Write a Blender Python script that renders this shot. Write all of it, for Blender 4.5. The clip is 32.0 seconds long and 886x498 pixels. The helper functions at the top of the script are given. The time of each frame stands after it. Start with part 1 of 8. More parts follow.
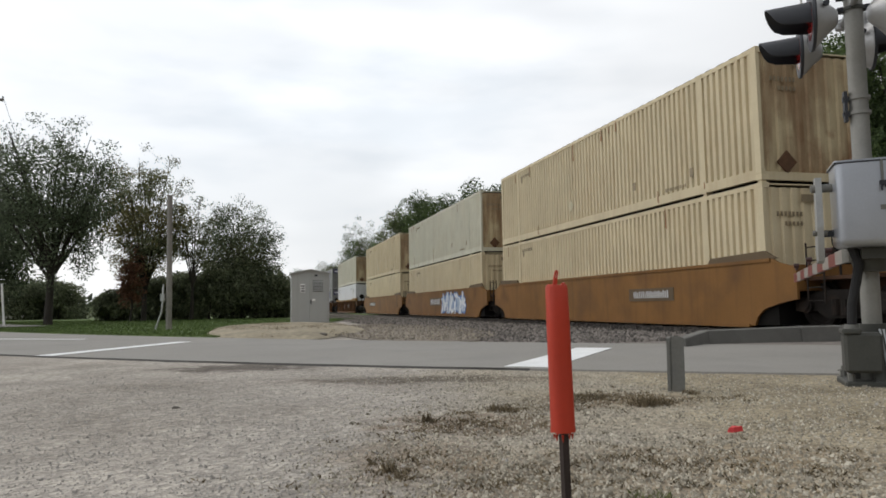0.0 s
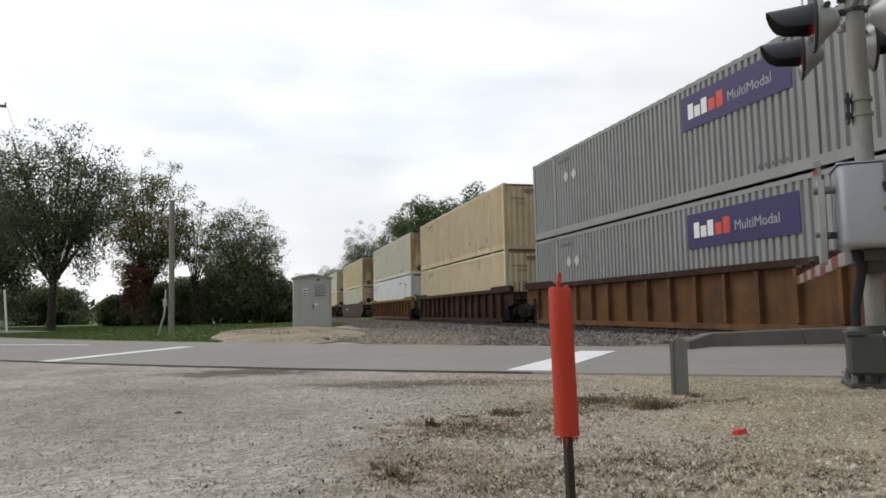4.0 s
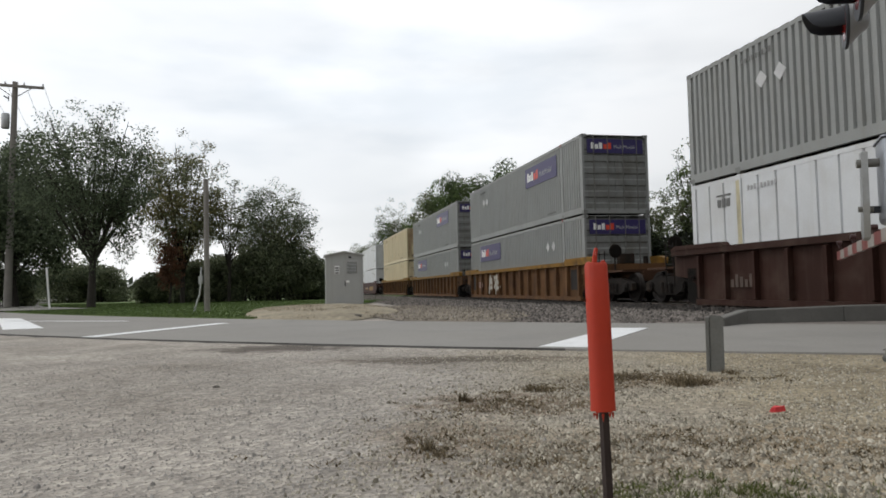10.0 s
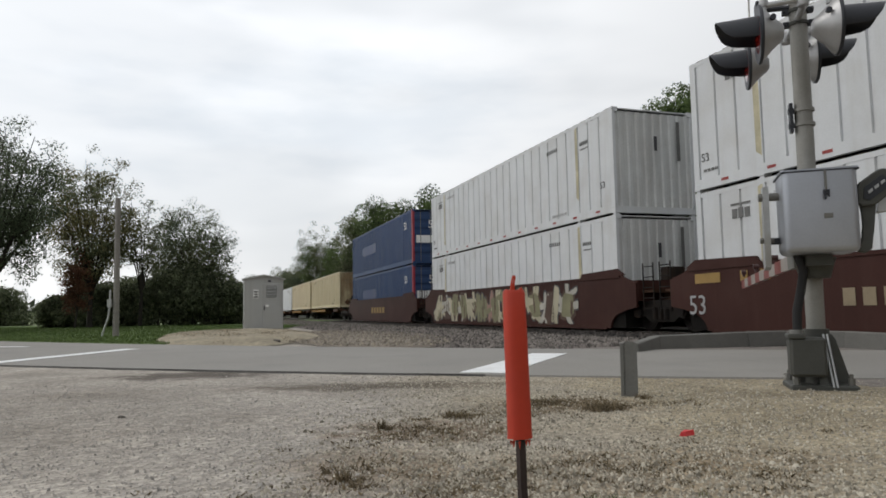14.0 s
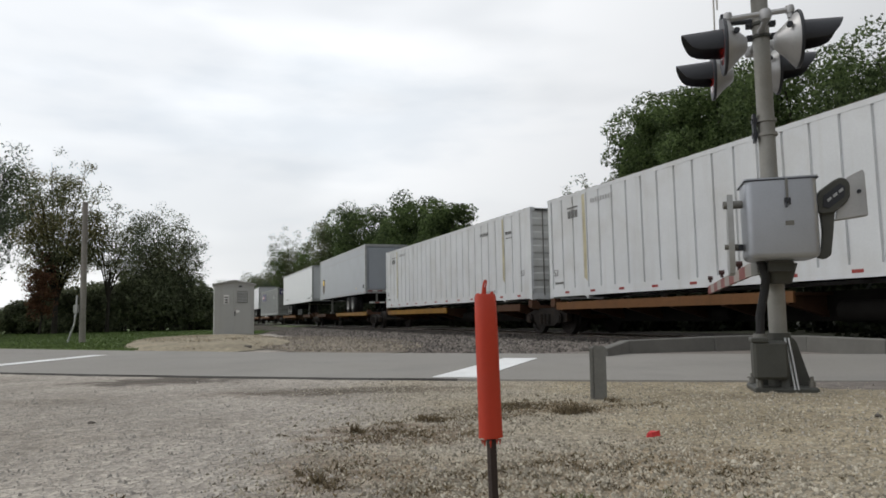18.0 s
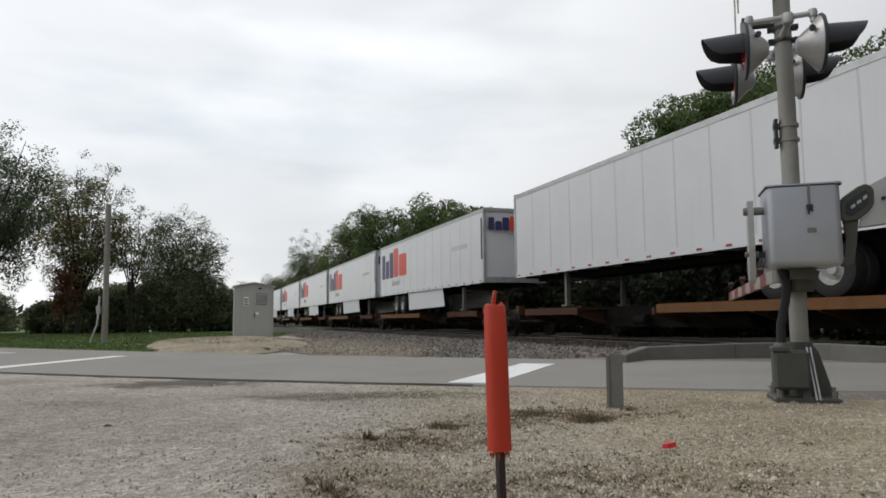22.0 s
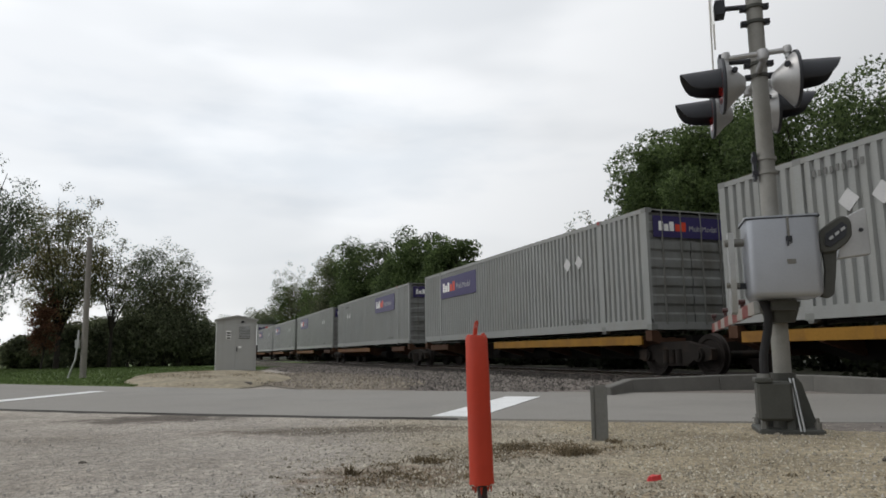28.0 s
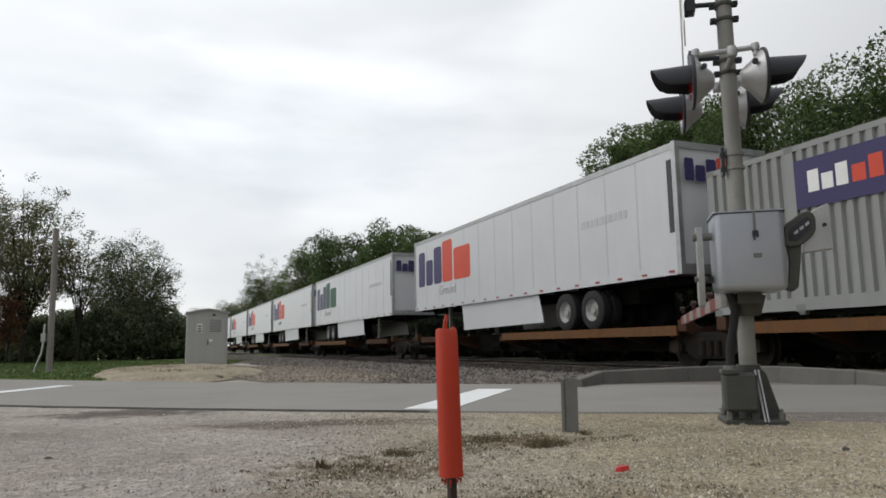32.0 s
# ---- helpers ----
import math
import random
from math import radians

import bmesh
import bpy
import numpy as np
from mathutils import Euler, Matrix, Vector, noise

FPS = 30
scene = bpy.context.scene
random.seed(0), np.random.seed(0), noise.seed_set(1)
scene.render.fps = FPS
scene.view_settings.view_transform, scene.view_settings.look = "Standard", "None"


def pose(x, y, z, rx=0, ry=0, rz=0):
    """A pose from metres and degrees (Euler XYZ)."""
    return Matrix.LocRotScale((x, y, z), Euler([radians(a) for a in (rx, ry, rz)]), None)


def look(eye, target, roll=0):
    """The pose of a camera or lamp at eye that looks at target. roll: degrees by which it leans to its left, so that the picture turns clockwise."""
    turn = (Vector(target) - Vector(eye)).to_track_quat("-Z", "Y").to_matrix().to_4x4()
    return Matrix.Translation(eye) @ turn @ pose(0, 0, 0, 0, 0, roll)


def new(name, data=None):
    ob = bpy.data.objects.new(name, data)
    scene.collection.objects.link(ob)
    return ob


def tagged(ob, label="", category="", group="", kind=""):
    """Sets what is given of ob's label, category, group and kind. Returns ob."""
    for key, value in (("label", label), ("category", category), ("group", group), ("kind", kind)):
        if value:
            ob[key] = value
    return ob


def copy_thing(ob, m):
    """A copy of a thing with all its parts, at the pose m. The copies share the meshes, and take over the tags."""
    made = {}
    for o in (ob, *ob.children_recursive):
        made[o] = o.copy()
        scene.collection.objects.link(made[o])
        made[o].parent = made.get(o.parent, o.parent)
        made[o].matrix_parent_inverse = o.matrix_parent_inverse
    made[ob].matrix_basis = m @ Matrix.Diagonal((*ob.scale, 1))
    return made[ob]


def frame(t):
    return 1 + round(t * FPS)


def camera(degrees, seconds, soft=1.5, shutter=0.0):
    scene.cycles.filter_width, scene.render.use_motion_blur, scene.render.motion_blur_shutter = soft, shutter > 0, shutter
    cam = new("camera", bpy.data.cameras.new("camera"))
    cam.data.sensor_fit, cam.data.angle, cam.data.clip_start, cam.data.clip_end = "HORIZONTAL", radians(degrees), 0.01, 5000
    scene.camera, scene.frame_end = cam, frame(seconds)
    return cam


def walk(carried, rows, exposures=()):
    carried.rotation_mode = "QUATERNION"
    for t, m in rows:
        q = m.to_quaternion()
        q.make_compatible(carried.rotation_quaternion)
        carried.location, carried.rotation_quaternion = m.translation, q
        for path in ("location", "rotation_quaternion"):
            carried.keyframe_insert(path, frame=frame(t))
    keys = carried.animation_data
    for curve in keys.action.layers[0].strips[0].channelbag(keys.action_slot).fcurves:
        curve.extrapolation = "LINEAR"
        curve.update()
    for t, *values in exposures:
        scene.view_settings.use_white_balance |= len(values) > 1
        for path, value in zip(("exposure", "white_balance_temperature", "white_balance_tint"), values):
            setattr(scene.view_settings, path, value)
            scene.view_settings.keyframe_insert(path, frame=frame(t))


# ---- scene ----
# camera: hand-held at knee height beside the crossing
cam = camera(64.33, 32.0, soft=1.7)
PATH = [
    (0.0, pose(-0.007, 0.007, 0.641, 94.62, 0.94, 0.38)),
    (0.5, pose(-0.006, 0.007, 0.638, 94.68, 0.96, 0.68)),
    (1.0, pose(-0.010, 0.009, 0.639, 94.45, 0.95, 0.79)),
    (1.5, pose(-0.013, 0.004, 0.643, 95.44, 0.98, 0.68)),
    (2.0, pose(-0.013, -0.007, 0.642, 95.96, 0.99, 0.63)),
    (2.5, pose(-0.009, -0.006, 0.640, 95.94, 1.05, 0.10)),
    (3.0, pose(-0.011, 0.002, 0.638, 95.45, 1.13, -0.01)),
    (3.5, pose(-0.008, 0.008, 0.639, 95.15, 1.18, 0.10)),
    (5.5, pose(-0.015, 0.014, 0.638, 94.35, 1.13, 2.29)),
    (6.0, pose(-0.014, 0.011, 0.637, 94.26, 1.22, 2.30)),
    (6.5, pose(-0.016, 0.015, 0.637, 94.25, 1.28, 2.27)),
    (7.0, pose(-0.019, 0.014, 0.637, 94.26, 1.30, 1.47)),
    (7.5, pose(-0.019, 0.012, 0.637, 94.13, 1.30, 1.82)),
    (8.0, pose(-0.019, 0.018, 0.633, 94.12, 1.19, 2.55)),
    (8.5, pose(-0.025, 0.014, 0.636, 94.07, 1.18, 2.83)),
    (9.0, pose(-0.023, 0.015, 0.634, 93.71, 1.24, 2.94)),
    (9.5, pose(-0.025, 0.021, 0.634, 93.43, 1.25, 2.96)),
    (10.0, pose(-0.022, 0.018, 0.634, 93.15, 1.25, 3.05)),
    (10.5, pose(-0.017, 0.015, 0.634, 92.98, 1.32, 2.18)),
    (11.0, pose(-0.016, 0.021, 0.631, 92.93, 1.19, 1.88)),
    (11.5, pose(-0.009, 0.020, 0.638, 93.31, 1.27, 0.64)),
    (12.0, pose(-0.002, 0.016, 0.645, 95.58, 1.15, -0.90)),
    (12.5, pose(-0.000, 0.007, 0.648, 97.08, 1.05, -1.57)),
    (13.0, pose(-0.004, 0.007, 0.644, 96.92, 0.96, -2.12)),
    (13.5, pose(-0.009, 0.011, 0.640, 95.52, 1.04, -2.44)),
    (14.0, pose(-0.010, 0.033, 0.639, 95.05, 0.96, -3.22)),
    (14.5, pose(-0.006, 0.027, 0.641, 95.11, 1.22, -3.81)),
    (16.5, pose(-0.009, -0.001, 0.639, 95.33, 0.99, -3.44)),
    (17.0, pose(-0.007, -0.004, 0.640, 96.77, 1.04, -3.68)),
    (17.5, pose(-0.003, -0.019, 0.644, 97.05, 1.11, -3.77)),
    (18.0, pose(-0.017, -0.027, 0.632, 95.47, 1.01, -5.46)),
    (18.5, pose(-0.034, 0.011, 0.624, 94.67, 0.95, -5.58)),
    (19.0, pose(-0.032, 0.015, 0.625, 94.53, 1.28, -4.62)),
    (19.5, pose(-0.027, 0.021, 0.625, 94.82, 1.16, -4.65)),
    (20.0, pose(-0.016, 0.011, 0.626, 94.95, 1.38, -4.61)),
    (20.5, pose(0.004, -0.011, 0.635, 94.84, 1.31, -4.75)),
    (21.0, pose(0.025, -0.015, 0.634, 94.66, 1.17, -4.95)),
    (21.5, pose(0.029, -0.009, 0.640, 93.14, 0.83, -3.33)),
    (22.0, pose(0.015, -0.008, 0.654, 95.73, 0.53, -3.92)),
    (22.5, pose(0.004, 0.001, 0.648, 98.39, 0.98, -4.11)),
    (23.0, pose(0.017, -0.026, 0.646, 98.54, 1.32, -5.66)),
    (23.5, pose(0.018, -0.039, 0.645, 97.19, 1.18, -6.84)),
    (24.0, pose(0.014, -0.052, 0.646, 96.83, 1.21, -7.26)),
    (24.5, pose(0.022, -0.040, 0.642, 96.85, 1.37, -7.79)),
    (26.5, pose(0.036, -0.017, 0.640, 95.36, 1.02, -8.53)),
    (27.0, pose(0.035, -0.017, 0.645, 96.17, 0.77, -8.00)),
    (27.5, pose(0.023, -0.016, 0.649, 97.76, 0.60, -6.02)),
    (28.0, pose(0.026, -0.003, 0.647, 98.38, 0.77, -5.13)),
    (28.5, pose(0.027, -0.005, 0.645, 98.71, 0.88, -4.79)),
    (29.0, pose(0.025, -0.016, 0.650, 99.22, 0.90, -6.02)),
    (29.5, pose(0.022, -0.022, 0.645, 99.15, 1.01, -6.97)),
    (30.0, pose(0.023, -0.016, 0.647, 98.56, 1.08, -7.10)),
    (30.5, pose(0.029, -0.016, 0.648, 98.15, 1.20, -7.16)),
    (31.0, pose(0.031, -0.015, 0.646, 97.81, 1.18, -7.15)),
    (31.5, pose(0.038, -0.014, 0.644, 97.64, 1.10, -7.27)),
    (32.0, pose(0.035, -0.012, 0.650, 97.76, 0.91, -7.27)),
]
EXPOSURES = [(0.0, -0.26), (4.0, -0.22), (7.0, -0.2), (10.0, -0.27), (12.0, -0.27), (13.0, -0.34), (14.5, -0.36), (16.5, -0.18), (18.0, -0.34), (21.0, -0.34), (23.0, -0.41), (28.0, -0.39), (32.0, -0.33)]
walk(cam, PATH, EXPOSURES)

# ---- light: bright overcast sky, a soft hidden sun at the left ----
SUN_ELEVATION, SUN_AZIMUTH = 48.0, 62.0   # degrees; azimuth to the left of straight ahead
CLOUD = (-0.12, 0.955, 0.93)
world = bpy.data.worlds.new("overcast_sky")
scene.world = world
world.use_nodes = True


def build_sky():
    tree = world.node_tree
    tree.nodes.clear()
    n = tree.nodes.new
    link = tree.links.new
    sky = n("ShaderNodeTexSky")
    sky.sky_type, sky.sun_disc = "NISHITA", False
    sky.sun_elevation, sky.sun_rotation = radians(SUN_ELEVATION), radians(-SUN_AZIMUTH)
    sky.air_density, sky.dust_density, sky.ozone_density = 1.0, 4.0, 1.0
    coord = n("ShaderNodeTexCoord")
    stretch = n("ShaderNodeMapping")
    stretch.inputs["Scale"].default_value = (1.0, 1.0, 3.6)
    stretch.inputs["Location"].default_value = (0.35, 0.2, 0.6)
    link(coord.outputs["Generated"], stretch.inputs["Vector"])
    big = n("ShaderNodeTexNoise")
    big.inputs["Scale"].default_value, big.inputs["Detail"].default_value, big.inputs["Roughness"].default_value = 2.3, 3.0, 0.45
    link(stretch.outputs["Vector"], big.inputs["Vector"])
    ramp = n("ShaderNodeValToRGB")
    ramp.color_ramp.interpolation = "EASE"
    e = ramp.color_ramp.elements
    e[0].position, e[0].color = 0.33, (0.80, 0.825, 0.85, 1)
    e[1].position, e[1].color = 0.58, (1.01, 1.025, 1.04, 1)
    link(big.outputs["Fac"], ramp.inputs["Fac"])
    # one long soft grey cloud ahead and duller air low down
    cloud = n("ShaderNodeVectorMath")
    cloud.operation = "DISTANCE"
    spread = n("ShaderNodeMapping")
    spread.inputs["Scale"].default_value = (1.0, 1.0, 3.4)
    link(coord.outputs["Generated"], spread.inputs["Vector"])
    link(spread.outputs["Vector"], cloud.inputs[0])
    cloud.inputs[1].default_value = CLOUD
    wisp = n("ShaderNodeTexNoise")
    wisp.inputs["Scale"].default_value, wisp.inputs["Detail"].default_value = 6.5, 5.0
    link(stretch.outputs["Vector"], wisp.inputs["Vector"])
    edge = n("ShaderNodeMath")
    edge.operation = "MULTIPLY_ADD"
    edge.inputs[1].default_value = 0.8
    link(wisp.outputs["Fac"], edge.inputs[0])
    link(cloud.outputs["Value"], edge.inputs[2])
    grey = n("ShaderNodeValToRGB")
    grey.color_ramp.interpolation = "EASE"
    g = grey.color_ramp.elements
    g[0].position, g[0].color = 0.40, (0.83, 0.86, 0.89, 1)
    g[1].position, g[1].color = 0.86, (1, 1, 1, 1)
    link(edge.outputs["Value"], grey.inputs["Fac"])
    veil = n("ShaderNodeMixRGB")
    veil.blend_type = "MULTIPLY"
    veil.inputs["Fac"].default_value = 1.0
    link(ramp.outputs["Color"], veil.inputs["Color1"])
    link(grey.outputs["Color"], veil.inputs["Color2"])
    thin = n("ShaderNodeMixRGB")
    thin.blend_type = "ADD"
    thin.inputs["Fac"].default_value = 1.0
    dim = n("ShaderNodeMixRGB")
    dim.blend_type = "MULTIPLY"
    dim.inputs["Fac"].default_value = 1.0
    dim.inputs["Color2"].default_value = (0.012, 0.012, 0.012, 1)
    link(sky.outputs["Color"], dim.inputs["Color1"])
    link(veil.outputs["Color"], thin.inputs["Color1"])
    link(dim.outputs["Color"], thin.inputs["Color2"])
    # the veiled sun brightens its side of the sky; the far side is duller
    toward = n("ShaderNodeVectorMath")
    toward.operation = "DOT_PRODUCT"
    toward.inputs[1].default_value = (-math.sin(radians(SUN_AZIMUTH)) * math.cos(radians(SUN_ELEVATION)), math.cos(radians(SUN_AZIMUTH)) * math.cos(radians(SUN_ELEVATION)),
                                      math.sin(radians(SUN_ELEVATION)))
    link(coord.outputs["Generated"], toward.inputs[0])
    glow = n("ShaderNodeMapRange")
    glow.interpolation_type = "SMOOTHSTEP"
    glow.inputs["From Min"].default_value, glow.inputs["From Max"].default_value = -0.62, 0.85
    glow.inputs["To Min"].default_value, glow.inputs["To Max"].default_value = 0.24, 1.36
    link(toward.outputs["Value"], glow.inputs["Value"])
    shaded = n("ShaderNodeVectorMath")
    shaded.operation = "SCALE"
    link(thin.outputs["Color"], shaded.inputs[0])
    link(glow.outputs["Result"], shaded.inputs["Scale"])
    back = n("ShaderNodeBackground")
    back.inputs["Strength"].default_value = 1.0
    link(shaded.outputs["Vector"], back.inputs["Color"])
    out = n("ShaderNodeOutputWorld")
    link(back.outputs["Background"], out.inputs["Surface"])


build_sky()
sun = new("sun", bpy.data.lights.new("sun", "SUN"))
sun.data.energy, sun.data.angle, sun.data.color = 0.6, radians(20), (1.0, 0.965, 0.91)
sun.matrix_world = look((0, 0, 60), (60 * math.sin(radians(SUN_AZIMUTH)) / math.tan(radians(SUN_ELEVATION)),
                                   -60 * math.cos(radians(SUN_AZIMUTH)) / math.tan(radians(SUN_ELEVATION)), 0))

# ---- materials ----
def material(name, colour, rough=0.7, metal=0.0, vary=0.12, scale=3.0, grain=0.06, grain_scale=60.0, bump=0.15, bump_scale=80.0,
             dirt=None, dirt_amount=0.0, dirt_scale=1.5, streaks=0.0, random_tint=0.0, space="Object", spec=0.4):
    """A painted, mineral or plant surface: base colour with variation at two scales, dirt, runs down the face and fine relief."""
    mat = bpy.data.materials.new(name)
    mat.use_nodes = True
    tree = mat.node_tree
    tree.nodes.clear()
    n, link = tree.nodes.new, tree.links.new
    out = n("ShaderNodeOutputMaterial")
    bsdf = n("ShaderNodeBsdfPrincipled")
    bsdf.inputs["Roughness"].default_value = rough
    bsdf.inputs["Metallic"].default_value = metal
    bsdf.inputs["Specular IOR Level"].default_value = spec
    link(bsdf.outputs["BSDF"], out.inputs["Surface"])
    coord = n("ShaderNodeTexCoord")
    where = coord.outputs[space]

    def noise_at(size, detail=4.0, stretch=None):
        tex = n("ShaderNodeTexNoise")
        tex.inputs["Scale"].default_value, tex.inputs["Detail"].default_value = size, detail
        source = where
        if stretch:
            mp = n("ShaderNodeMapping")
            mp.inputs["Scale"].default_value = stretch
            link(where, mp.inputs["Vector"])
            source = mp.outputs["Vector"]
        link(source, tex.inputs["Vector"])
        return tex.outputs["Fac"]

    def spread(fac, low, high):
        mp = n("ShaderNodeMapRange")
        mp.inputs["From Min"].default_value, mp.inputs["From Max"].default_value = 0.25, 0.75
        mp.inputs["To Min"].default_value, mp.inputs["To Max"].default_value = low, high
        link(fac, mp.inputs["Value"])
        return mp.outputs["Result"]

    def times(a, b):
        m = n("ShaderNodeMath")
        m.operation = "MULTIPLY"
        link(a, m.inputs[0])
        link(b, m.inputs[1])
        return m.outputs["Value"]

    value = times(spread(noise_at(scale), 1 - vary, 1 + vary), spread(noise_at(grain_scale, 2.0), 1 - grain, 1 + grain))
    if random_tint:
        info = n("ShaderNodeObjectInfo")
        mp = n("ShaderNodeMapRange")
        mp.inputs["To Min"].default_value, mp.inputs["To Max"].default_value = 1 - random_tint, 1 + random_tint
        link(info.outputs["Random"], mp.inputs["Value"])
        value = times(value, mp.outputs["Result"])
    tint = n("ShaderNodeVectorMath")
    tint.operation = "SCALE"
    tint.inputs[0].default_value = colour
    link(value, tint.inputs["Scale"])
    shade = tint.outputs["Vector"]
    if dirt:
        ramp = n("ShaderNodeValToRGB")
        ramp.color_ramp.elements[0].position, ramp.color_ramp.elements[1].position = 0.48, 0.72
        link(noise_at(dirt_scale, 6.0), ramp.inputs["Fac"])
        amount = n("ShaderNodeMath")
        amount.operation = "MULTIPLY"
        amount.inputs[1].default_value = dirt_amount
        link(ramp.outputs["Color"], amount.inputs[0])
        mix = n("ShaderNodeMixRGB")
        mix.inputs["Color2"].default_value = (*dirt, 1)
        link(amount.outputs["Value"], mix.inputs["Fac"])
        link(shade, mix.inputs["Color1"])
        shade = mix.outputs["Color"]
        if streaks:
            ramp2 = n("ShaderNodeValToRGB")
            ramp2.color_ramp.elements[0].position, ramp2.color_ramp.elements[1].position = 0.52, 0.8
            link(noise_at(1.0, 5.0, (5.0, 5.0, 0.35)), ramp2.inputs["Fac"])
            amount2 = n("ShaderNodeMath")
            amount2.operation = "MULTIPLY"
            amount2.inputs[1].default_value = streaks
            link(ramp2.outputs["Color"], amount2.inputs[0])
            mix2 = n("ShaderNodeMixRGB")
            mix2.inputs["Color2"].default_value = (*dirt, 1)
            link(amount2.outputs["Value"], mix2.inputs["Fac"])
            link(shade, mix2.inputs["Color1"])
            shade = mix2.outputs["Color"]
    link(shade, bsdf.inputs["Base Color"])
    if bump:
        b = n("ShaderNodeBump")
        b.inputs["Strength"].default_value, b.inputs["Distance"].default_value = bump, 0.02
        link(noise_at(bump_scale, 3.0), b.inputs["Height"])
        link(b.outputs["Normal"], bsdf.inputs["Normal"])
    return mat


def rusty(name, colour, rust, amount, low=0.42, high=0.66):
    """Painted steel with broad rust fields and narrow runs, both drawn out downwards."""
    mat = material(name, colour, 0.65, 0, 0.12, 1.2, 0.06, 30, 0.05, 60)
    tree = mat.node_tree
    n, link = tree.nodes.new, tree.links.new
    bsdf = [q for q in tree.nodes if q.type == "BSDF_PRINCIPLED"][0]
    shade = bsdf.inputs["Base Color"].links[0].from_socket
    coord = n("ShaderNodeTexCoord")
    height = n("ShaderNodeSeparateXYZ")
    link(coord.outputs["Object"], height.inputs["Vector"])
    for stretch, lo, hi, k in (((1.0, 1.0, 0.42), low, high, amount), ((3.2, 3.2, 0.45), 0.5, 0.75, amount * 0.6), ((3.0, 3.0, 2.6), 0.55, 0.75, amount * 0.6)):
        mp = n("ShaderNodeMapping")
        mp.inputs["Scale"].default_value = stretch
        mp.inputs["Location"].default_value = (stretch[0], 0.4, 1.3)
        link(coord.outputs["Object"], mp.inputs["Vector"])
        tex = n("ShaderNodeTexNoise")
        tex.inputs["Scale"].default_value, tex.inputs["Detail"].default_value = 1.0, 6.0
        link(mp.outputs["Vector"], tex.inputs["Vector"])
        ramp = n("ShaderNodeMapRange")
        ramp.inputs["From Min"].default_value, ramp.inputs["From Max"].default_value, ramp.inputs["To Max"].default_value = lo, hi, k
        link(tex.outputs["Fac"], ramp.inputs["Value"])
        foot = n("ShaderNodeMapRange")
        foot.inputs["From Min"].default_value, foot.inputs["From Max"].default_value = 0.5, 2.6
        foot.inputs["To Min"].default_value, foot.inputs["To Max"].default_value = 1.1, 0.6
        link(height.outputs["Z"], foot.inputs["Value"])
        both = n("ShaderNodeMath")
        both.operation = "MULTIPLY"
        link(ramp.outputs["Result"], both.inputs[0])
        link(foot.outputs["Result"], both.inputs[1])
        mix = n("ShaderNodeMixRGB")
        mix.inputs["Color2"].default_value = (*rust, 1)
        link(both.outputs["Value"], mix.inputs["Fac"])
        link(shade, mix.inputs["Color1"])
        shade = mix.outputs["Color"]
    link(shade, bsdf.inputs["Base Color"])
    return mat


RUST = (0.13, 0.06, 0.03)
GRIME = (0.10, 0.085, 0.06)
CREAM = material("cream_paint", (0.595, 0.512, 0.345), 0.55, 0, 0.08, 1.2, 0.04, 30, 0.05, 60, (0.36, 0.25, 0.13), 0.2, 0.9, 0.34, 0.05, spec=0.2)
CREAM_PALE = material("pale_cream_paint", (0.535, 0.52, 0.42), 0.55, 0, 0.08, 1.2, 0.04, 30, 0.05, 60, (0.36, 0.27, 0.16), 0.18, 0.9, 0.3, 0.05, spec=0.2)
TAN = material("tan_paint", (0.55, 0.465, 0.305), 0.55, 0, 0.09, 1.2, 0.04, 30, 0.05, 60, (0.33, 0.20, 0.09), 0.25, 0.9, 0.4, 0.05, spec=0.2)
# end wall paints: base darkened below the side paint for shade, with rust over it
CREAM_RUSTY = rusty("rust_streaked_cream_paint", (0.46, 0.375, 0.23), (0.155, 0.066, 0.022), 0.9, 0.42, 0.62)
TAN_RUSTY = rusty("rust_streaked_tan_paint", (0.46, 0.36, 0.22), (0.15, 0.066, 0.026), 0.92, 0.42, 0.60)
CREAM_MILD = rusty("lightly_rusted_cream_paint", (0.48, 0.40, 0.265), (0.20, 0.11, 0.055), 0.5, 0.5, 0.75)
WHITE_RUSTY = rusty("stained_white_paint", (0.52, 0.53, 0.52), (0.24, 0.18, 0.12), 0.3, 0.5, 0.75)
WHITE = material("white_paint", (0.60, 0.615, 0.625), 0.45, 0, 0.05, 1.2, 0.03, 30, 0.05, 60, (0.36, 0.33, 0.27), 0.25, 0.9, 0.2, spec=0.2)
WHITE_SMOOTH = material("white_trailer_panel", (0.58, 0.595, 0.615), 0.3, 0, 0.04, 0.8, 0.02, 30, 0.02, 40, (0.5, 0.5, 0.47), 0.12, 0.7, 0.18)
GREY = material("light_grey_paint", (0.268, 0.276, 0.268), 0.5, 0, 0.07, 1.2, 0.04, 30, 0.05, 60, (0.22, 0.21, 0.18), 0.2, 0.9, 0.35, 0.04, spec=0.2)
GREY_END = material("grimy_grey_paint", (0.205, 0.21, 0.202), 0.55, 0, 0.14, 1.6, 0.05, 30, 0.05, 60, (0.10, 0.09, 0.07), 0.6, 1.3, 0.6, spec=0.2)
GREY_TRAILER = material("grey_trailer_panel", (0.31, 0.335, 0.365), 0.35, 0, 0.05, 1.2, 0.03, 30, 0.02, 60, (0.3, 0.3, 0.3), 0.15, 0.9, 0.2)
BLUE = material("blue_paint", (0.010, 0.032, 0.118), 0.45, 0, 0.1, 1.2, 0.05, 30, 0.05, 60, (0.10, 0.11, 0.14), 0.25, 0.9, 0.3, spec=0.2)
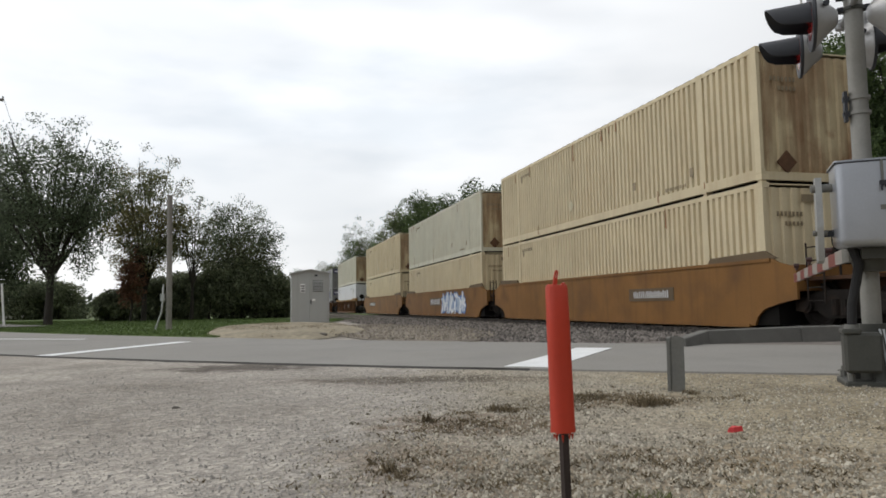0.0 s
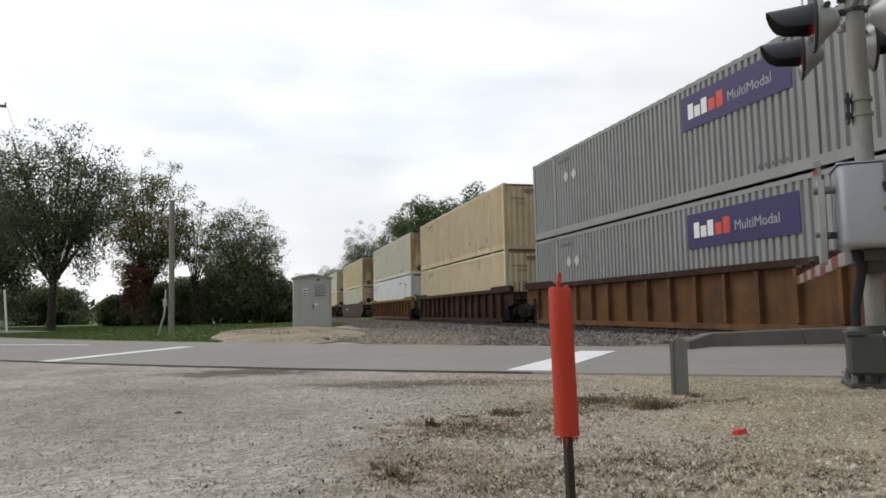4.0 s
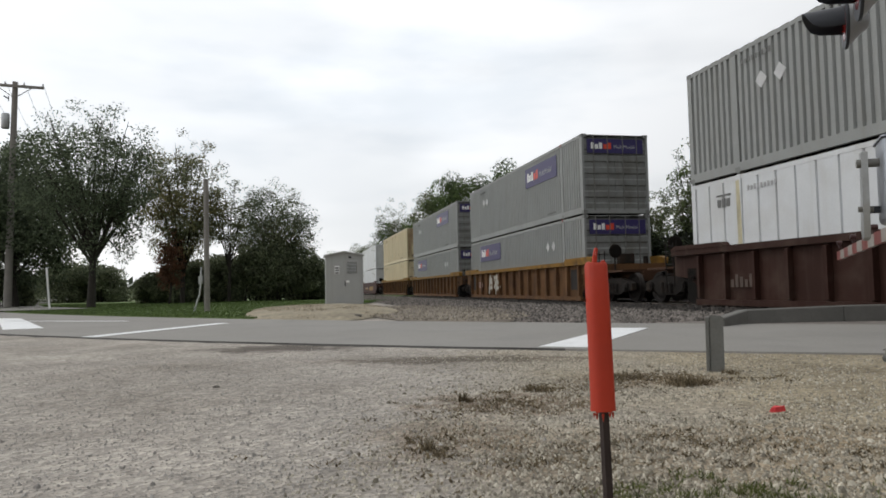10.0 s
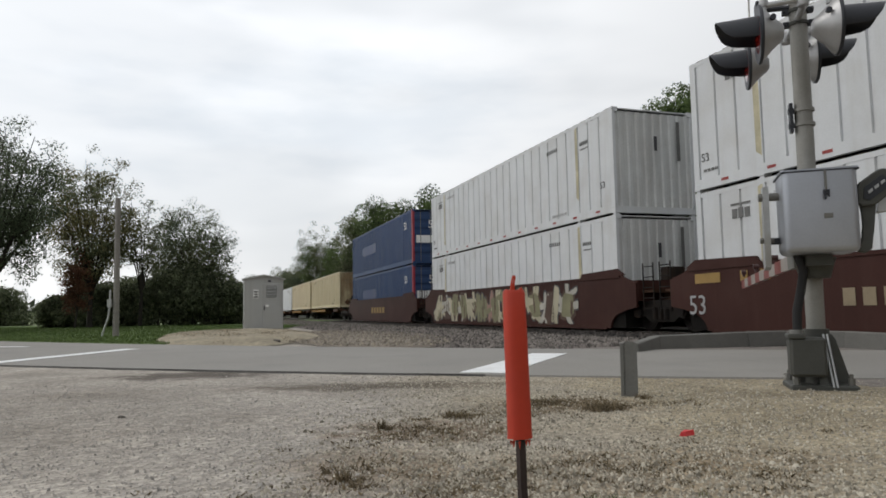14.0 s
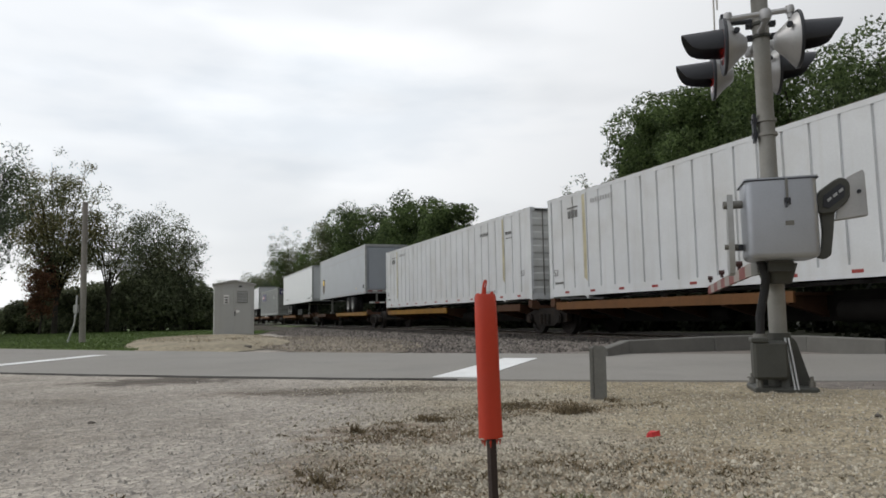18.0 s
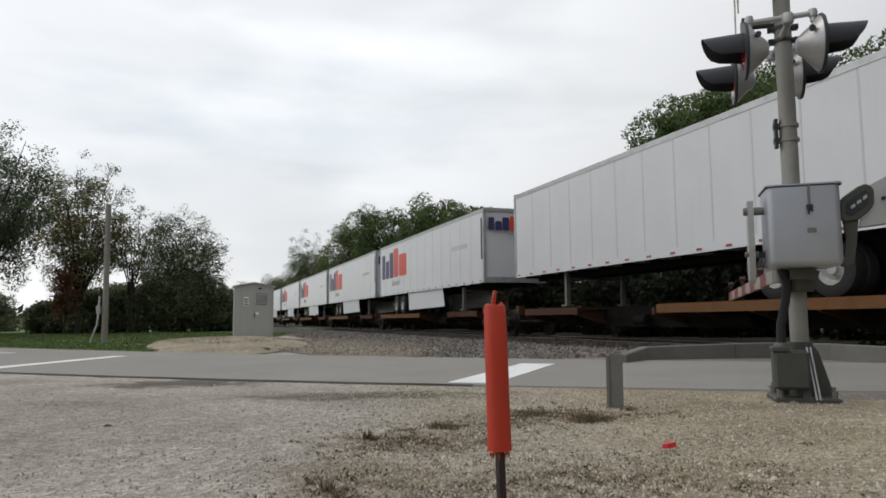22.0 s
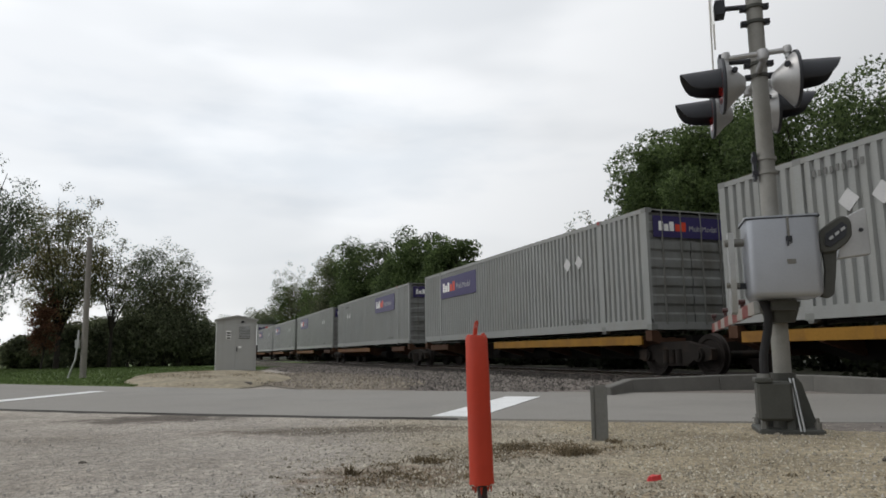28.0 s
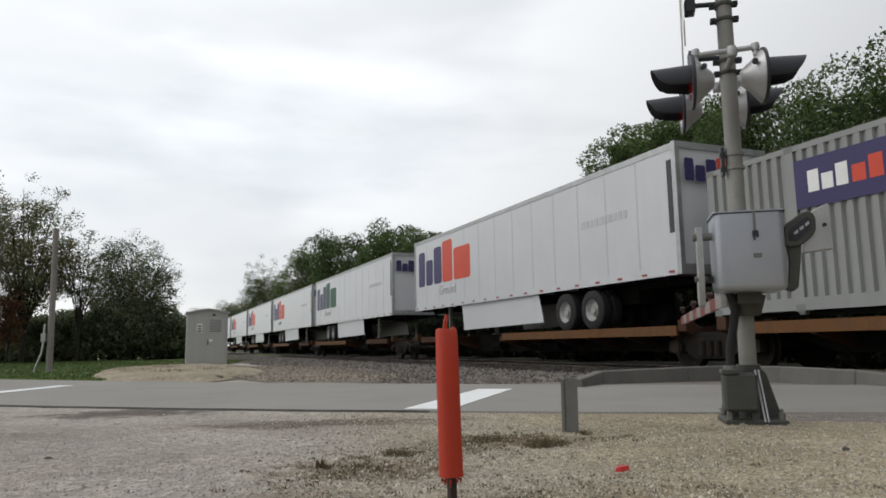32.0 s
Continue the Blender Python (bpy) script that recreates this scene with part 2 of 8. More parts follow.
BLUE_PALE = material("faded_blue_paint", (0.026, 0.058, 0.145), 0.5, 0, 0.1, 1.2, 0.05, 30, 0.05, 60, (0.07, 0.09, 0.13), 0.3, 0.9, 0.3, spec=0.2)
PURPLE = material("purple_paint", (0.036, 0.028, 0.105), 0.45, 0, 0.08, 1.5, 0.04, 30, 0.0)
ORANGE_RED = material("orange_red_paint", (0.60, 0.065, 0.03), 0.45, 0, 0.08, 1.5, 0.04, 30, 0.0)
GREEN_MARK = material("green_paint", (0.012, 0.09, 0.05), 0.5, 0, 0.08, 1.5, 0.04, 30, 0.0)
YELLOW_MARK = material("yellow_paint", (0.75, 0.50, 0.05), 0.5, 0, 0.1, 1.5, 0.05, 30, 0.0)
MARK_WHITE = material("white_marking", (0.78, 0.78, 0.76), 0.55, 0, 0.08, 1.5, 0.05, 30, 0.0)
MARK_GREY = material("grey_marking", (0.36, 0.36, 0.36), 0.55, 0, 0.1, 1.5, 0.05, 30, 0.0)
MARK_PALE = material("faded_pale_marking", (0.26, 0.23, 0.20), 0.6, 0, 0.25, 4.0, 0.1, 30, 0.0)
LETTER_DIM = material("dim_brown_lettering", (0.085, 0.06, 0.048), 0.65, 0, 0.25, 3.0, 0.1, 30, 0.0)
MARK_DARK = material("dark_marking", (0.05, 0.05, 0.055), 0.55, 0, 0.1, 1.5, 0.05, 30, 0.0)
ROOF_GRIME = material("grimy_roof_edge", (0.13, 0.115, 0.09), 0.8, 0, 0.25, 3.0, 0.1, 30, 0.05, 60)
STAIN = material("rust_stain", (0.24, 0.115, 0.05), 0.75, 0, 0.25, 3.0, 0.12, 30, 0.05, 60)
WELL_ORANGE = material("yellow_brown_car_paint", (0.21, 0.105, 0.035), 0.6, 0, 0.12, 0.9, 0.05, 25, 0.06, 40, (0.085, 0.046, 0.025), 0.6, 0.8, 0.5, 0.04, spec=0.15)
WELL_RUST = material("rusty_orange_car_paint", (0.135, 0.07, 0.032), 0.7, 0, 0.3, 1.3, 0.1, 25, 0.1, 40, (0.062, 0.034, 0.022), 0.8, 1.1, 0.6, 0.1, spec=0.15)
WELL_BROWN = material("red_brown_car_paint", (0.036, 0.0155, 0.011), 0.65, 0, 0.15, 1.2, 0.07, 25, 0.08, 40, (0.105, 0.075, 0.058), 0.4, 1.3, 0.3, 0.06, spec=0.15)
WELL_MAROON = material("maroon_car_paint", (0.046, 0.018, 0.014), 0.6, 0, 0.12, 1.0, 0.06, 25, 0.06, 40, (0.07, 0.035, 0.028), 0.5, 0.9, 0.4, 0.05, spec=0.15)
DECK_YELLOW = material("weathered_yellow_deck", (0.25, 0.13, 0.022), 0.6, 0, 0.15, 1.5, 0.08, 25, 0.08, 40, (0.14, 0.07, 0.03), 0.6, 1.6, 0.5, 0.05, spec=0.15)
CHORD_YELLOW = material("rust_worn_yellow_chord", (0.225, 0.12, 0.024), 0.65, 0, 0.2, 2.2, 0.1, 25, 0.08, 40, (0.08, 0.045, 0.025), 0.85, 2.4, 0.6, 0.05, spec=0.15)
DECK_RUST = material("rusty_deck", (0.06, 0.03, 0.018), 0.75, 0, 0.2, 1.5, 0.1, 25, 0.1, 40, (0.09, 0.05, 0.03), 0.5, 1.6, 0.4, 0.08, spec=0.15)
TRUCK_STEEL = material("grimy_black_steel", (0.020, 0.017, 0.015), 0.75, 0.2, 0.25, 3.0, 0.1, 25, 0.15, 40, (0.07, 0.045, 0.03), 0.5, 2.0, spec=0.15)
WHEEL_STEEL = material("wheel_steel", (0.026, 0.022, 0.020), 0.6, 0.5, 0.2, 4.0, 0.08, 25, 0.08, 40, spec=0.15)
RUBBER = material("tyre_rubber", (0.018, 0.018, 0.019), 0.8, 0, 0.15, 6.0, 0.08, 40, 0.1, 60)
RIM = material("grimy_white_wheel_rim", (0.36, 0.36, 0.35), 0.5, 0.1, 0.2, 5.0, 0.08, 40, 0.05, 60, GRIME, 0.75, 6.0)
# near black: the shade beneath cars and loads is put into this colour
UNDER_SHADE = material("shade_dark_underframe", (0.012, 0.011, 0.010), 0.85, 0, 0.25, 3.0, 0.1, 25, 0.08, 40, spec=0.05)
GALV = material("galvanised_steel", (0.42, 0.43, 0.43), 0.45, 0.75, 0.12, 5.0, 0.06, 60, 0.05, 60, (0.22, 0.21, 0.19), 0.35, 3.0)
GALV_DULL = material("weathered_galvanised_steel", (0.17, 0.17, 0.157), 0.6, 0.35, 0.15, 4.0, 0.08, 50, 0.08, 60, (0.14, 0.12, 0.09), 0.45, 2.5)
CASE_METAL = material("cast_aluminium_case", (0.39, 0.41, 0.45), 0.33, 0.6, 0.08, 3.0, 0.03, 60, 0.04, 50, (0.25, 0.25, 0.25), 0.25, 2.0)
MAST_METAL = material("grey_painted_mast", (0.26, 0.255, 0.235), 0.55, 0.3, 0.15, 3.0, 0.06, 60, 0.06, 60, (0.13, 0.12, 0.10), 0.4, 2.5)
LAMP_GREY = material("lamp_housing_aluminium", (0.42, 0.42, 0.42), 0.42, 0.6, 0.1, 4.0, 0.04, 60, 0.04, 50, (0.2, 0.2, 0.2), 0.3, 3.0)
LAMP_BLACK = material("black_lamp_hood", (0.022, 0.024, 0.03), 0.5, 0.0, 0.2, 4.0, 0.05, 60, 0.05, 50)
ORANGE_PLASTIC = material("orange_plastic_sleeve", (0.44, 0.038, 0.015), 0.5, 0, 0.07, 6.0, 0.03, 60, 0.06, 40, (0.40, 0.05, 0.03), 0.3, 5.0)
STAKE_STEEL = material("dark_rusty_post", (0.045, 0.032, 0.028), 0.7, 0.3, 0.2, 8.0, 0.1, 60, 0.1, 60)
RED_LITTER = material("red_litter", (0.62, 0.045, 0.05), 0.5, 0, 0.1, 20.0, 0.05, 60, 0.05, 60)
CABINET = material("light_grey_cabinet", (0.40, 0.405, 0.395), 0.5, 0.15, 0.06, 1.5, 0.03, 40, 0.03, 50, (0.28, 0.27, 0.24), 0.25, 1.5, 0.3)
PATCH_DARK = material("black_patch_paint", (0.017, 0.015, 0.014), 0.65, 0, 0.15, 2.0, 0.06, 30, 0.0)
PATCH_BROWN = material("dark_patch_paint", (0.11, 0.075, 0.04), 0.65, 0, 0.15, 2.0, 0.06, 30, 0.0)
RAIL_STEEL = material("rail_steel", (0.12, 0.095, 0.08), 0.6, 0.6, 0.15, 3.0, 0.06, 30, 0.06, 40)
RAIL_TOP = material("polished_rail_head", (0.78, 0.77, 0.75), 0.28, 1.0, 0.05, 3.0, 0.03, 30, 0.02, 40)
SLEEPER = material("weathered_sleeper", (0.10, 0.085, 0.07), 0.85, 0, 0.25, 3.0, 0.15, 30, 0.2, 40)
BARK = material("tree_bark", (0.034, 0.029, 0.024), 0.9, 0, 0.3, 3.0, 0.2, 20, 0.4, 20)
POLE_WOOD = material("weathered_pole_wood", (0.225, 0.21, 0.19), 0.85, 0, 0.15, 2.0, 0.15, 25, 0.3, 30)
ROAD_PAINT = material("worn_road_paint", (0.72, 0.73, 0.73), 0.7, 0, 0.08, 2.0, 0.08, 50, 0.08, 80, (0.34, 0.34, 0.34), 0.35, 4.0, space="Object")


def leaf_material(name, colour, back, vary=0.35):
    """Leaves: each island of the crown has its own shade; some light comes through."""
    mat = bpy.data.materials.new(name)
    mat.use_nodes = True
    tree = mat.node_tree
    tree.nodes.clear()
    n, link = tree.nodes.new, tree.links.new
    out = n("ShaderNodeOutputMaterial")
    geo = n("ShaderNodeNewGeometry")
    ramp = n("ShaderNodeValToRGB")
    e = ramp.color_ramp.elements
    e[0].position, e[0].color = 0.0, (*[c * (1 - vary) for c in colour], 1)
    e[1].position, e[1].color = 1.0, (*[c * (1 + vary) for c in back], 1)
    link(geo.outputs["Random Per Island"], ramp.inputs["Fac"])
    coord = n("ShaderNodeTexCoord")
    tex = n("ShaderNodeTexNoise")
    tex.inputs["Scale"].default_value = 0.7
    link(coord.outputs["Object"], tex.inputs["Vector"])
    mp = n("ShaderNodeMapRange")
    mp.inputs["From Min"].default_value, mp.inputs["From Max"].default_value = 0.3, 0.7
    mp.inputs["To Min"].default_value, mp.inputs["To Max"].default_value = 0.7, 1.3
    link(tex.outputs["Fac"], mp.inputs["Value"])
    tint = n("ShaderNodeVectorMath")
    tint.operation = "SCALE"
    link(ramp.outputs["Color"], tint.inputs[0])
    link(mp.outputs["Result"], tint.inputs["Scale"])
    diff = n("ShaderNodeBsdfPrincipled")
    diff.inputs["Roughness"].default_value = 0.65
    diff.inputs["Specular IOR Level"].default_value = 0.2
    link(tint.outputs["Vector"], diff.inputs["Base Color"])
    trans = n("ShaderNodeBsdfTranslucent")
    link(tint.outputs["Vector"], trans.inputs["Color"])
    mix = n("ShaderNodeMixShader")
    mix.inputs["Fac"].default_value = 0.42
    link(diff.outputs["BSDF"], mix.inputs[1])
    link(trans.outputs["BSDF"], mix.inputs[2])
    link(mix.outputs["Shader"], out.inputs["Surface"])
    return mat


LEAF_DARK = leaf_material("dark_green_leaves", (0.064, 0.085, 0.054), (0.120, 0.148, 0.088))
LEAF_OLIVE = leaf_material("olive_green_leaves", (0.092, 0.106, 0.062), (0.165, 0.180, 0.102))
LEAF_GREEN = leaf_material("green_leaves", (0.058, 0.092, 0.034), (0.115, 0.160, 0.058))
LEAF_YELLOW = leaf_material("yellowing_leaves", (0.12, 0.115, 0.05), (0.20, 0.18, 0.085))
LEAF_RED = leaf_material("reddish_dry_leaves", (0.115, 0.055, 0.038), (0.165, 0.085, 0.052))
BUSH_DARK = leaf_material("shaded_bush_leaves", (0.098, 0.118, 0.072), (0.168, 0.190, 0.112))
LEAF_DEEP = leaf_material("deep_green_leaves", (0.046, 0.073, 0.030), (0.088, 0.122, 0.048))
# near-black leaves: the shade behind the train is put into their colour
SHADE_LEAF = leaf_material("shade_black_leaves", (0.013, 0.017, 0.009), (0.024, 0.030, 0.016))
GRASS = leaf_material("lawn_grass", (0.062, 0.100, 0.030), (0.098, 0.138, 0.046))

# ---- mesh helpers ----
def box(bm, x0, x1, y0, y1, z0, z1):
    v = [bm.verts.new((x, y, z)) for x in (x0, x1) for y in (y0, y1) for z in (z0, z1)]
    for f in ((0, 1, 3, 2), (4, 6, 7, 5), (0, 4, 5, 1), (2, 3, 7, 6), (0, 2, 6, 4), (1, 5, 7, 3)):
        bm.faces.new([v[i] for i in f])
    return v


def prism(bm, outline, axis, a, b):
    """A solid: an outline of (u, v) pairs pushed along an axis from a to b. axis x: (y, z); y: (x, z); z: (x, y)."""
    def at(u, v, w):
        return {"x": (w, u, v), "y": (u, w, v), "z": (u, v, w)}[axis]
    low = [bm.verts.new(at(u, v, a)) for u, v in outline]
    high = [bm.verts.new(at(u, v, b)) for u, v in outline]
    n = len(outline)
    bm.faces.new(low)
    bm.faces.new(high[::-1])
    for i in range(n):
        bm.faces.new((low[i], high[i], high[(i + 1) % n], low[(i + 1) % n]))


def tube(bm, p0, p1, r0, r1=None, n=12, caps=True):
    p0, p1 = Vector(p0), Vector(p1)
    r1 = r0 if r1 is None else r1
    d = (p1 - p0).normalized()
    u = d.orthogonal().normalized()
    w = d.cross(u)
    rings = []
    for p, r in ((p0, r0), (p1, r1)):
        rings.append([bm.verts.new(p + r * (math.cos(6.283185 * i / n) * u + math.sin(6.283185 * i / n) * w)) for i in range(n)])
    for i in range(n):
        bm.faces.new((rings[0][i], rings[0][(i + 1) % n], rings[1][(i + 1) % n], rings[1][i]))
    if caps:
        bm.faces.new(rings[0][::-1])
        bm.faces.new(rings[1])


def sweep(bm, points, r, n=8):
    """A bent pipe or cable: one tube through the points."""
    points = [Vector(p) for p in points]
    rings = []
    for i, p in enumerate(points):
        d = (points[min(i + 1, len(points) - 1)] - points[max(i - 1, 0)]).normalized()
        u = d.cross(Vector((0.31, 0.95, 0.05))).normalized()
        w = d.cross(u)
        rings.append([bm.verts.new(p + r * (math.cos(6.283185 * k / n) * u + math.sin(6.283185 * k / n) * w)) for k in range(n)])
    for a, b in zip(rings, rings[1:]):
        for k in range(n):
            bm.faces.new((a[k], a[(k + 1) % n], b[(k + 1) % n], b[k]))
    bm.faces.new(rings[0][::-1])
    bm.faces.new(rings[-1])


def lathe(bm, profile, n=20, origin=(0, 0, 0), turn=None):
    """Turns (radius, height) pairs round the local z axis."""
    m = Matrix.Translation(origin) @ (turn.to_4x4() if turn else Matrix())
    rings = [[bm.verts.new(m @ Vector((r * math.cos(6.283185 * i / n), r * math.sin(6.283185 * i / n), z))) for i in range(n)] for r, z in profile]
    for a, b in zip(rings, rings[1:]):
        for i in range(n):
            bm.faces.new((a[i], a[(i + 1) % n], b[(i + 1) % n], b[i]))
    if profile[0][0] > 1e-4:
        bm.faces.new(rings[0][::-1])
    if profile[-1][0] > 1e-4:
        bm.faces.new(rings[-1])


def finish(bm, name, mat, smooth=False, bevel=0.0):
    if bevel:
        bmesh.ops.bevel(bm, geom=bm.edges[:], offset=bevel, segments=1, affect="EDGES", profile=0.6)
    bmesh.ops.recalc_face_normals(bm, faces=bm.faces[:])
    me = bpy.data.meshes.new(name)
    bm.to_mesh(me)
    bm.free()
    me.materials.append(mat)
    if smooth:
        me.shade_smooth()
        me.set_sharp_from_angle(angle=radians(35))
    return me


def part(name, bm, mat, parent=None, label="", smooth=False, bevel=0.0, at=None):
    """Links a bmesh as one mesh object under a thing or a part."""
    ob = new(name, finish(bm, name, mat, smooth, bevel))
    if at is not None:
        ob.matrix_basis = at
    if parent is not None:
        ob.parent = parent
    if label:
        tagged(ob, label)
    return ob


def share(name, me, parent, m, label=""):
    """Another object on a mesh that exists."""
    ob = new(name, me)
    ob.parent = parent
    ob.matrix_basis = m
    if label:
        tagged(ob, label)
    return ob


def thing(name, m=None, label="", category="", group="", kind=""):
    ob = new(name)
    ob.empty_display_size = 0.2
    if m is not None:
        ob.matrix_basis = m
    return tagged(ob, label, category, group, kind)


# ---- plan: s runs along the track into the distance, n across it, away from the camera ----
TRACK_AZIMUTH = 15.317
DV = Vector((-math.sin(radians(TRACK_AZIMUTH)), math.cos(radians(TRACK_AZIMUTH)), 0))
NV = Vector((math.cos(radians(TRACK_AZIMUTH)), math.sin(radians(TRACK_AZIMUTH)), 0))
TRACK_N = 11.65
RAIL_Z = 0.03


def plan(s, n, z=0.0):
    return DV * s + NV * n + Vector((0, 0, z))


def track_pose(s, n=TRACK_N, z=0.0):
    """The pose of a thing on the track: its x runs back along the train, its y faces the camera's side."""
    p = plan(s, n, z)
    return pose(p.x, p.y, p.z, 0, 0, 90 + TRACK_AZIMUTH)


# ---- setting: ground, road, track bed ----
def near_edge(x):
    """The road's edge on the camera's side; the road bends gently."""
    c = min(max(x, -22.0), 14.0)
    return 7.45 - 0.42 * c + 0.013 * c * c + (x - c) * (-0.42 + 0.026 * c)


def far_edge(x):
    c = min(max(x, -24.0), 14.0)
    return 12.9 - 0.58 * c + 0.0105 * c * c + (x - c) * (-0.58 + 0.021 * c)


def ground_material():
    """Pale limestone gravel: grey where wheels have packed it, tan and loose elsewhere, dark damp and weedy patches."""
    mat = bpy.data.materials.new("limestone_gravel")
    mat.use_nodes = True
    tree = mat.node_tree
    tree.nodes.clear()
    n, link = tree.nodes.new, tree.links.new
    out, bsdf = n("ShaderNodeOutputMaterial"), n("ShaderNodeBsdfPrincipled")
    bsdf.inputs["Roughness"].default_value = 0.92
    bsdf.inputs["Specular IOR Level"].default_value = 0.2
    link(bsdf.outputs["BSDF"], out.inputs["Surface"])
    coord = n("ShaderNodeTexCoord")
    where = coord.outputs["Object"]

    def tex(scale, detail=5.0, rough=0.55):
        t = n("ShaderNodeTexNoise")
        t.inputs["Scale"].default_value, t.inputs["Detail"].default_value, t.inputs["Roughness"].default_value = scale, detail, rough
        link(where, t.inputs["Vector"])
        return t.outputs["Fac"]

    def ramp(fac, stops):
        r = n("ShaderNodeValToRGB")
        while len(r.color_ramp.elements) < len(stops):
            r.color_ramp.elements.new(0.5)
        for e, (p, c) in zip(r.color_ramp.elements, stops):
            e.position, e.color = p, (*c, 1)
        link(fac, r.inputs["Fac"])
        return r.outputs["Color"]

    def mix(fac, a, b, kind="MIX"):
        m = n("ShaderNodeMixRGB")
        m.blend_type = kind
        if isinstance(fac, float):
            m.inputs["Fac"].default_value = fac
        else:
            link(fac, m.inputs["Fac"])
        link(a, m.inputs["Color1"])
        link(b, m.inputs["Color2"])
        return m.outputs["Color"]

    def spot(value, dark):
        m = n("ShaderNodeMapRange")
        m.interpolation_type = "SMOOTHSTEP"
        m.inputs["From Min"].default_value, m.inputs["From Max"].default_value = -0.75, 0.1
        link(value, m.inputs["Value"])
        return ramp(m.outputs["Result"], [(0.0, dark), (1.0, (1, 1, 1))])

    packed = ramp(tex(0.9), [(0.3, (0.285, 0.265, 0.238)), (0.7, (0.405, 0.376, 0.338))])
    loose = ramp(tex(1.3), [(0.3, (0.27, 0.234, 0.166)), (0.7, (0.375, 0.327, 0.238))])
    sep = n("ShaderNodeSeparateXYZ")
    link(where, sep.inputs["Vector"])
    lean = n("ShaderNodeMath")
    lean.operation = "MULTIPLY_ADD"
    lean.inputs[1].default_value = 0.22
    link(sep.outputs["X"], lean.inputs[0])
    link(tex(0.55), lean.inputs[2])
    zone = ramp(lean.outputs["Value"], [(0.42, (0, 0, 0)), (0.85, (1, 1, 1))])
    base = mix(zone, packed, loose)
    speck = n("ShaderNodeTexVoronoi")
    speck.inputs["Scale"].default_value = 42.0
    link(where, speck.inputs["Vector"])
    stones = ramp(speck.outputs["Color"], [(0.1, (0.50, 0.49, 0.47)), (0.5, (0.95, 0.95, 0.94)), (0.9, (1.45, 1.43, 1.38))])
    base = mix(0.6, base, mix(1.0, base, stones, "MULTIPLY"))
    speck2 = n("ShaderNodeTexVoronoi")
    speck2.inputs["Scale"].default_value = 15.0
    link(where, speck2.inputs["Vector"])
    lumps = ramp(speck2.outputs["Color"], [(0.1, (0.72, 0.71, 0.70)), (0.6, (1.0, 1.0, 1.0)), (0.95, (1.2, 1.2, 1.18))])
    base = mix(0.5, base, mix(1.0, base, lumps, "MULTIPLY"))
    stain = ramp(tex(0.6, 6.0), [(0.44, (1.04, 1.03, 1.02)), (0.68, (0.70, 0.68, 0.655))])
    base = mix(1.0, base, stain, "MULTIPLY")
    # spilled asphalt crumbs and brown weedy soil, each a patch with a ragged outline
    ragged = tex(3.2, 6.0, 0.65)
    for cx, cy, rx, ry, dark in ((-2.35, 7.95, 0.8, 0.5, (0.36, 0.34, 0.33)), (-0.1, 6.4, 1.2, 0.3, (0.5, 0.47, 0.44)), (0.15, 3.9, 0.5, 0.34, (0.60, 0.52, 0.45)), (1.1, 4.85, 0.5, 0.35, (0.60, 0.53, 0.45)),
                                 (0.75, 2.75, 0.75, 0.5, (0.80, 0.75, 0.69)), (-0.15, 3.0, 0.3, 0.5, (0.86, 0.80, 0.74)), (1.4, 3.0, 0.5, 0.3, (0.84, 0.80, 0.75))):
        place = n("ShaderNodeMapping")
        place.vector_type = "TEXTURE"
        place.inputs["Location"].default_value = (cx, cy, 0)
        place.inputs["Scale"].default_value = (rx, ry, 1000)
        link(where, place.inputs["Vector"])
        far = n("ShaderNodeVectorMath")
        far.operation = "LENGTH"
        link(place.outputs["Vector"], far.inputs[0])
        rough = n("ShaderNodeMath")
        rough.operation = "MULTIPLY_ADD"
        rough.inputs[1].default_value = -2.6
        link(ragged, rough.inputs[0])
        link(far.outputs["Value"], rough.inputs[2])
        base = mix(1.0, base, spot(rough.outputs["Value"], dark), "MULTIPLY")
    link(base, bsdf.inputs["Base Color"])
    b = n("ShaderNodeBump")
    b.inputs["Strength"].default_value, b.inputs["Distance"].default_value = 0.7, 0.02
    link(speck.outputs["Distance"], b.inputs["Height"])
    b2 = n("ShaderNodeBump")
    b2.inputs["Strength"].default_value, b2.inputs["Distance"].default_value = 0.5, 0.05
    link(tex(9.0), b2.inputs["Height"])
    link(b2.outputs["Normal"], b.inputs["Normal"])
    link(b.outputs["Normal"], bsdf.inputs["Normal"])
    return mat


GRAVEL = ground_material()
ASPHALT = material("worn_grey_asphalt", (0.226, 0.215, 0.196), 0.85, 0, 0.10, 0.45, 0.14, 45, 0.14, 120, (0.165, 0.16, 0.152), 0.6, 0.9)
ASPHALT_DARK = material("dark_asphalt_edge", (0.075, 0.072, 0.068), 0.9, 0, 0.2, 3.0, 0.15, 45, 0.25, 60)
LAWN = material("mown_lawn", (0.090, 0.135, 0.038), 0.9, 0, 0.22, 0.35, 0.25, 14, 0.5, 30, (0.12, 0.135, 0.05), 0.4, 0.25)
MOUND = material("crushed_limestone", (0.255, 0.22, 0.155), 0.92, 0, 0.25, 0.9, 0.35, 9, 0.6, 18, (0.20, 0.165, 0.115), 0.55, 1.1)
DIRT = material("brown_dirt", (0.175, 0.148, 0.115), 0.92, 0, 0.25, 0.8, 0.25, 14, 0.5, 20, (0.105, 0.085, 0.07), 0.6, 0.7)
BED = material("ballast_bed", (0.165, 0.145, 0.128), 0.95, 0, 0.2, 1.5, 0.35, 13, 0.7, 16, (0.12, 0.105, 0.095), 0.4, 0.6)
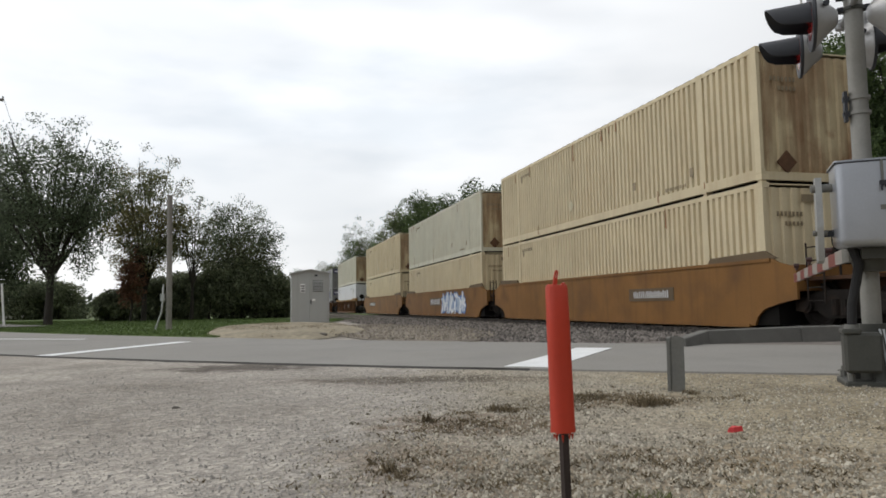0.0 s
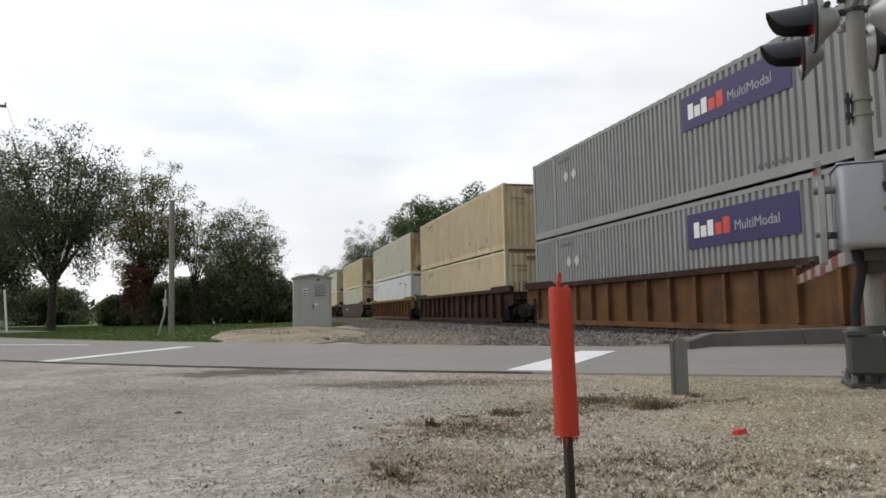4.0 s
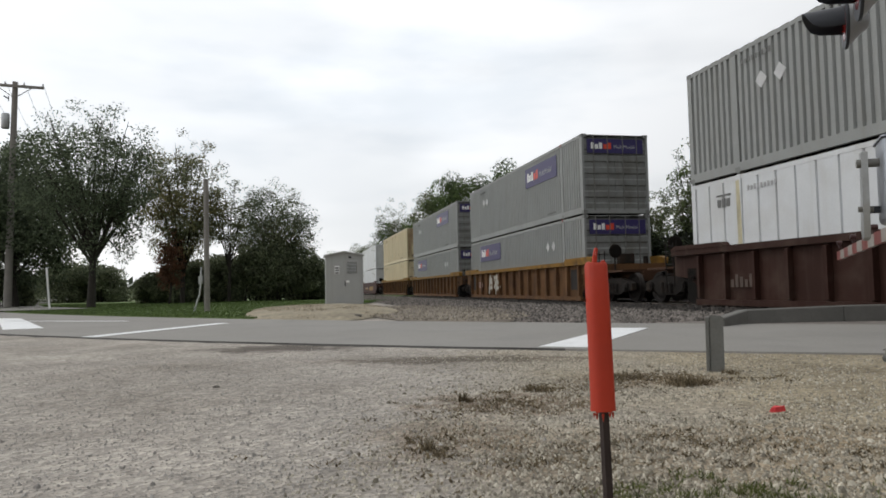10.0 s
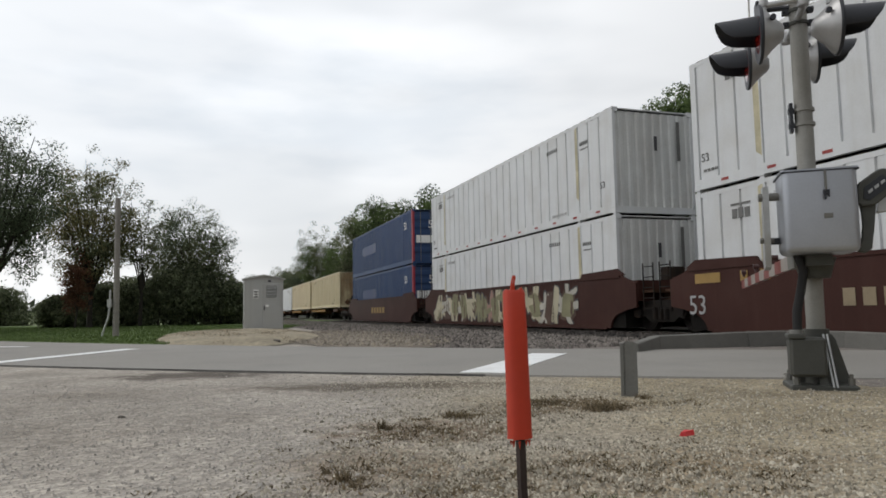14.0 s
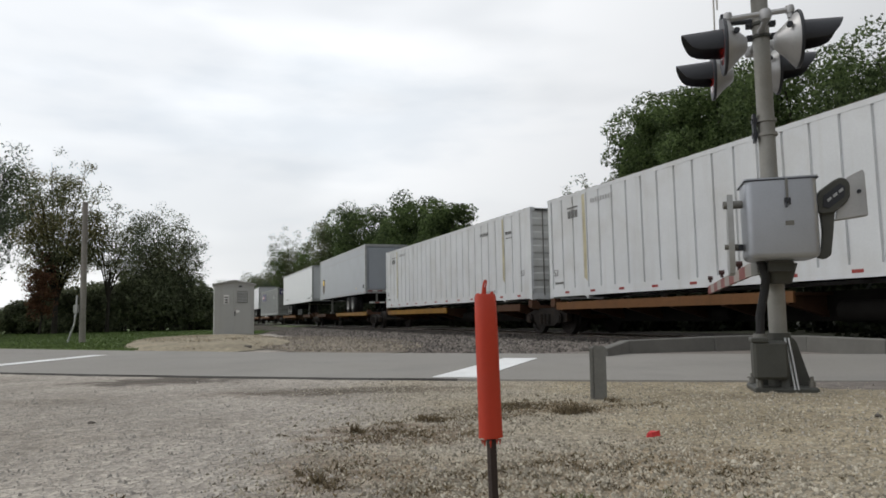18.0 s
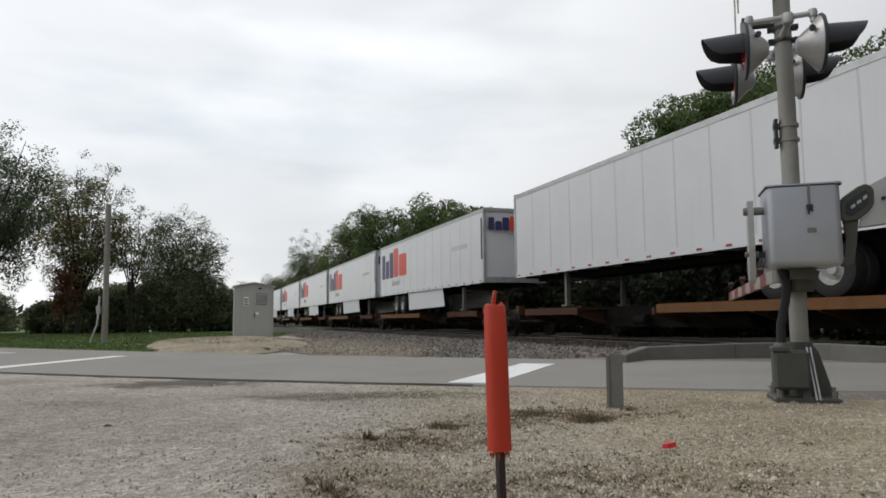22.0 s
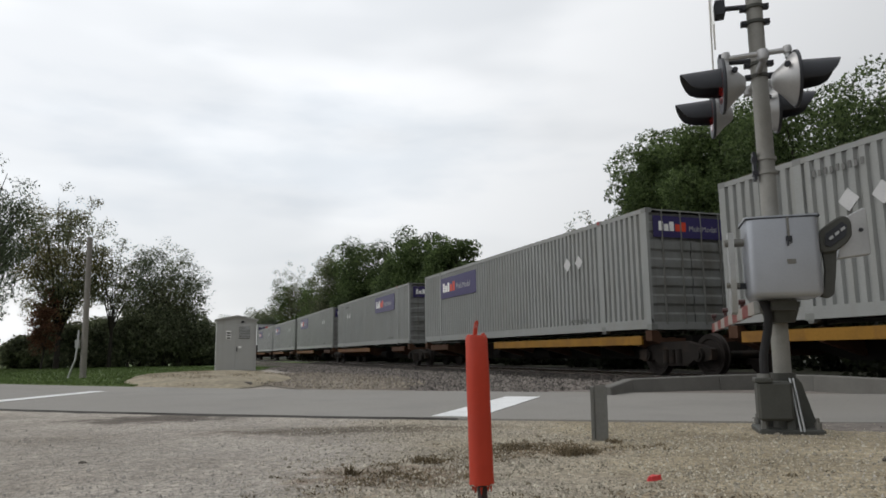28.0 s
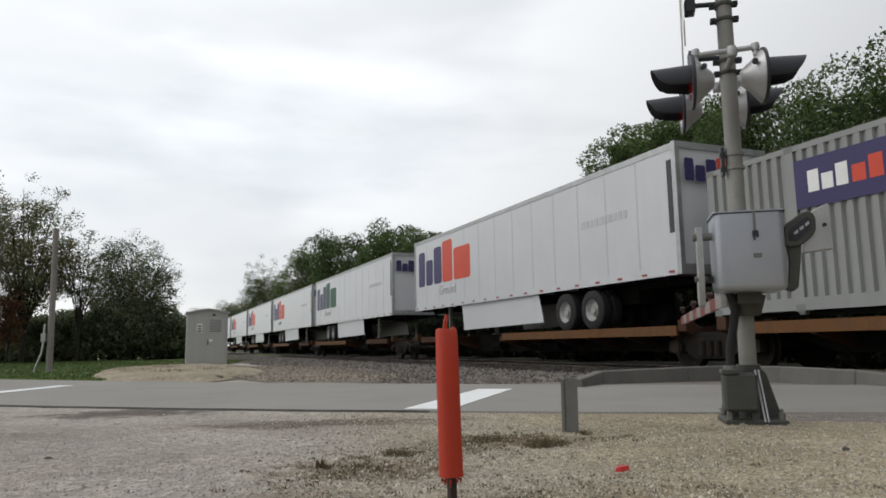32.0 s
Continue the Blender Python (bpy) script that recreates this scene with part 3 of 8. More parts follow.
FIELD = material("far_meadow", (0.10, 0.125, 0.05), 0.95, 0, 0.25, 0.05, 0.2, 3, 0.3, 6)


# base colour kept very dark so that it carries the shade behind the cars
UNDERGROWTH = material("shade_dark_undergrowth", (0.03, 0.032, 0.018), 0.95, 0, 0.3, 0.8, 0.3, 8, 0.6, 12)


def ground_node(x, y):
    """Height of the gravel sheet: flat far off, low unevenness on the lot."""
    d = min(1.0, max(0.0, (near_edge(x) - 0.6 - y) / 2.0)) if -18 <= x <= 18 and y > -3 else 0.0
    foot = -0.045 if y > near_edge(x) + 0.6 or not -18 <= x <= 18 or y < -3 else -0.016
    z = foot + d * (0.008 + 0.022 * noise.noise(Vector((x * 0.5, y * 0.5, 0))) + 0.014 * noise.noise(Vector((x * 1.7, y * 1.7, 3))))
    if x > 2.0 and y > 2.5:
        z += 0.02 * d * min(1, (x - 2.0) / 2)
    return z


def ground_heights(xy):
    """Heights on the sheet at many places, between its grid points."""
    nx, ny = 49, 47
    grid = np.array([[ground_node(-18 + 0.75 * i, -3 + 0.5 * j) for j in range(ny)] for i in range(nx)])
    u, v = np.clip((xy[:, 0] + 18) / 0.75, 0, nx - 1.001), np.clip((xy[:, 1] + 3) / 0.5, 0, ny - 1.001)
    i, j = u.astype(int), v.astype(int)
    a, b = u - i, v - j
    return grid[i, j] * (1 - a) * (1 - b) + grid[i + 1, j] * a * (1 - b) + grid[i, j + 1] * (1 - a) * b + grid[i + 1, j + 1] * a * b


def build_ground():
    """One sheet to the horizon, finer close by, with low unevenness in the gravel."""
    xs = [-2500, -900, -300, -120, -60, -35, -24] + [-18 + 0.75 * i for i in range(49)] + [24, 35, 60, 120, 300, 900, 2500]
    ys = [-2500, -600, -150, -50, -20, -8] + [-3 + 0.5 * i for i in range(47)] + [24, 35, 60, 120, 300, 900, 2500]
    bm = bmesh.new()
    grid = []
    for x in xs:
        row = []
        for y in ys:
            row.append(bm.verts.new((x, y, ground_node(x, y))))
        grid.append(row)
    for i in range(len(xs) - 1):
        for j in range(len(ys) - 1):
            bm.faces.new((grid[i][j], grid[i + 1][j], grid[i + 1][j + 1], grid[i][j + 1]))
    ob = part("ground", bm, GRAVEL, smooth=True)
    tagged(ob, "pale limestone gravel lot with tan and grey patches", "ground", kind="structure")


def strip(name, mat, edge_a, edge_b, xs, z, thick, label, category, kind="structure", parent=None):
    """A slab between two edges y(x), with a skirt."""
    bm = bmesh.new()
    rows = []
    for x in xs:
        a, b = edge_a(x), edge_b(x)
        cols = [(x, a, z - thick), (x, a + 0.03, z), (x, (a + b) / 2, z + 0.0), (x, b - 0.03, z), (x, b, z - thick)]
        rows.append([bm.verts.new(c) for c in cols])
    for r0, r1 in zip(rows, rows[1:]):
        for i in range(4):
            bm.faces.new((r0[i], r1[i], r1[i + 1], r0[i + 1]))
    ob = part(name, bm, mat, parent)
    return tagged(ob, label, category, kind=kind)


def build_road():
    xs = [-400, -200, -100, -60, -40] + [-30 + 1.0 * i for i in range(52)] + [25, 32, 45, 80, 200]
    strip("road", ASPHALT, near_edge, far_edge, xs, 0.0, 0.06, "worn light grey asphalt road across the tracks", "road")
    wob = lambda x: 0.06 * noise.noise(Vector((x * 1.3, 0, 0))) + 0.03 * noise.noise(Vector((x * 5, 2, 0)))
    xs2 = [-40 + 0.4 * i for i in range(103)]
    strip("road_edge", ASPHALT_DARK, lambda x: near_edge(x) - 0.04 + 0.6 * wob(x), lambda x: near_edge(x) + 0.02 + 0.3 * wob(x + 40), xs2, 0.006, 0.05,
          "dark crumbling asphalt edge", "road edge")


def road_mark(name, corners, label):
    bm = bmesh.new()
    low = [bm.verts.new((x, y, 0.001)) for x, y in corners]
    high = [bm.verts.new((x, y, 0.006)) for x, y in corners]
    bm.faces.new(high)
    for i in range(len(corners)):
        j = (i + 1) % len(corners)
        bm.faces.new((low[i], low[j], high[j], high[i]))
    tagged(part(name, bm, ROAD_PAINT), label, "road marking", kind="structure")


def build_marks():
    road_mark("stop_line", [(0.57, 7.42), (1.03, 7.23), (2.33, 10.15), (1.87, 10.35)], "worn white stop line painted across one lane")
    road_mark("transverse_line", [(-6.15, 10.52), (-5.85, 10.42), (-5.2, 14.3), (-5.5, 14.4)], "thin white transverse line on asphalt")
    road_mark("symbol_stroke", [(-14.6, 20.6), (-13.6, 20.2), (-8.75, 13.7), (-9.35, 13.35)], "broad white stroke of a painted crossing symbol")
    road_mark("centre_line", [(-16.5, 19.6), (-16.45, 19.75), (-8.45, 16.55), (-8.5, 16.4)], "thin pale centre line on asphalt")


def patch(name, mat, centre, rx, ry, turn, height, label, category, seed=0, nz=0.0, rim=0.03, n=40):
    """A low uneven pad with a wavy outline."""
    bm = bmesh.new()
    rings = []
    for k, (f, h) in enumerate([(1.0, -rim), (0.94, 0.25 * height), (0.8, 0.75 * height), (0.5, height), (0.2, height)]):
        ring = []
        for i in range(n):
            a = 6.283185 * i / n
            w = 1 + 0.13 * noise.noise(Vector((math.cos(a) * 1.7, math.sin(a) * 1.7, seed)))
            x, y = rx * f * w * math.cos(a), ry * f * w * math.sin(a)
            c, s = math.cos(turn), math.sin(turn)
            px, py = centre[0] + x * c - y * s, centre[1] + x * s + y * c
            ring.append(bm.verts.new((px, py, nz + h + 0.25 * height * noise.noise(Vector((px * 0.8, py * 0.8, seed))) * (k > 0))))
        rings.append(ring)
    for a, b in zip(rings, rings[1:]):
        for i in range(n):
            bm.faces.new((a[i], a[(i + 1) % n], b[(i + 1) % n], b[i]))
    bm.faces.new(rings[-1])
    return tagged(part(name, bm, mat, smooth=True), label, category, kind="structure")


def build_land():
    xs = [-400, -200, -100, -60, -40, -30, -24, -18, -14, -11, -8.5, -6.5, -5.4]
    strip("lawn", LAWN, lambda x: far_edge(x) + 0.35, lambda x: 72 - 0.35 * x if x > -100 else 400, xs, -0.005, 0.05,
          "mown green lawn beside the road", "lawn")
    strip("meadow", FIELD, lambda x: 70 - 0.35 * x, lambda x: 1500, [-1400, -700, -300, -100, -50, -20, -12], -0.02, 0.05, "rough green meadow in the distance", "meadow")
    # the lane climbs a gentle rise to the woods
    way = [(-20.0, 30.5, 0.012), (-27.0, 38.0, 0.012), (-38.0, 54.0, 0.02), (-50.0, 85.0, 0.4), (-69.0, 125.0, 1.3), (-86.0, 160.0, 2.4)]
    for name, mat, half, dz, label in (("rise", FIELD, 60.0, -0.06, "gently rising green meadow"), ("side_lane", ASPHALT, 2.4, 0.03, "pale side lane climbing a gentle rise")):
        bm = bmesh.new()
        rows = []
        for i, (x, y, z) in enumerate(way if half < 10 else way[2:] + [(-120, 260, 2.2)]):
            hw = half if half < 10 else min(60.0, 14.0 + 14 * i)
            rows.append([bm.verts.new((x + o * hw * 0.85, y + o * hw * 0.5, z + dz - (0.9 * max(z, 0.06) if abs(o) > 0.9 and half > 10 else 0.0))) for o in (-1, -0.5, 0, 0.5, 1)])
        for r0, r1 in zip(rows, rows[1:]):
            for i in range(4):
                bm.faces.new((r0[i], r0[i + 1], r1[i + 1], r1[i]))
        tagged(part(name, bm, mat, smooth=True), label, "lane" if half < 10 else "meadow", kind="structure")
    # dark sheet laid behind the track; its shade is in the colour
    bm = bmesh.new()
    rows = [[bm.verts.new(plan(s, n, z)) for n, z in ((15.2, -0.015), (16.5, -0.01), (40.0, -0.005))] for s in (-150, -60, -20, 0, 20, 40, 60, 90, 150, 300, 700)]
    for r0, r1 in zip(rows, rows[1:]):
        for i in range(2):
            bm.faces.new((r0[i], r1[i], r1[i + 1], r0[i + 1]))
    tagged(part("undergrowth", bm, UNDERGROWTH), "weedy undergrowth behind the tracks, coloured dark for shade", "undergrowth", kind="structure")
    patch("dirt_verge", DIRT, (-1.5, 19.5), 1.9, 6.0, radians(14), 0.012, "bare brown dirt between road and ballast", "dirt", 3)
    patch("stone_pad", MOUND, (-4.95, 21.6), 2.3, 6.4, radians(14), 0.15, "pale crushed limestone pad under the equipment cabinet", "pad", 7)


def build_bed():
    """Ballast shoulder, one sheet along the track."""
    bm = bmesh.new()
    rows = []
    for s in [-120, -60, -20, -8] + [13.0 + 2.0 * i for i in range(60)] + [150, 220, 400, 800]:
        prof = [(3.6, -0.07), (4.6, -0.02), (6.4, 0.0), (8.2, -0.02), (9.6, -0.04), (10.3, -0.045), (12.9, -0.045), (14.2, -0.045), (16.5, -0.3)]
        rows.append([bm.verts.new(plan(s, n + (0.4 * noise.noise(Vector((s * 0.3, n, 0))) if n < 5 else 0), z)) for n, z in prof])
    for r0, r1 in zip(rows, rows[1:]):
        for i in range(len(r0) - 1):
            bm.faces.new((r0[i], r1[i], r1[i + 1], r0[i + 1]))
    tagged(part("ballast_bed", bm, BED, smooth=True), "grey-brown crushed stone ballast bed along the track", "ballast", kind="structure")


RAIL_PROFILE = [(-0.07, -0.17), (0.07, -0.17), (0.07, -0.155), (0.012, -0.14), (0.012, -0.045), (0.036, -0.035), (0.036, -0.008), (0.028, 0.0),
                (-0.028, 0.0), (-0.036, -0.008), (-0.036, -0.035), (-0.012, -0.045), (-0.012, -0.14), (-0.07, -0.155)]


def build_track(n0, label):
    for side in (-0.72, 0.72):
        bm = bmesh.new()
        prism(bm, [(y + side, z + RAIL_Z) for y, z in RAIL_PROFILE], "x", -300, 900)
        rail = part("rail", bm, RAIL_STEEL, at=track_pose(0, n0))
        tagged(rail, label, "rail", "rails", "structure")
        bm = bmesh.new()
        box(bm, -300, 900, side - 0.03, side + 0.03, RAIL_Z + 0.0005, RAIL_Z + 0.004)
        part("rail_head", bm, RAIL_TOP, rail, "polished running surface", at=Matrix())


build_ground()
build_road()
build_marks()
build_land()
build_bed()
def build_track_bed():
    """Oily ballast under and beside the track, its colour darkened for the train's shade."""
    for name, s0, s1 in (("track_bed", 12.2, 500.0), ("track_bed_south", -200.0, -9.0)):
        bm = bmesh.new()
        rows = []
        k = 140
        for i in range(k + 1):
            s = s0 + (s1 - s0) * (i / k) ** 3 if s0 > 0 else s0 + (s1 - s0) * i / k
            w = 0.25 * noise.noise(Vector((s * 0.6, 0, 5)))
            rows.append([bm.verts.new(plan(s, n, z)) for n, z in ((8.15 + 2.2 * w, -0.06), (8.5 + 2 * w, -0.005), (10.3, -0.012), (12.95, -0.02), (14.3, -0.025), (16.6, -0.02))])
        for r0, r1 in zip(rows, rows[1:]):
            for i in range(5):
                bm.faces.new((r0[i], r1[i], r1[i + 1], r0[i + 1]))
        tagged(part(name, bm, OILY_SHADE, smooth=True), "oily ballast under the track, darkened for the shade of the train", "ballast", kind="structure")
    patch("oily_patch", OILY_SHADE, (3.45, 14.5), 0.75, 1.9, radians(22), 0.012, "dark patch of ballast beside the road", "ballast", 5, -0.015, 0.02)


# one colour for both the oil and the shade under the train
OILY_SHADE = material("oily_shade_ballast", (0.036, 0.031, 0.028), 0.95, 0, 0.35, 2.5, 0.4, 14, 0.7, 16, (0.016, 0.014, 0.013), 0.6, 1.2, spec=0.1)


def build_sleepers():
    bm = bmesh.new()
    box(bm, -0.115, 0.115, -1.3, 1.3, -0.28, -0.132)
    me = finish(bm, "sleeper", SLEEPER)
    bed = bpy.data.objects["ballast_bed"]
    for i in range(290):
        share("sleeper", me, bed, track_pose(13.2 + 0.55 * i + 0.03 * math.sin(i * 7.3), TRACK_N, 0.118))


build_track_bed()
build_sleepers()
build_track(TRACK_N, "worn steel rail with a polished head")


# ---- the train ----
# travelled distance: (seconds, metres)
TRAVEL = [(0.0, 0.0), (6.0, 133.38), (12.0, 266.74), (18.0, 401.11), (24.0, 535.73), (28.0, 625.75), (32.0, 715.88)]
MOVING = []          # (thing, its place along the train, height)
HALF = 1.295         # half the width of a container


def ribbed(bm, x0, x1, z0, z1, y, out, pitch, depth, crest=0.35, slope=0.15):
    """A corrugated sheet in the x-z plane at y; out is +1 or -1: the side to which the crests look; the crests lie at y."""
    n = max(1, round((x1 - x0) / pitch))
    p = (x1 - x0) / n
    xs = []
    for i in range(n):
        a = x0 + i * p
        xs += [(a, 1), (a + crest * p, 1), (a + (crest + slope) * p, 0), (a + (1 - slope) * p, 0)]
    xs.append((x1, 1))
    low = [bm.verts.new((x, y - out * depth * (1 - h), z0)) for x, h in xs]
    high = [bm.verts.new((x, y - out * depth * (1 - h), z1)) for x, h in xs]
    for i in range(len(xs) - 1):
        bm.faces.new((low[i], low[i + 1], high[i + 1], high[i]))


def ribbed_end(bm, y0, y1, z0, z1, x, out, pitch, depth, vertical=True):
    n = max(1, round(((y1 - y0) if vertical else (z1 - z0)) / pitch))
    p = ((y1 - y0) if vertical else (z1 - z0)) / n
    us = []
    for i in range(n):
        a = (y0 if vertical else z0) + i * p
        us += [(a, 1), (a + 0.4 * p, 1), (a + 0.52 * p, 0), (a + 0.88 * p, 0)]
    us.append((y1 if vertical else z1, 1))
    if vertical:
        low = [bm.verts.new((x - out * depth * (1 - h), u, z0)) for u, h in us]
        high = [bm.verts.new((x - out * depth * (1 - h), u, z1)) for u, h in us]
    else:
        low = [bm.verts.new((x - out * depth * (1 - h), y0, u)) for u, h in us]
        high = [bm.verts.new((x - out * depth * (1 - h), y1, u)) for u, h in us]
    for i in range(len(us) - 1):
        bm.faces.new((low[i], low[i + 1], high[i + 1], high[i]))


def bars_mark(name, parent, mat, x0, x1, z0, z1, count, y, gap=0.35, heights=None, label="", facing="y"):
    """Lettering too small or not to be copied, as plain bars."""
    bm = bmesh.new()
    w = (x1 - x0) / (count + gap * (count - 1))
    for i in range(count):
        a = x0 + i * w * (1 + gap)
        h = heights[i % len(heights)] if heights else 1.0
        if facing == "y":
            box(bm, a, a + w, y - 0.004, y + 0.004, z0, z0 + (z1 - z0) * h)
        else:
            box(bm, y - 0.004, y + 0.004, a, a + w, z0, z0 + (z1 - z0) * h)
    return tagged(part(name, bm, mat, parent, label), kind="stuff")


def panel(name, parent, mat, x0, x1, z0, z1, y, label="", facing="y", t=0.004):
    bm = bmesh.new()
    if facing == "y":
        box(bm, x0, x1, y - t, y + t, z0, z1)
    else:
        box(bm, y - t, y + t, x0, x1, z0, z1)
    return part(name, bm, mat, parent, label)


def diamond(name, parent, mat, x, z, r, y, label=""):
    bm = bmesh.new()
    prism(bm, [(x - r, z), (x, z - r), (x + r, z), (x, z + r)], "y", y - 0.004, y + 0.004)
    return part(name, bm, mat, parent, label)


def container(kind, body, end_mat, height=2.9, length=16.15, style="ribbed"):
    """A 53-foot container with its base at z = 0, centred on x; its leading end looks along -x, the camera's side along +y."""
    h, L = height, length / 2
    ob = thing("container")
    pitch, depth, crest, slope = {"ribbed": (0.215, 0.058, 0.5, 0.12), "plate": (0.62, 0.04, 0.885, 0.02), "fine": (0.2, 0.03, 0.4, 0.1)}[style]
    posts = (-L, -L + 1.98, L - 1.98, L)
    for name, y, out in (("side_wall", HALF - 0.006, 1), ("far_side_wall", -HALF + 0.006, -1)):
        bm = bmesh.new()
        for a, b in ((-L + 0.16, -L + 1.93), (-L + 2.03, L - 2.03), (L - 1.93, L - 0.16)):
            ribbed(bm, a, b, 0.17, h - 0.1, y, out, pitch, depth, crest, slope)
        part(name, bm, body, ob)
    bm = bmesh.new()
    for sy in (-1, 1):
        box(bm, -L, L, sy * (HALF - 0.05) - 0.05, sy * (HALF - 0.05) + 0.052, 0.02, 0.24)
    for sx in (-1, 1):
        box(bm, sx * (L - 0.05) - 0.05, sx * (L - 0.05) + 0.05, -HALF + 0.1, HALF - 0.1, 0.0, 0.18)
    part("bottom_rail", bm, body, ob)
    bm = bmesh.new()
    for sy in (-1, 1):
        box(bm, -L, L, sy * (HALF - 0.04) - 0.04, sy * (HALF - 0.04) + 0.04, h - 0.11, h - 0.012)
    part("top_rail", bm, body, ob)
    bm = bmesh.new()
    for sy in (-1, 1):
        for k in range(int(length / 0.43)):
            x = -L + 0.2 + 0.43 * k
            box(bm, x, x + 0.24, sy * (HALF - 0.02) - 0.02, sy * (HALF - 0.02) + 0.021, h - 0.012, h - 0.001)
    tagged(part("roof_edge", bm, ROOF_GRIME, ob), kind="stuff")
    bm = bmesh.new()
    box(bm, -0.085, 0.085, -0.043, 0.043, 0.16, h - 0.1)
    post = finish(bm, "post", body)
    bm = bmesh.new()
    box(bm, -0.092, 0.092, -0.087, 0.087, 0, 0.12)
    cast = finish(bm, "corner_casting", end_mat)
    bm = bmesh.new()
    box(bm, -0.092, 0.092, -0.087, 0.087, 0, 0.12)
    box(bm, -0.06, 0.06, -0.06, 0.06, -0.05, 0.0)
    foot = finish(bm, "corner_casting", end_mat)
    for x in posts:
        for sy in (-1, 1):
            base = share("post", post, ob, pose(min(max(x, -L + 0.085), L - 0.085), sy * (HALF - 0.04), 0))
            for z in (0.0, h - 0.12):
                share("corner_casting", cast if z else foot, base, pose(0, sy * -0.04, z))
    bm = bmesh.new()
    box(bm, -L + 0.02, L - 0.02, -HALF + 0.06, HALF - 0.06, h - 0.05, h - 0.02)
    part("roof", bm, body, ob)
    bm = bmesh.new()
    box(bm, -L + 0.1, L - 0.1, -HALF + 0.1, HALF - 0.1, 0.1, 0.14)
    part("floor_panel", bm, UNDER_SHADE, ob)
    bm = bmesh.new()
    ribbed_end(bm, -HALF + 0.08, HALF - 0.08, 0.17, h - 0.1, L - 0.03, 1, 0.28, 0.04)
    part("rear_wall", bm, end_mat, ob)
    return ob


def add_front(ob, end_mat, h, L, doors):
    if doors:
        for sy in (-1, 1):
            bm = bmesh.new()
            ribbed_end(bm, min(sy * 0.01, sy * (HALF - 0.09)), max(sy * 0.01, sy * (HALF - 0.09)), 0.18, h - 0.11, -L + 0.03, -1, 0.42, 0.035, False)
            leaf = part("door_leaf", bm, end_mat, ob)
            for k in (0.3, 0.85):
                bm = bmesh.new()
                tube(bm, (-L - 0.005, sy * k, 0.12), (-L - 0.005, sy * k, h - 0.06), 0.02, n=6)
                part("lock_rod", bm, GALV_DULL, leaf)
    else:
        bm = bmesh.new()
        ribbed_end(bm, -HALF + 0.08, HALF - 0.08, 0.17, h - 0.1, -L + 0.03, -1, 0.27, 0.04)
        part("front_wall", bm, end_mat, ob)


WHEELSET = {}


def wheel_mesh():
    if "wheel" not in WHEELSET:
        bm = bmesh.new()
        lathe(bm, [(0.0, 0.03), (0.09, 0.035), (0.13, 0.0), (0.33, 0.005), (0.36, 0.03), (0.455, 0.035), (0.46, -0.07), (0.485, -0.09), (0.485, -0.11), (0.12, -0.10), (0.0, -0.1)], 24,
              turn=Euler((radians(-90), 0, 0)).to_matrix())
        WHEELSET["wheel"] = finish(bm, "wheel", WHEEL_STEEL, True)
        bm = bmesh.new()
        prism(bm, [(-1.25, 0.62), (-1.25, 0.40), (-1.05, 0.36), (-0.72, 0.40), (-0.45, 0.26), (0.45, 0.26), (0.72, 0.40), (1.05, 0.36), (1.25, 0.40), (1.25, 0.62),
                   (0.95, 0.70), (0.45, 0.80), (-0.45, 0.80), (-0.95, 0.70)], "y", -0.08, 0.08)
        for sx in (-0.9, 0.9):
            tube(bm, (sx, -0.12, 0.5), (sx, 0.16, 0.5), 0.15, n=12)
            tube(bm, (sx, 0.16, 0.5), (sx, 0.19, 0.5), 0.1, n=12)
        for k in (-0.22, 0.0, 0.22):
            tube(bm, (k, 0.09, 0.32), (k, 0.09, 0.62), 0.075, n=8)
        WHEELSET["frame"] = finish(bm, "side_frame", TRUCK_STEEL, True)
        bm = bmesh.new()
        box(bm, -0.25, 0.25, -1.05, 1.05, 0.5, 0.78)
        for sx in (-0.9, 0.9):
            tube(bm, (sx, -0.72, 0.49), (sx, 0.72, 0.49), 0.085, n=10)
        WHEELSET["bolster"] = finish(bm, "bolster", TRUCK_STEEL, True)
        bm = bmesh.new()
        tube(bm, (-0.45, 0, 0.86), (0.45, 0, 0.86), 0.1, n=10)
        box(bm, -0.55, -0.35, -0.16, 0.16, 0.72, 1.0)
        box(bm, 0.35, 0.55, -0.16, 0.16, 0.72, 1.0)
        WHEELSET["coupler"] = finish(bm, "coupler", TRUCK_STEEL, True)


def truck(parent, x):
    wheel_mesh()
    base = share("wheel_truck", WHEELSET["bolster"], parent, pose(x, 0, RAIL_Z), "grimy steel wheel truck")
    for sy in (-1, 1):
        share("side_frame", WHEELSET["frame"], base, pose(0, sy * 1.0, 0, 0, 0, 0 if sy > 0 else 180))
        for sx in (-0.9, 0.9):
            share("wheel", WHEELSET["wheel"], base, pose(sx, sy * 0.79, 0.485, 0, 0, 0 if sy > 0 else 180))


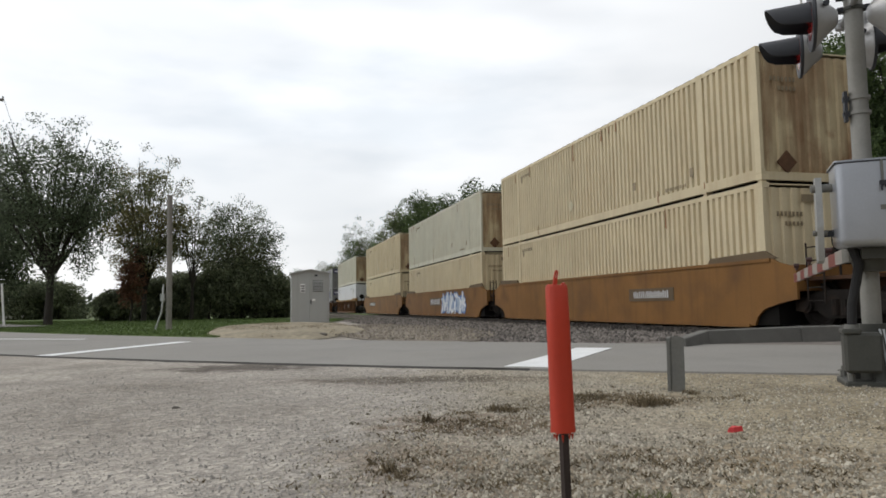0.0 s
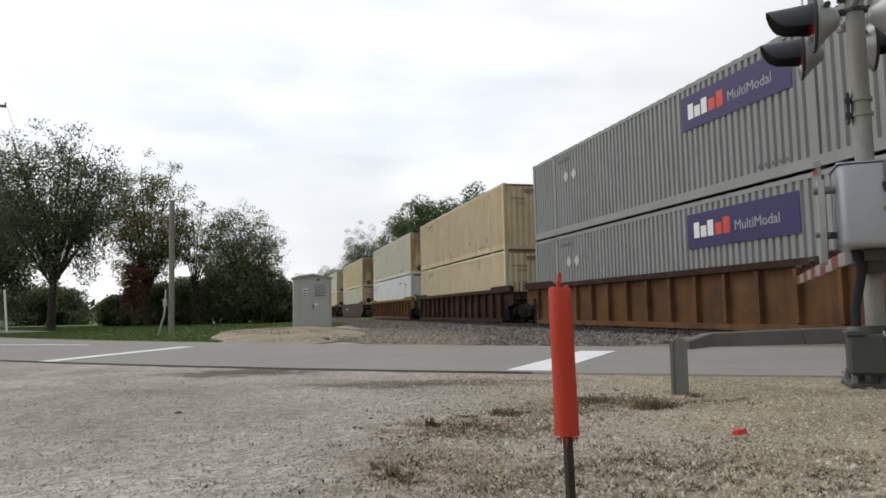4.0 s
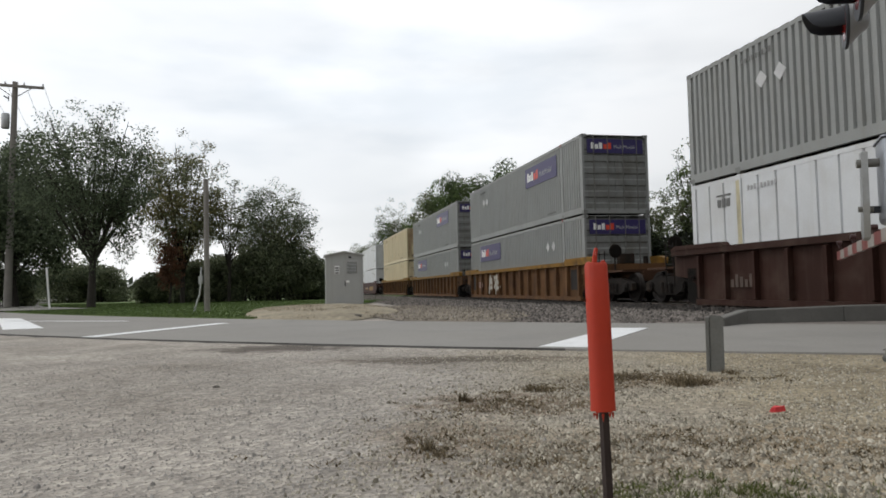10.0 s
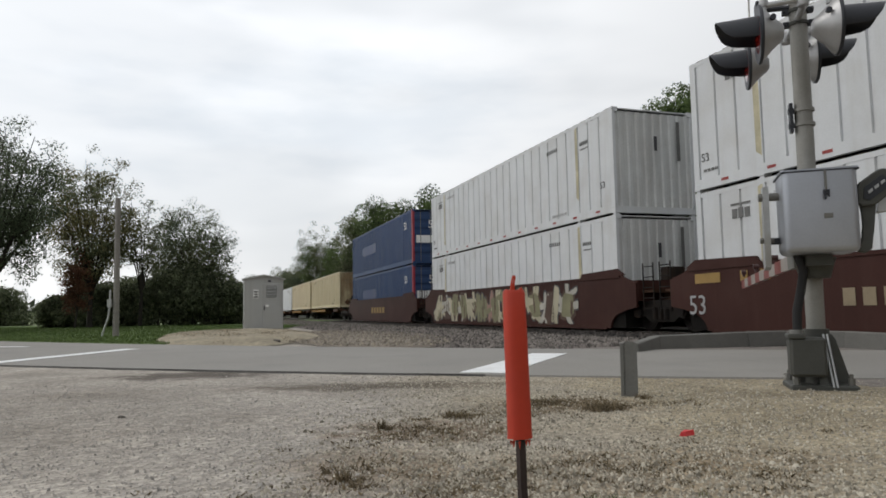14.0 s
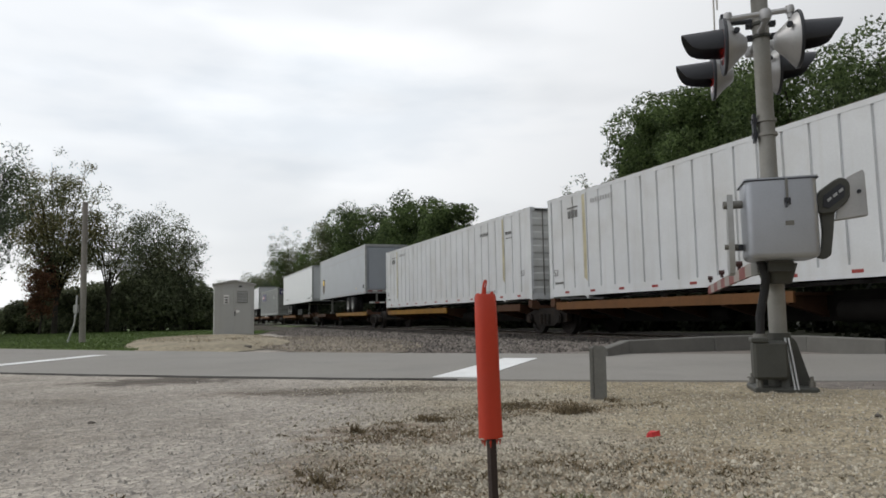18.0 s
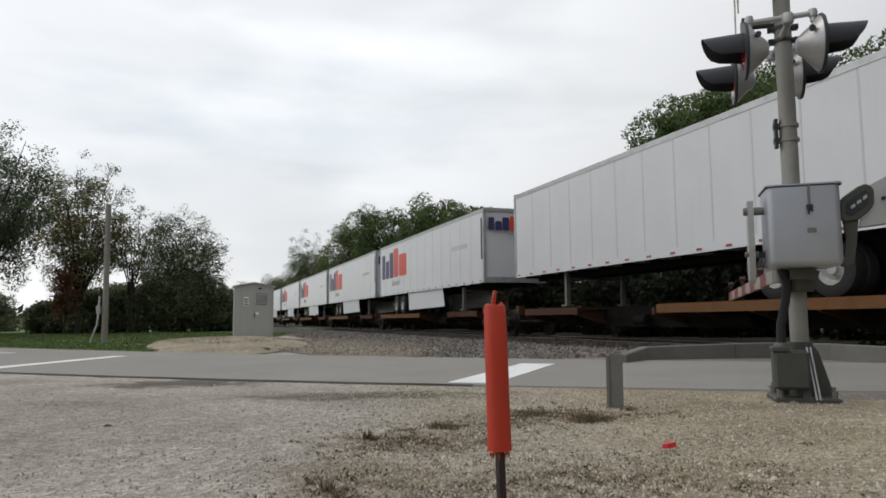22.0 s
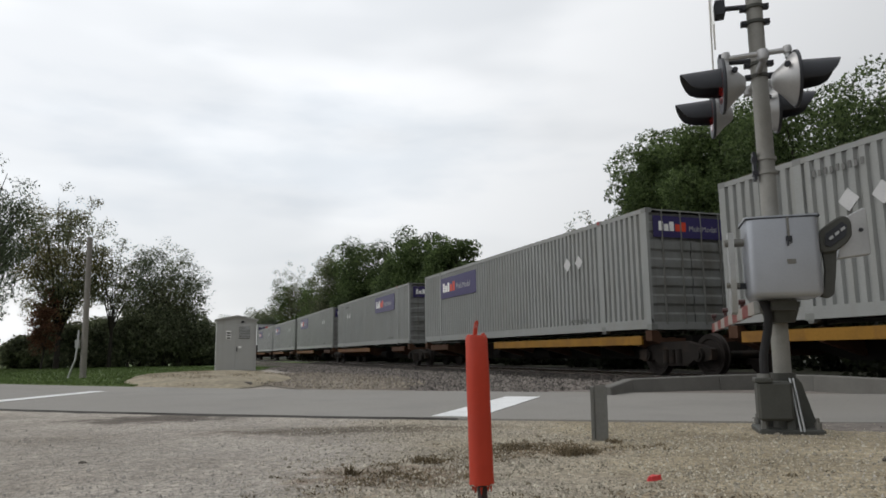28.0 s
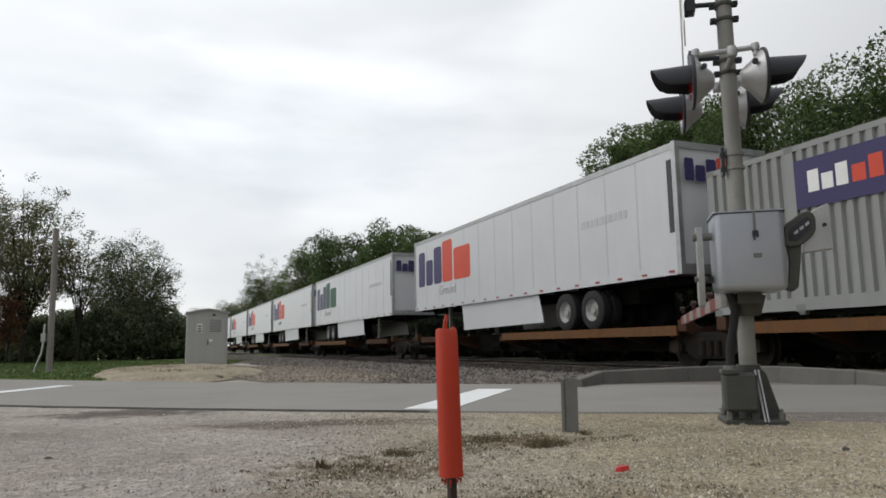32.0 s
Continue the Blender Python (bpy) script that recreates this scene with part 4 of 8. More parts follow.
def well_car(paint, chord, style, front, rear, floor_z=0.2):
    """One well of a double-stack car. front, rear: 'joint' (shared truck) or 'coupler'."""
    ob = thing("well_car")
    reach = {"joint": 9.6, "coupler": 10.9}
    f, r = -reach[front], reach[rear]
    if style == "smooth":
        out = [(-7.75, 0.12), (7.75, 0.12), (7.84, 0.3), (8.05, 0.46), (8.5, 0.58), (9.0, 0.66), (9.0, 1.28), (8.5, 1.42), (8.35, 1.5), (6.0, 1.47), (-6.0, 1.47),
               (-8.35, 1.5), (-8.5, 1.42), (-9.0, 1.28), (-9.0, 0.66), (-8.5, 0.58), (-8.05, 0.46), (-7.84, 0.3)]
    else:
        out = [(-7.75, 0.12), (7.75, 0.12), (7.83, 0.36), (8.0, 0.58), (8.3, 0.74), (8.9, 0.8), (8.9, 1.35), (-8.9, 1.35), (-8.9, 0.8), (-8.3, 0.74), (-8.0, 0.58), (-7.83, 0.36)]
    for name, y in (("side_sill", HALF + 0.06), ("far_side_sill", -HALF - 0.06)):
        bm = bmesh.new()
        back = (0.07 if y > 0 else -0.07) if style == "ribbed" else 0.0
        prism(bm, out, "y", y - back - 0.03, y - back + 0.03)
        side = part(name, bm, paint, ob)
        if style == "ribbed":
            o = 1 if y > 0 else -1
            bm = bmesh.new()
            box(bm, -8.95, 8.95, y - 0.1, y + 0.1, 1.35, 1.50)
            part("top_chord", bm, chord, side)
            for sx in (-1, 1):
                bm = bmesh.new()
                prism(bm, [(sx * 6.5, 1.50), (sx * 6.62, 1.60), (sx * 8.7, 1.61), (sx * 8.95, 1.54), (sx * 8.95, 1.50)], "y", y - 0.11, y + 0.12)
                part("chord_cap", bm, chord, side)
            bm = bmesh.new()
            box(bm, -7.85, 7.85, y - 0.075, y + 0.075, 0.06, 0.2)
            part("bottom_chord", bm, paint, side)
            for i in range(15):
                x = -7.7 + 1.1 * i
                bm = bmesh.new()
                prism(bm, [(y - o * 0.035, 0.2), (y + o * 0.095, 0.24), (y + o * 0.095, 1.3), (y - o * 0.035, 1.35)], "x", x - 0.05, x + 0.05)
                part("rib", bm, paint, side)
        else:
            o = 1 if y > 0 else -1
            bm = bmesh.new()
            box(bm, -8.3, 8.3, y - 0.055, y + 0.055, 1.44, 1.51)
            part("top_flange", bm, paint, side)
            for sx in (-1, 1):
                bm = bmesh.new()
                prism(bm, [(sx * 6.2, 1.5), (sx * 6.3, 1.63), (sx * 8.1, 1.68), (sx * 8.45, 1.5)], "y", y - 0.05, y + 0.02)
                part("end_stiffener", bm, PATCH_BROWN if paint is WELL_ORANGE else paint, side, "dull olive-brown raised stiffener")
            bm = bmesh.new()
            box(bm, -7.6, 7.6, y - 0.06, y + 0.06, 0.08, 0.15)
            part("bottom_flange", bm, paint, side)
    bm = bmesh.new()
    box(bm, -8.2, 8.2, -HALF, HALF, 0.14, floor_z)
    part("well_floor", bm, UNDER_SHADE, ob)
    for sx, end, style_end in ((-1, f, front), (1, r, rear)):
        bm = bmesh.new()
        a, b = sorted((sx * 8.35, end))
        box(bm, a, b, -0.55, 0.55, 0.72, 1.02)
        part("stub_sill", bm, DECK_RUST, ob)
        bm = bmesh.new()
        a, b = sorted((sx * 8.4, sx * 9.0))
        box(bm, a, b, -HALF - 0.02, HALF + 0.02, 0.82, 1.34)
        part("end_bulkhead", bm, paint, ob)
        # slope sheet as a full-width block, coloured dark for the shade by the truck
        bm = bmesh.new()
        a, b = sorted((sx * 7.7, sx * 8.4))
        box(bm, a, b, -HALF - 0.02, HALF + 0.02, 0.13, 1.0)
        part("end_slope_sheet", bm, UNDER_SHADE, ob)
        bm = bmesh.new()
        a, b = sorted((sx * 9.0, end - sx * 0.15))
        if b - a > 0.1:
            box(bm, a, b, -1.2, 1.2, 1.02, 1.09)
        part("end_platform", bm, DECK_RUST, ob)
        for sy in (-1, 1):
            bm = bmesh.new()
            x = sx * 9.15
            for dx in (0.0, 0.42):
                tube(bm, (x + sx * dx, sy * 1.26, 0.55), (x + sx * dx, sy * 1.26, 1.75), 0.018, n=6)
            for k in range(5):
                tube(bm, (x, sy * 1.26, 0.62 + 0.26 * k), (x + sx * 0.42, sy * 1.26, 0.62 + 0.26 * k), 0.014, n=6)
            part("end_ladder", bm, TRUCK_STEEL, ob)
        if style_end == "coupler":
            bm = bmesh.new()
            tube(bm, (sx * 9.6, 0.9, 1.09), (sx * 9.6, 0.9, 1.85), 0.025, n=6)
            lathe(bm, [(0.2, -0.012), (0.24, 0.0), (0.2, 0.012), (0.17, 0.0), (0.2, -0.012)], 14, (sx * 9.66, 0.9, 1.75), Euler((0, radians(90), 0)).to_matrix())
            part("brake_wheel", bm, TRUCK_STEEL, ob)
            wheel_mesh()
            share("coupler", WHEELSET["coupler"], ob, pose(end + sx * 0.3, 0, RAIL_Z - 0.05))
            truck(ob, sx * 9.85)
        elif sx < 0:
            truck(ob, end)
    for sx in (-1, 1):
        bm = bmesh.new()
        tube(bm, (sx * 8.75, -0.7, 1.1), (sx * 8.75, -0.7, 1.6), 0.09, n=10)
        part("air_reservoir", bm, TRUCK_STEEL, ob, smooth=True)
        bm = bmesh.new()
        box(bm, sx * 8.75 - 0.16, sx * 8.75 + 0.16, -0.2, 0.35, 1.34, 1.7)
        part("valve_box", bm, TRUCK_STEEL, ob, bevel=0.02)
    return ob


def spine_car(edge, load, front_end="joint"):
    """A skeleton platform: a centre spine, decks for trailer wheels or pedestals for a container."""
    ob = thing("spine_car")
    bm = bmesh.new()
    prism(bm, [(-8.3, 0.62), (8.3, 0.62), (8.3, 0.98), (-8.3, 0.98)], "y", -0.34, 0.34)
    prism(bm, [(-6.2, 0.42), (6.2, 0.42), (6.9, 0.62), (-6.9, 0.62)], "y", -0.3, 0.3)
    part("centre_spine", bm, UNDER_SHADE, ob)
    decks = [(-7.3, -3.9), (0.2, 7.8)] if load != "trailer_front" else [(-7.8, 0.2), (3.9, 7.3)]
    if load == "container":
        decks = [(-7.3, -5.2), (-0.7, 7.7)]
    elif load == "container_front":
        decks = [(-7.7, 0.7), (5.2, 7.3)]
    for a, b in decks:
        for y in (-0.82, 0.82):
            bm = bmesh.new()
            w = 0.48
            box(bm, a, b, y - w, y + w, 0.9, 0.955)
            deck = part("wheel_deck", bm, DECK_RUST, ob)
            o = 1 if y > 0 else -1
            bm = bmesh.new()
            box(bm, a, b, y + o * w - 0.03, y + o * w + 0.03, 0.77, 0.98)
            part("deck_edge", bm, (DECK_YELLOW if edge is DECK_YELLOW else DECK_EDGE_RUST) if b - a > 4 else DECK_RUST, deck)
        bm = bmesh.new()
        prism(bm, [(-1.28, 0.74), (-0.34, 0.5), (0.34, 0.5), (1.28, 0.74), (1.28, 0.9), (-1.28, 0.9)], "x", -0.05, 0.05)
        bearer = finish(bm, "cross_bearer", DECK_RUST)
        for k in range(int((b - a) / 1.6) + 1):
            share("cross_bearer", bearer, ob, pose(a + 0.2 + 1.6 * k, 0, 0))
    for sx in (-1, 1):
        bm = bmesh.new()
        x = sx * 7.95
        prism(bm, [(-1.3, 0.86), (-1.3, 1.1), (-1.12, 1.1), (-1.0, 0.92), (1.0, 0.92), (1.12, 1.1), (1.3, 1.1), (1.3, 0.86), (0.4, 0.55), (-0.4, 0.55)], "x", x - 0.12, x + 0.12)
        part("container_pedestal", bm, DECK_RUST, ob)
    for a, b, rr in ((-2.2, -1.1, 0.2), (1.6, 2.1, 0.14)):
        bm = bmesh.new()
        tube(bm, (a, 0.58, 0.6), (b, 0.58, 0.6), rr, n=12)
        part("brake_reservoir", bm, UNDER_SHADE, ob, smooth=True)
    truck(ob, -8.5)
    if front_end == "last":
        truck(ob, 8.5)
    return ob


TRAILER_MESH = {}


def trailer(paint, length=16.15, wheels_front=False, skirt=True, seam=1.22, end_paint=None, z0=1.09, z1=3.98):
    """A box trailer with its wheels on z = 0; leading end along -x; the camera's side along +y."""
    ob = thing("semi_trailer")
    L = length / 2
    d = -1 if wheels_front else 1
    W = 1.29
    bm = bmesh.new()
    prism(bm, [(-W, z0 + 0.18), (W, z0 + 0.18), (W, z1 - 0.07), (W - 0.05, z1), (-W + 0.05, z1), (-W, z1 - 0.07)], "x", -L + 0.04, L - 0.04)
    body = part("body", bm, paint, ob)
    n = max(1, round((length - 0.3) / seam))
    bm = bmesh.new()
    box(bm, -0.02, 0.02, W - 0.004, W + 0.004, z0 + 0.19, z1 - 0.1)
    seam_me = finish(bm, "seam_strip", MARK_LIGHT)
    for i in range(1, n):
        share("seam_strip", seam_me, body, pose(-L + 0.15 + (length - 0.3) * i / n, 0, 0))
    bm = bmesh.new()
    for sy in (-1, 1):
        box(bm, -L, L, sy * W - 0.03, sy * W + 0.012, z0, z0 + 0.2)
    part("bottom_rail", bm, paint, ob)
    bm = bmesh.new()
    for sy in (-1, 1):
        box(bm, -L, L, sy * W - 0.03, sy * W + 0.012, z1 - 0.16, z1 - 0.03)
    part("top_rail", bm, GALV, ob)
    bm = bmesh.new()
    for i in range(18):
        x = -L + 0.3 + i * (length - 0.6) / 17
        box(bm, x - 0.09, x + 0.09, W + 0.012, W + 0.018, z0 + 0.05, z0 + 0.1)
    tagged(part("reflector_strip", bm, MARK_RED, ob), kind="stuff")
    for sx in (-1, 1):
        bm = bmesh.new()
        x = sx * (L - 0.05)
        for sy in (-1, 1):
            box(bm, x - 0.06, x + 0.06, sy * (W - 0.04) - 0.055, sy * (W - 0.04) + 0.06, z0, z1)
        box(bm, x - 0.06, x + 0.06, -W + 0.1, W - 0.1, z1 - 0.14, z1)
        box(bm, x - 0.06, x + 0.06, -W + 0.1, W - 0.1, z0, z0 + 0.22)
        part("end_frame", bm, end_paint or GALV, ob)
        bm = bmesh.new()
        for sy in (-1, 1):
            box(bm, x + sx * -0.02 - 0.02, x + sx * -0.02 + 0.02, min(sy * 0.01, sy * 1.18), max(sy * 0.01, sy * 1.18), z0 + 0.22, z1 - 0.14)
        part("end_panel", bm, end_paint or paint, ob)
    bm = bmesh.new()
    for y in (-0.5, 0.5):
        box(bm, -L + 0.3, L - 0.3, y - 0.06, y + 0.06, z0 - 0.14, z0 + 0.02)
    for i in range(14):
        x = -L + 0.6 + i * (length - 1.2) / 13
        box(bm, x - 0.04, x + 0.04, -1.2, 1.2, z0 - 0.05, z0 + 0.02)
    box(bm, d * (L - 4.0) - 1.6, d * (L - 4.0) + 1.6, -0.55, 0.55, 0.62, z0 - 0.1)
    part("underframe", bm, UNDER_SHADE, ob)
    if "tyre" not in TRAILER_MESH:
        bm = bmesh.new()
        lathe(bm, [(0.0, -0.1), (0.27, -0.1), (0.28, -0.14), (0.42, -0.15), (0.495, -0.11), (0.505, 0.0), (0.495, 0.11), (0.42, 0.15), (0.285, 0.14), (0.27, -0.05), (0.0, -0.05)], 28, turn=Euler((radians(-90), 0, 0)).to_matrix())
        TRAILER_MESH["tyre"] = finish(bm, "tyre", RUBBER, True)
        bm = bmesh.new()
        lathe(bm, [(0.0, 0.1), (0.09, 0.1), (0.11, 0.05), (0.2, 0.02), (0.24, 0.06), (0.285, 0.13), (0.29, 0.1), (0.2, -0.02), (0.0, -0.02)], 24, turn=Euler((radians(-90), 0, 0)).to_matrix())
        TRAILER_MESH["rim"] = finish(bm, "rim", RIM, True)
        bm = bmesh.new()
        box(bm, -0.06, 0.06, -0.06, 0.06, 0.1, 1.15)
        box(bm, -0.16, 0.16, -0.13, 0.13, 0.06, 0.11)
        box(bm, -0.03, 0.03, -0.9, -0.06, 0.85, 0.93)
        TRAILER_MESH["leg"] = finish(bm, "landing_leg", GALV_DULL)
    for k in (3.4, 4.65):
        for sy in (-1, 1):
            base = share("tyre", TRAILER_MESH["tyre"], ob, pose(d * (L - k), sy * 1.12, 0.505, 0, 0, 0 if sy > 0 else 180))
            share("rim", TRAILER_MESH["rim"], base, Matrix())
            share("tyre", TRAILER_MESH["tyre"], ob, pose(d * (L - k), sy * 0.8, 0.505))
    for sy in (-1, 1):
        share("landing_leg", TRAILER_MESH["leg"], ob, pose(-d * (L - 3.0), sy * 0.98, 0.0, 0, 0, 0 if sy > 0 else 180))
    if skirt:
        for sy in (-1, 1):
            bm = bmesh.new()
            a, b = sorted((-d * (L - 4.6), d * (L - 5.6)))
            prism(bm, [(a + 0.5, z0), (a + 0.25 * (1 if d > 0 else 1), 0.28), (b - 0.15, 0.2), (b, z0)], "y", sy * 1.2 - 0.012, sy * 1.2 + 0.012)
            part("side_skirt", bm, paint, ob)
    return ob


DECK_EDGE_RUST = material("rusty_deck_edge", (0.15, 0.072, 0.03), 0.7, 0, 0.25, 2.0, 0.1, 25, 0.1, 40, (0.05, 0.03, 0.02), 0.5, 2.0, 0.3, 0.05, spec=0.15)
MARK_FAINT = material("faint_brown_marking", (0.24, 0.19, 0.12), 0.6, 0, 0.2, 2.0, 0.06, 30, 0.0)
PATCH_RUST = material("rusted_steel", (0.10, 0.05, 0.025), 0.75, 0, 0.3, 4.0, 0.1, 30, 0.1, 40)
MARK_LIGHT = material("pale_seam", (0.50, 0.51, 0.52), 0.35, 0, 0.08, 2.0, 0.04, 30, 0.0)
MARK_RED = material("red_reflector", (0.27, 0.035, 0.03), 0.4, 0, 0.1, 2.0, 0.04, 30, 0.0)


# ---- liveries ----
def purple_banner(ob, x0, x1, z0, z1, y, facing="y", lit=True):
    """A purple panel with plain white and orange-red blocks in place of the firm's name."""
    sign = panel("logo_panel", ob, PURPLE, x0, x1, z0, z1, y, "purple logo panel", facing, 0.008)
    o = 1 if facing == "y" else -1
    w, h = x1 - x0, z1 - z0
    def blocks(mat, a, b, n, za, zb, hs, label):
        lo, hi = x1 - b * w, x1 - a * w
        if n > 4:
            bars_mark("lettering", sign, mat, lo, hi, z0 + za * h, z0 + zb * h, n, y + o * 0.008, 0.25, hs, label, facing)
            return
        each = (hi - lo) / (n + 0.25 * (n - 1))
        for i in range(n):
            u = lo + i * each * 1.25
            panel("logo_block", sign, mat, u, u + each, z0 + za * h, z0 + (za + (zb - za) * hs[i % len(hs)]) * h, y + o * 0.008, label, facing)
    blocks(MARK_WHITE, 0.07, 0.27, 3, 0.3, 0.74, (1.0, 0.72, 1.0), "white logo blocks")
    blocks(ORANGE_RED, 0.29, 0.43, 2, 0.3, 0.74, (1.0, 0.75), "orange-red logo blocks")
    size = 0.085 * w
    at = pose(x1 - 0.47 * w, y + 0.008, z0 + 0.34 * h) @ FACE if facing == "y" else pose(y - 0.008, x1 - 0.47 * w, z0 + 0.34 * h, 90, 0, -90)
    text_on("lettering", sign, "MultiModal", size, at, MARK_GREY, "pale lettering")


def big_logo(ob, left, height, z0, y, facing="y", green=False, small=True):
    """Large plain upright blocks in dark purple and orange-red in place of the firm's name; left: where it begins as one reads it."""
    h = height
    for mat, label, spans in ((PURPLE, "dark purple logo blocks", ((0.04, 0.42, 1.0), (0.50, 0.90, 0.72), (0.97, 1.40, 1.02))),
                              (GREEN_MARK if green else ORANGE_RED, "%s logo blocks" % ("green" if green else "orange-red"), ((1.45, 1.98, 1.12), (2.06, 2.86, 0.84)))):
        for a, b, top in spans:
            bm = bmesh.new()
            c = 0.06 * h
            u0, u1, v0, v1 = left - b * h * 1.28, left - a * h * 1.28, z0, z0 + top * h
            prism(bm, [(u0 + c, v0), (u1 - c, v0), (u1, v0 + c), (u1, v1 - c), (u1 - c, v1), (u0 + c, v1), (u0, v1 - c), (u0, v0 + c)], "y" if facing == "y" else "x", y - 0.005, y + 0.005)
            part("logo_block", bm, mat, ob, label)
    if small:
        at = pose(left - 1.62 * h, y, z0 - 0.33 * h) @ FACE if facing == "y" else pose(y, left - 1.62 * h, z0 - 0.33 * h, 90, 0, -90)
        text_on("small_lettering", ob, "Ground", 0.36 * h, at, MARK_GREY, "small grey lettering")


def code_marks(ob, mat, L, h, front=True, y=HALF + 0.003):
    """Owner's code and weights, as bars."""
    bars_mark("code_lettering", ob, mat, L - 3.3, L - 2.3, h - 0.42, h - 0.3, 9, y, 0.9, (1.0, 0.9, 1.0, 0.85), "code bars")
    bars_mark("code_lettering", ob, mat, -L + 2.7, -L + 3.6, 0.3, 0.38, 9, y, 0.9, None, "code bars")
    if front:
        bars_mark("code_lettering", ob, mat, 0.3, 0.95, h - 0.72, h - 0.62, 7, -L + 0.02, 0.8, None, "code bars", "x")
        bars_mark("code_lettering", ob, mat, 0.3, 0.75, h - 0.92, h - 0.83, 5, -L + 0.02, 0.8, None, "code bars", "x")


def text_on(name, parent, words, size, m, mat, label):
    """Readable characters, as a thin mesh."""
    cu = bpy.data.curves.new(name, "FONT")
    cu.body, cu.size, cu.extrude, cu.resolution_u = words, size, 0.004, 3
    tmp = bpy.data.objects.new(name, cu)
    me = bpy.data.meshes.new_from_object(tmp)
    bpy.data.objects.remove(tmp)
    bpy.data.curves.remove(cu)
    me.materials.clear()
    me.materials.append(mat)
    ob = new(name, me)
    ob.parent = parent
    ob.matrix_basis = m
    return tagged(ob, label)


L53 = 8.075
FACE = pose(0, 0, 0, 90, 0, 180)     # text upright on the side that looks along +y


def cream_box(paint, rust, seed, label):
    ob = container("container", paint, paint)
    add_front(ob, rust or paint, 2.9, L53, False)
    code_marks(ob, MARK_FAINT, L53, 2.9)
    panel("emblem_patch", ob, MARK_FAINT, -0.12, 0.32, 2.5, 2.66, -L53 - 0.003, "dull brown emblem", "x")
    diamond("placard", ob, STAIN_PALE, 1.2, 0.75, 0.2, HALF + 0.003, "worn diamond placard")
    rng = random.Random(seed)
    for k in range(9):
        x = rng.choice((-6.12, 6.1, rng.uniform(-7.8, 7.8), rng.uniform(-7.8, 7.8)))
        low = rng.random() < 0.6
        w, hh = rng.uniform(0.02, 0.05), rng.uniform(0.15, 0.7)
        za = 0.06 if low else 2.86 - hh
        bm = bmesh.new()
        prism(bm, [(x - w, za + 0.02), (x - 0.3 * w, za), (x + w, za + 0.05), (x + 0.5 * w, za + hh), (x - 0.4 * w, za + hh * 0.9)], "y", HALF + 0.0025, HALF + 0.004)
        part("rust_run", bm, STAIN, ob, "narrow rust run")
    for x, z in ((-5.7, 0.5), (5.6, 2.3), (-3.0, 0.6)):
        panel("patch_plate", ob, MARK_FAINT, x, x + 0.14, z, z + 0.22, HALF + 0.002, "small grimy patch")
    if rust:
        bm = bmesh.new()
        prism(bm, [(0.38, 0.4), (0.63, 0.15), (0.88, 0.4), (0.63, 0.65)], "x", -L53 - 0.008, -L53 + 0.03)
        part("placard", bm, PATCH_RUST, ob, "rusted diamond placard holder")
    return tagged(ob, label, "container", "train containers")


def white_box(label, style="plate"):
    ob = container("container", WHITE, WHITE, style="plate")
    add_front(ob, WHITE_END, 2.9, L53, style == "fine")
    code_marks(ob, MARK_GREY, L53, 2.9, False)
    bars_mark("code_lettering", ob, MARK_GREY2, -4.9, -4.2, 2.35, 2.47, 6, HALF + 0.004, 0.9, None, "code bars")
    text_on("number_mark", ob, "53", 0.26, pose(-7.35, HALF + 0.004, 0.75) @ FACE, MARK_GREY2, "small dark number")
    text_on("number_mark", ob, "53", 0.26, pose(7.82, HALF + 0.004, 0.62) @ FACE, MARK_GREY2, "small dark number")
    bars_mark("code_lettering", ob, MARK_GREY2, 7.3, 7.75, 0.38, 0.44, 4, HALF + 0.004, 0.4, None, "code bars")
    bars_mark("decal_lettering", ob, MARK_GREY2, 6.45, 6.95, 2.2, 2.42, 3, HALF + 0.004, 0.3, (0.9, 1.0, 0.9), "dark decal bars")
    panel("decal_stripe", ob, MARK_GREY2, 6.42, 6.98, 2.47, 2.51, HALF + 0.004, "thin dark stripe")
    for x, zz in ((6.12, 0.4), (-6.1, 0.6)):
        bm = bmesh.new()
        prism(bm, [(x - 0.08, zz), (x + 0.07, zz + 0.1), (x + 0.08, 2.75), (x - 0.05, 2.8), (x - 0.09, 1.6)], "y", HALF + 0.004, HALF + 0.006)
        part("dirt_run", bm, STAIN_PALE, ob, "yellowish dirt run down a post")
    bars_mark("code_lettering", ob, MARK_GREY2, -6.75, -6.3, 2.2, 2.3, 5, HALF + 0.004, 0.6, None, "code bars")
    bars_mark("code_lettering", ob, MARK_GREY2, -6.75, -6.35, 2.06, 2.1, 5, HALF + 0.004, 0.6, None, "code bars")
    bm = bmesh.new()
    for i in range(12):
        box(bm, -7.3 + 1.3 * i, -7.08 + 1.3 * i, HALF + 0.003, HALF + 0.007, 0.1, 0.16)
    tagged(part("reflector_strip", bm, MARK_RED, ob), kind="stuff")
    panel("vent_slot", ob, MARK_DARK, -0.1, 0.0, 1.75, 2.15, -L53 - 0.004, "dark upright slot", "x")
    bars_mark("code_lettering", ob, MARK_GREY2, -0.85, -0.75, 1.5, 2.6, 1, -L53 - 0.004, 0.3, None, "upright code bar", "x")
    return tagged(ob, label, "container", "train containers")


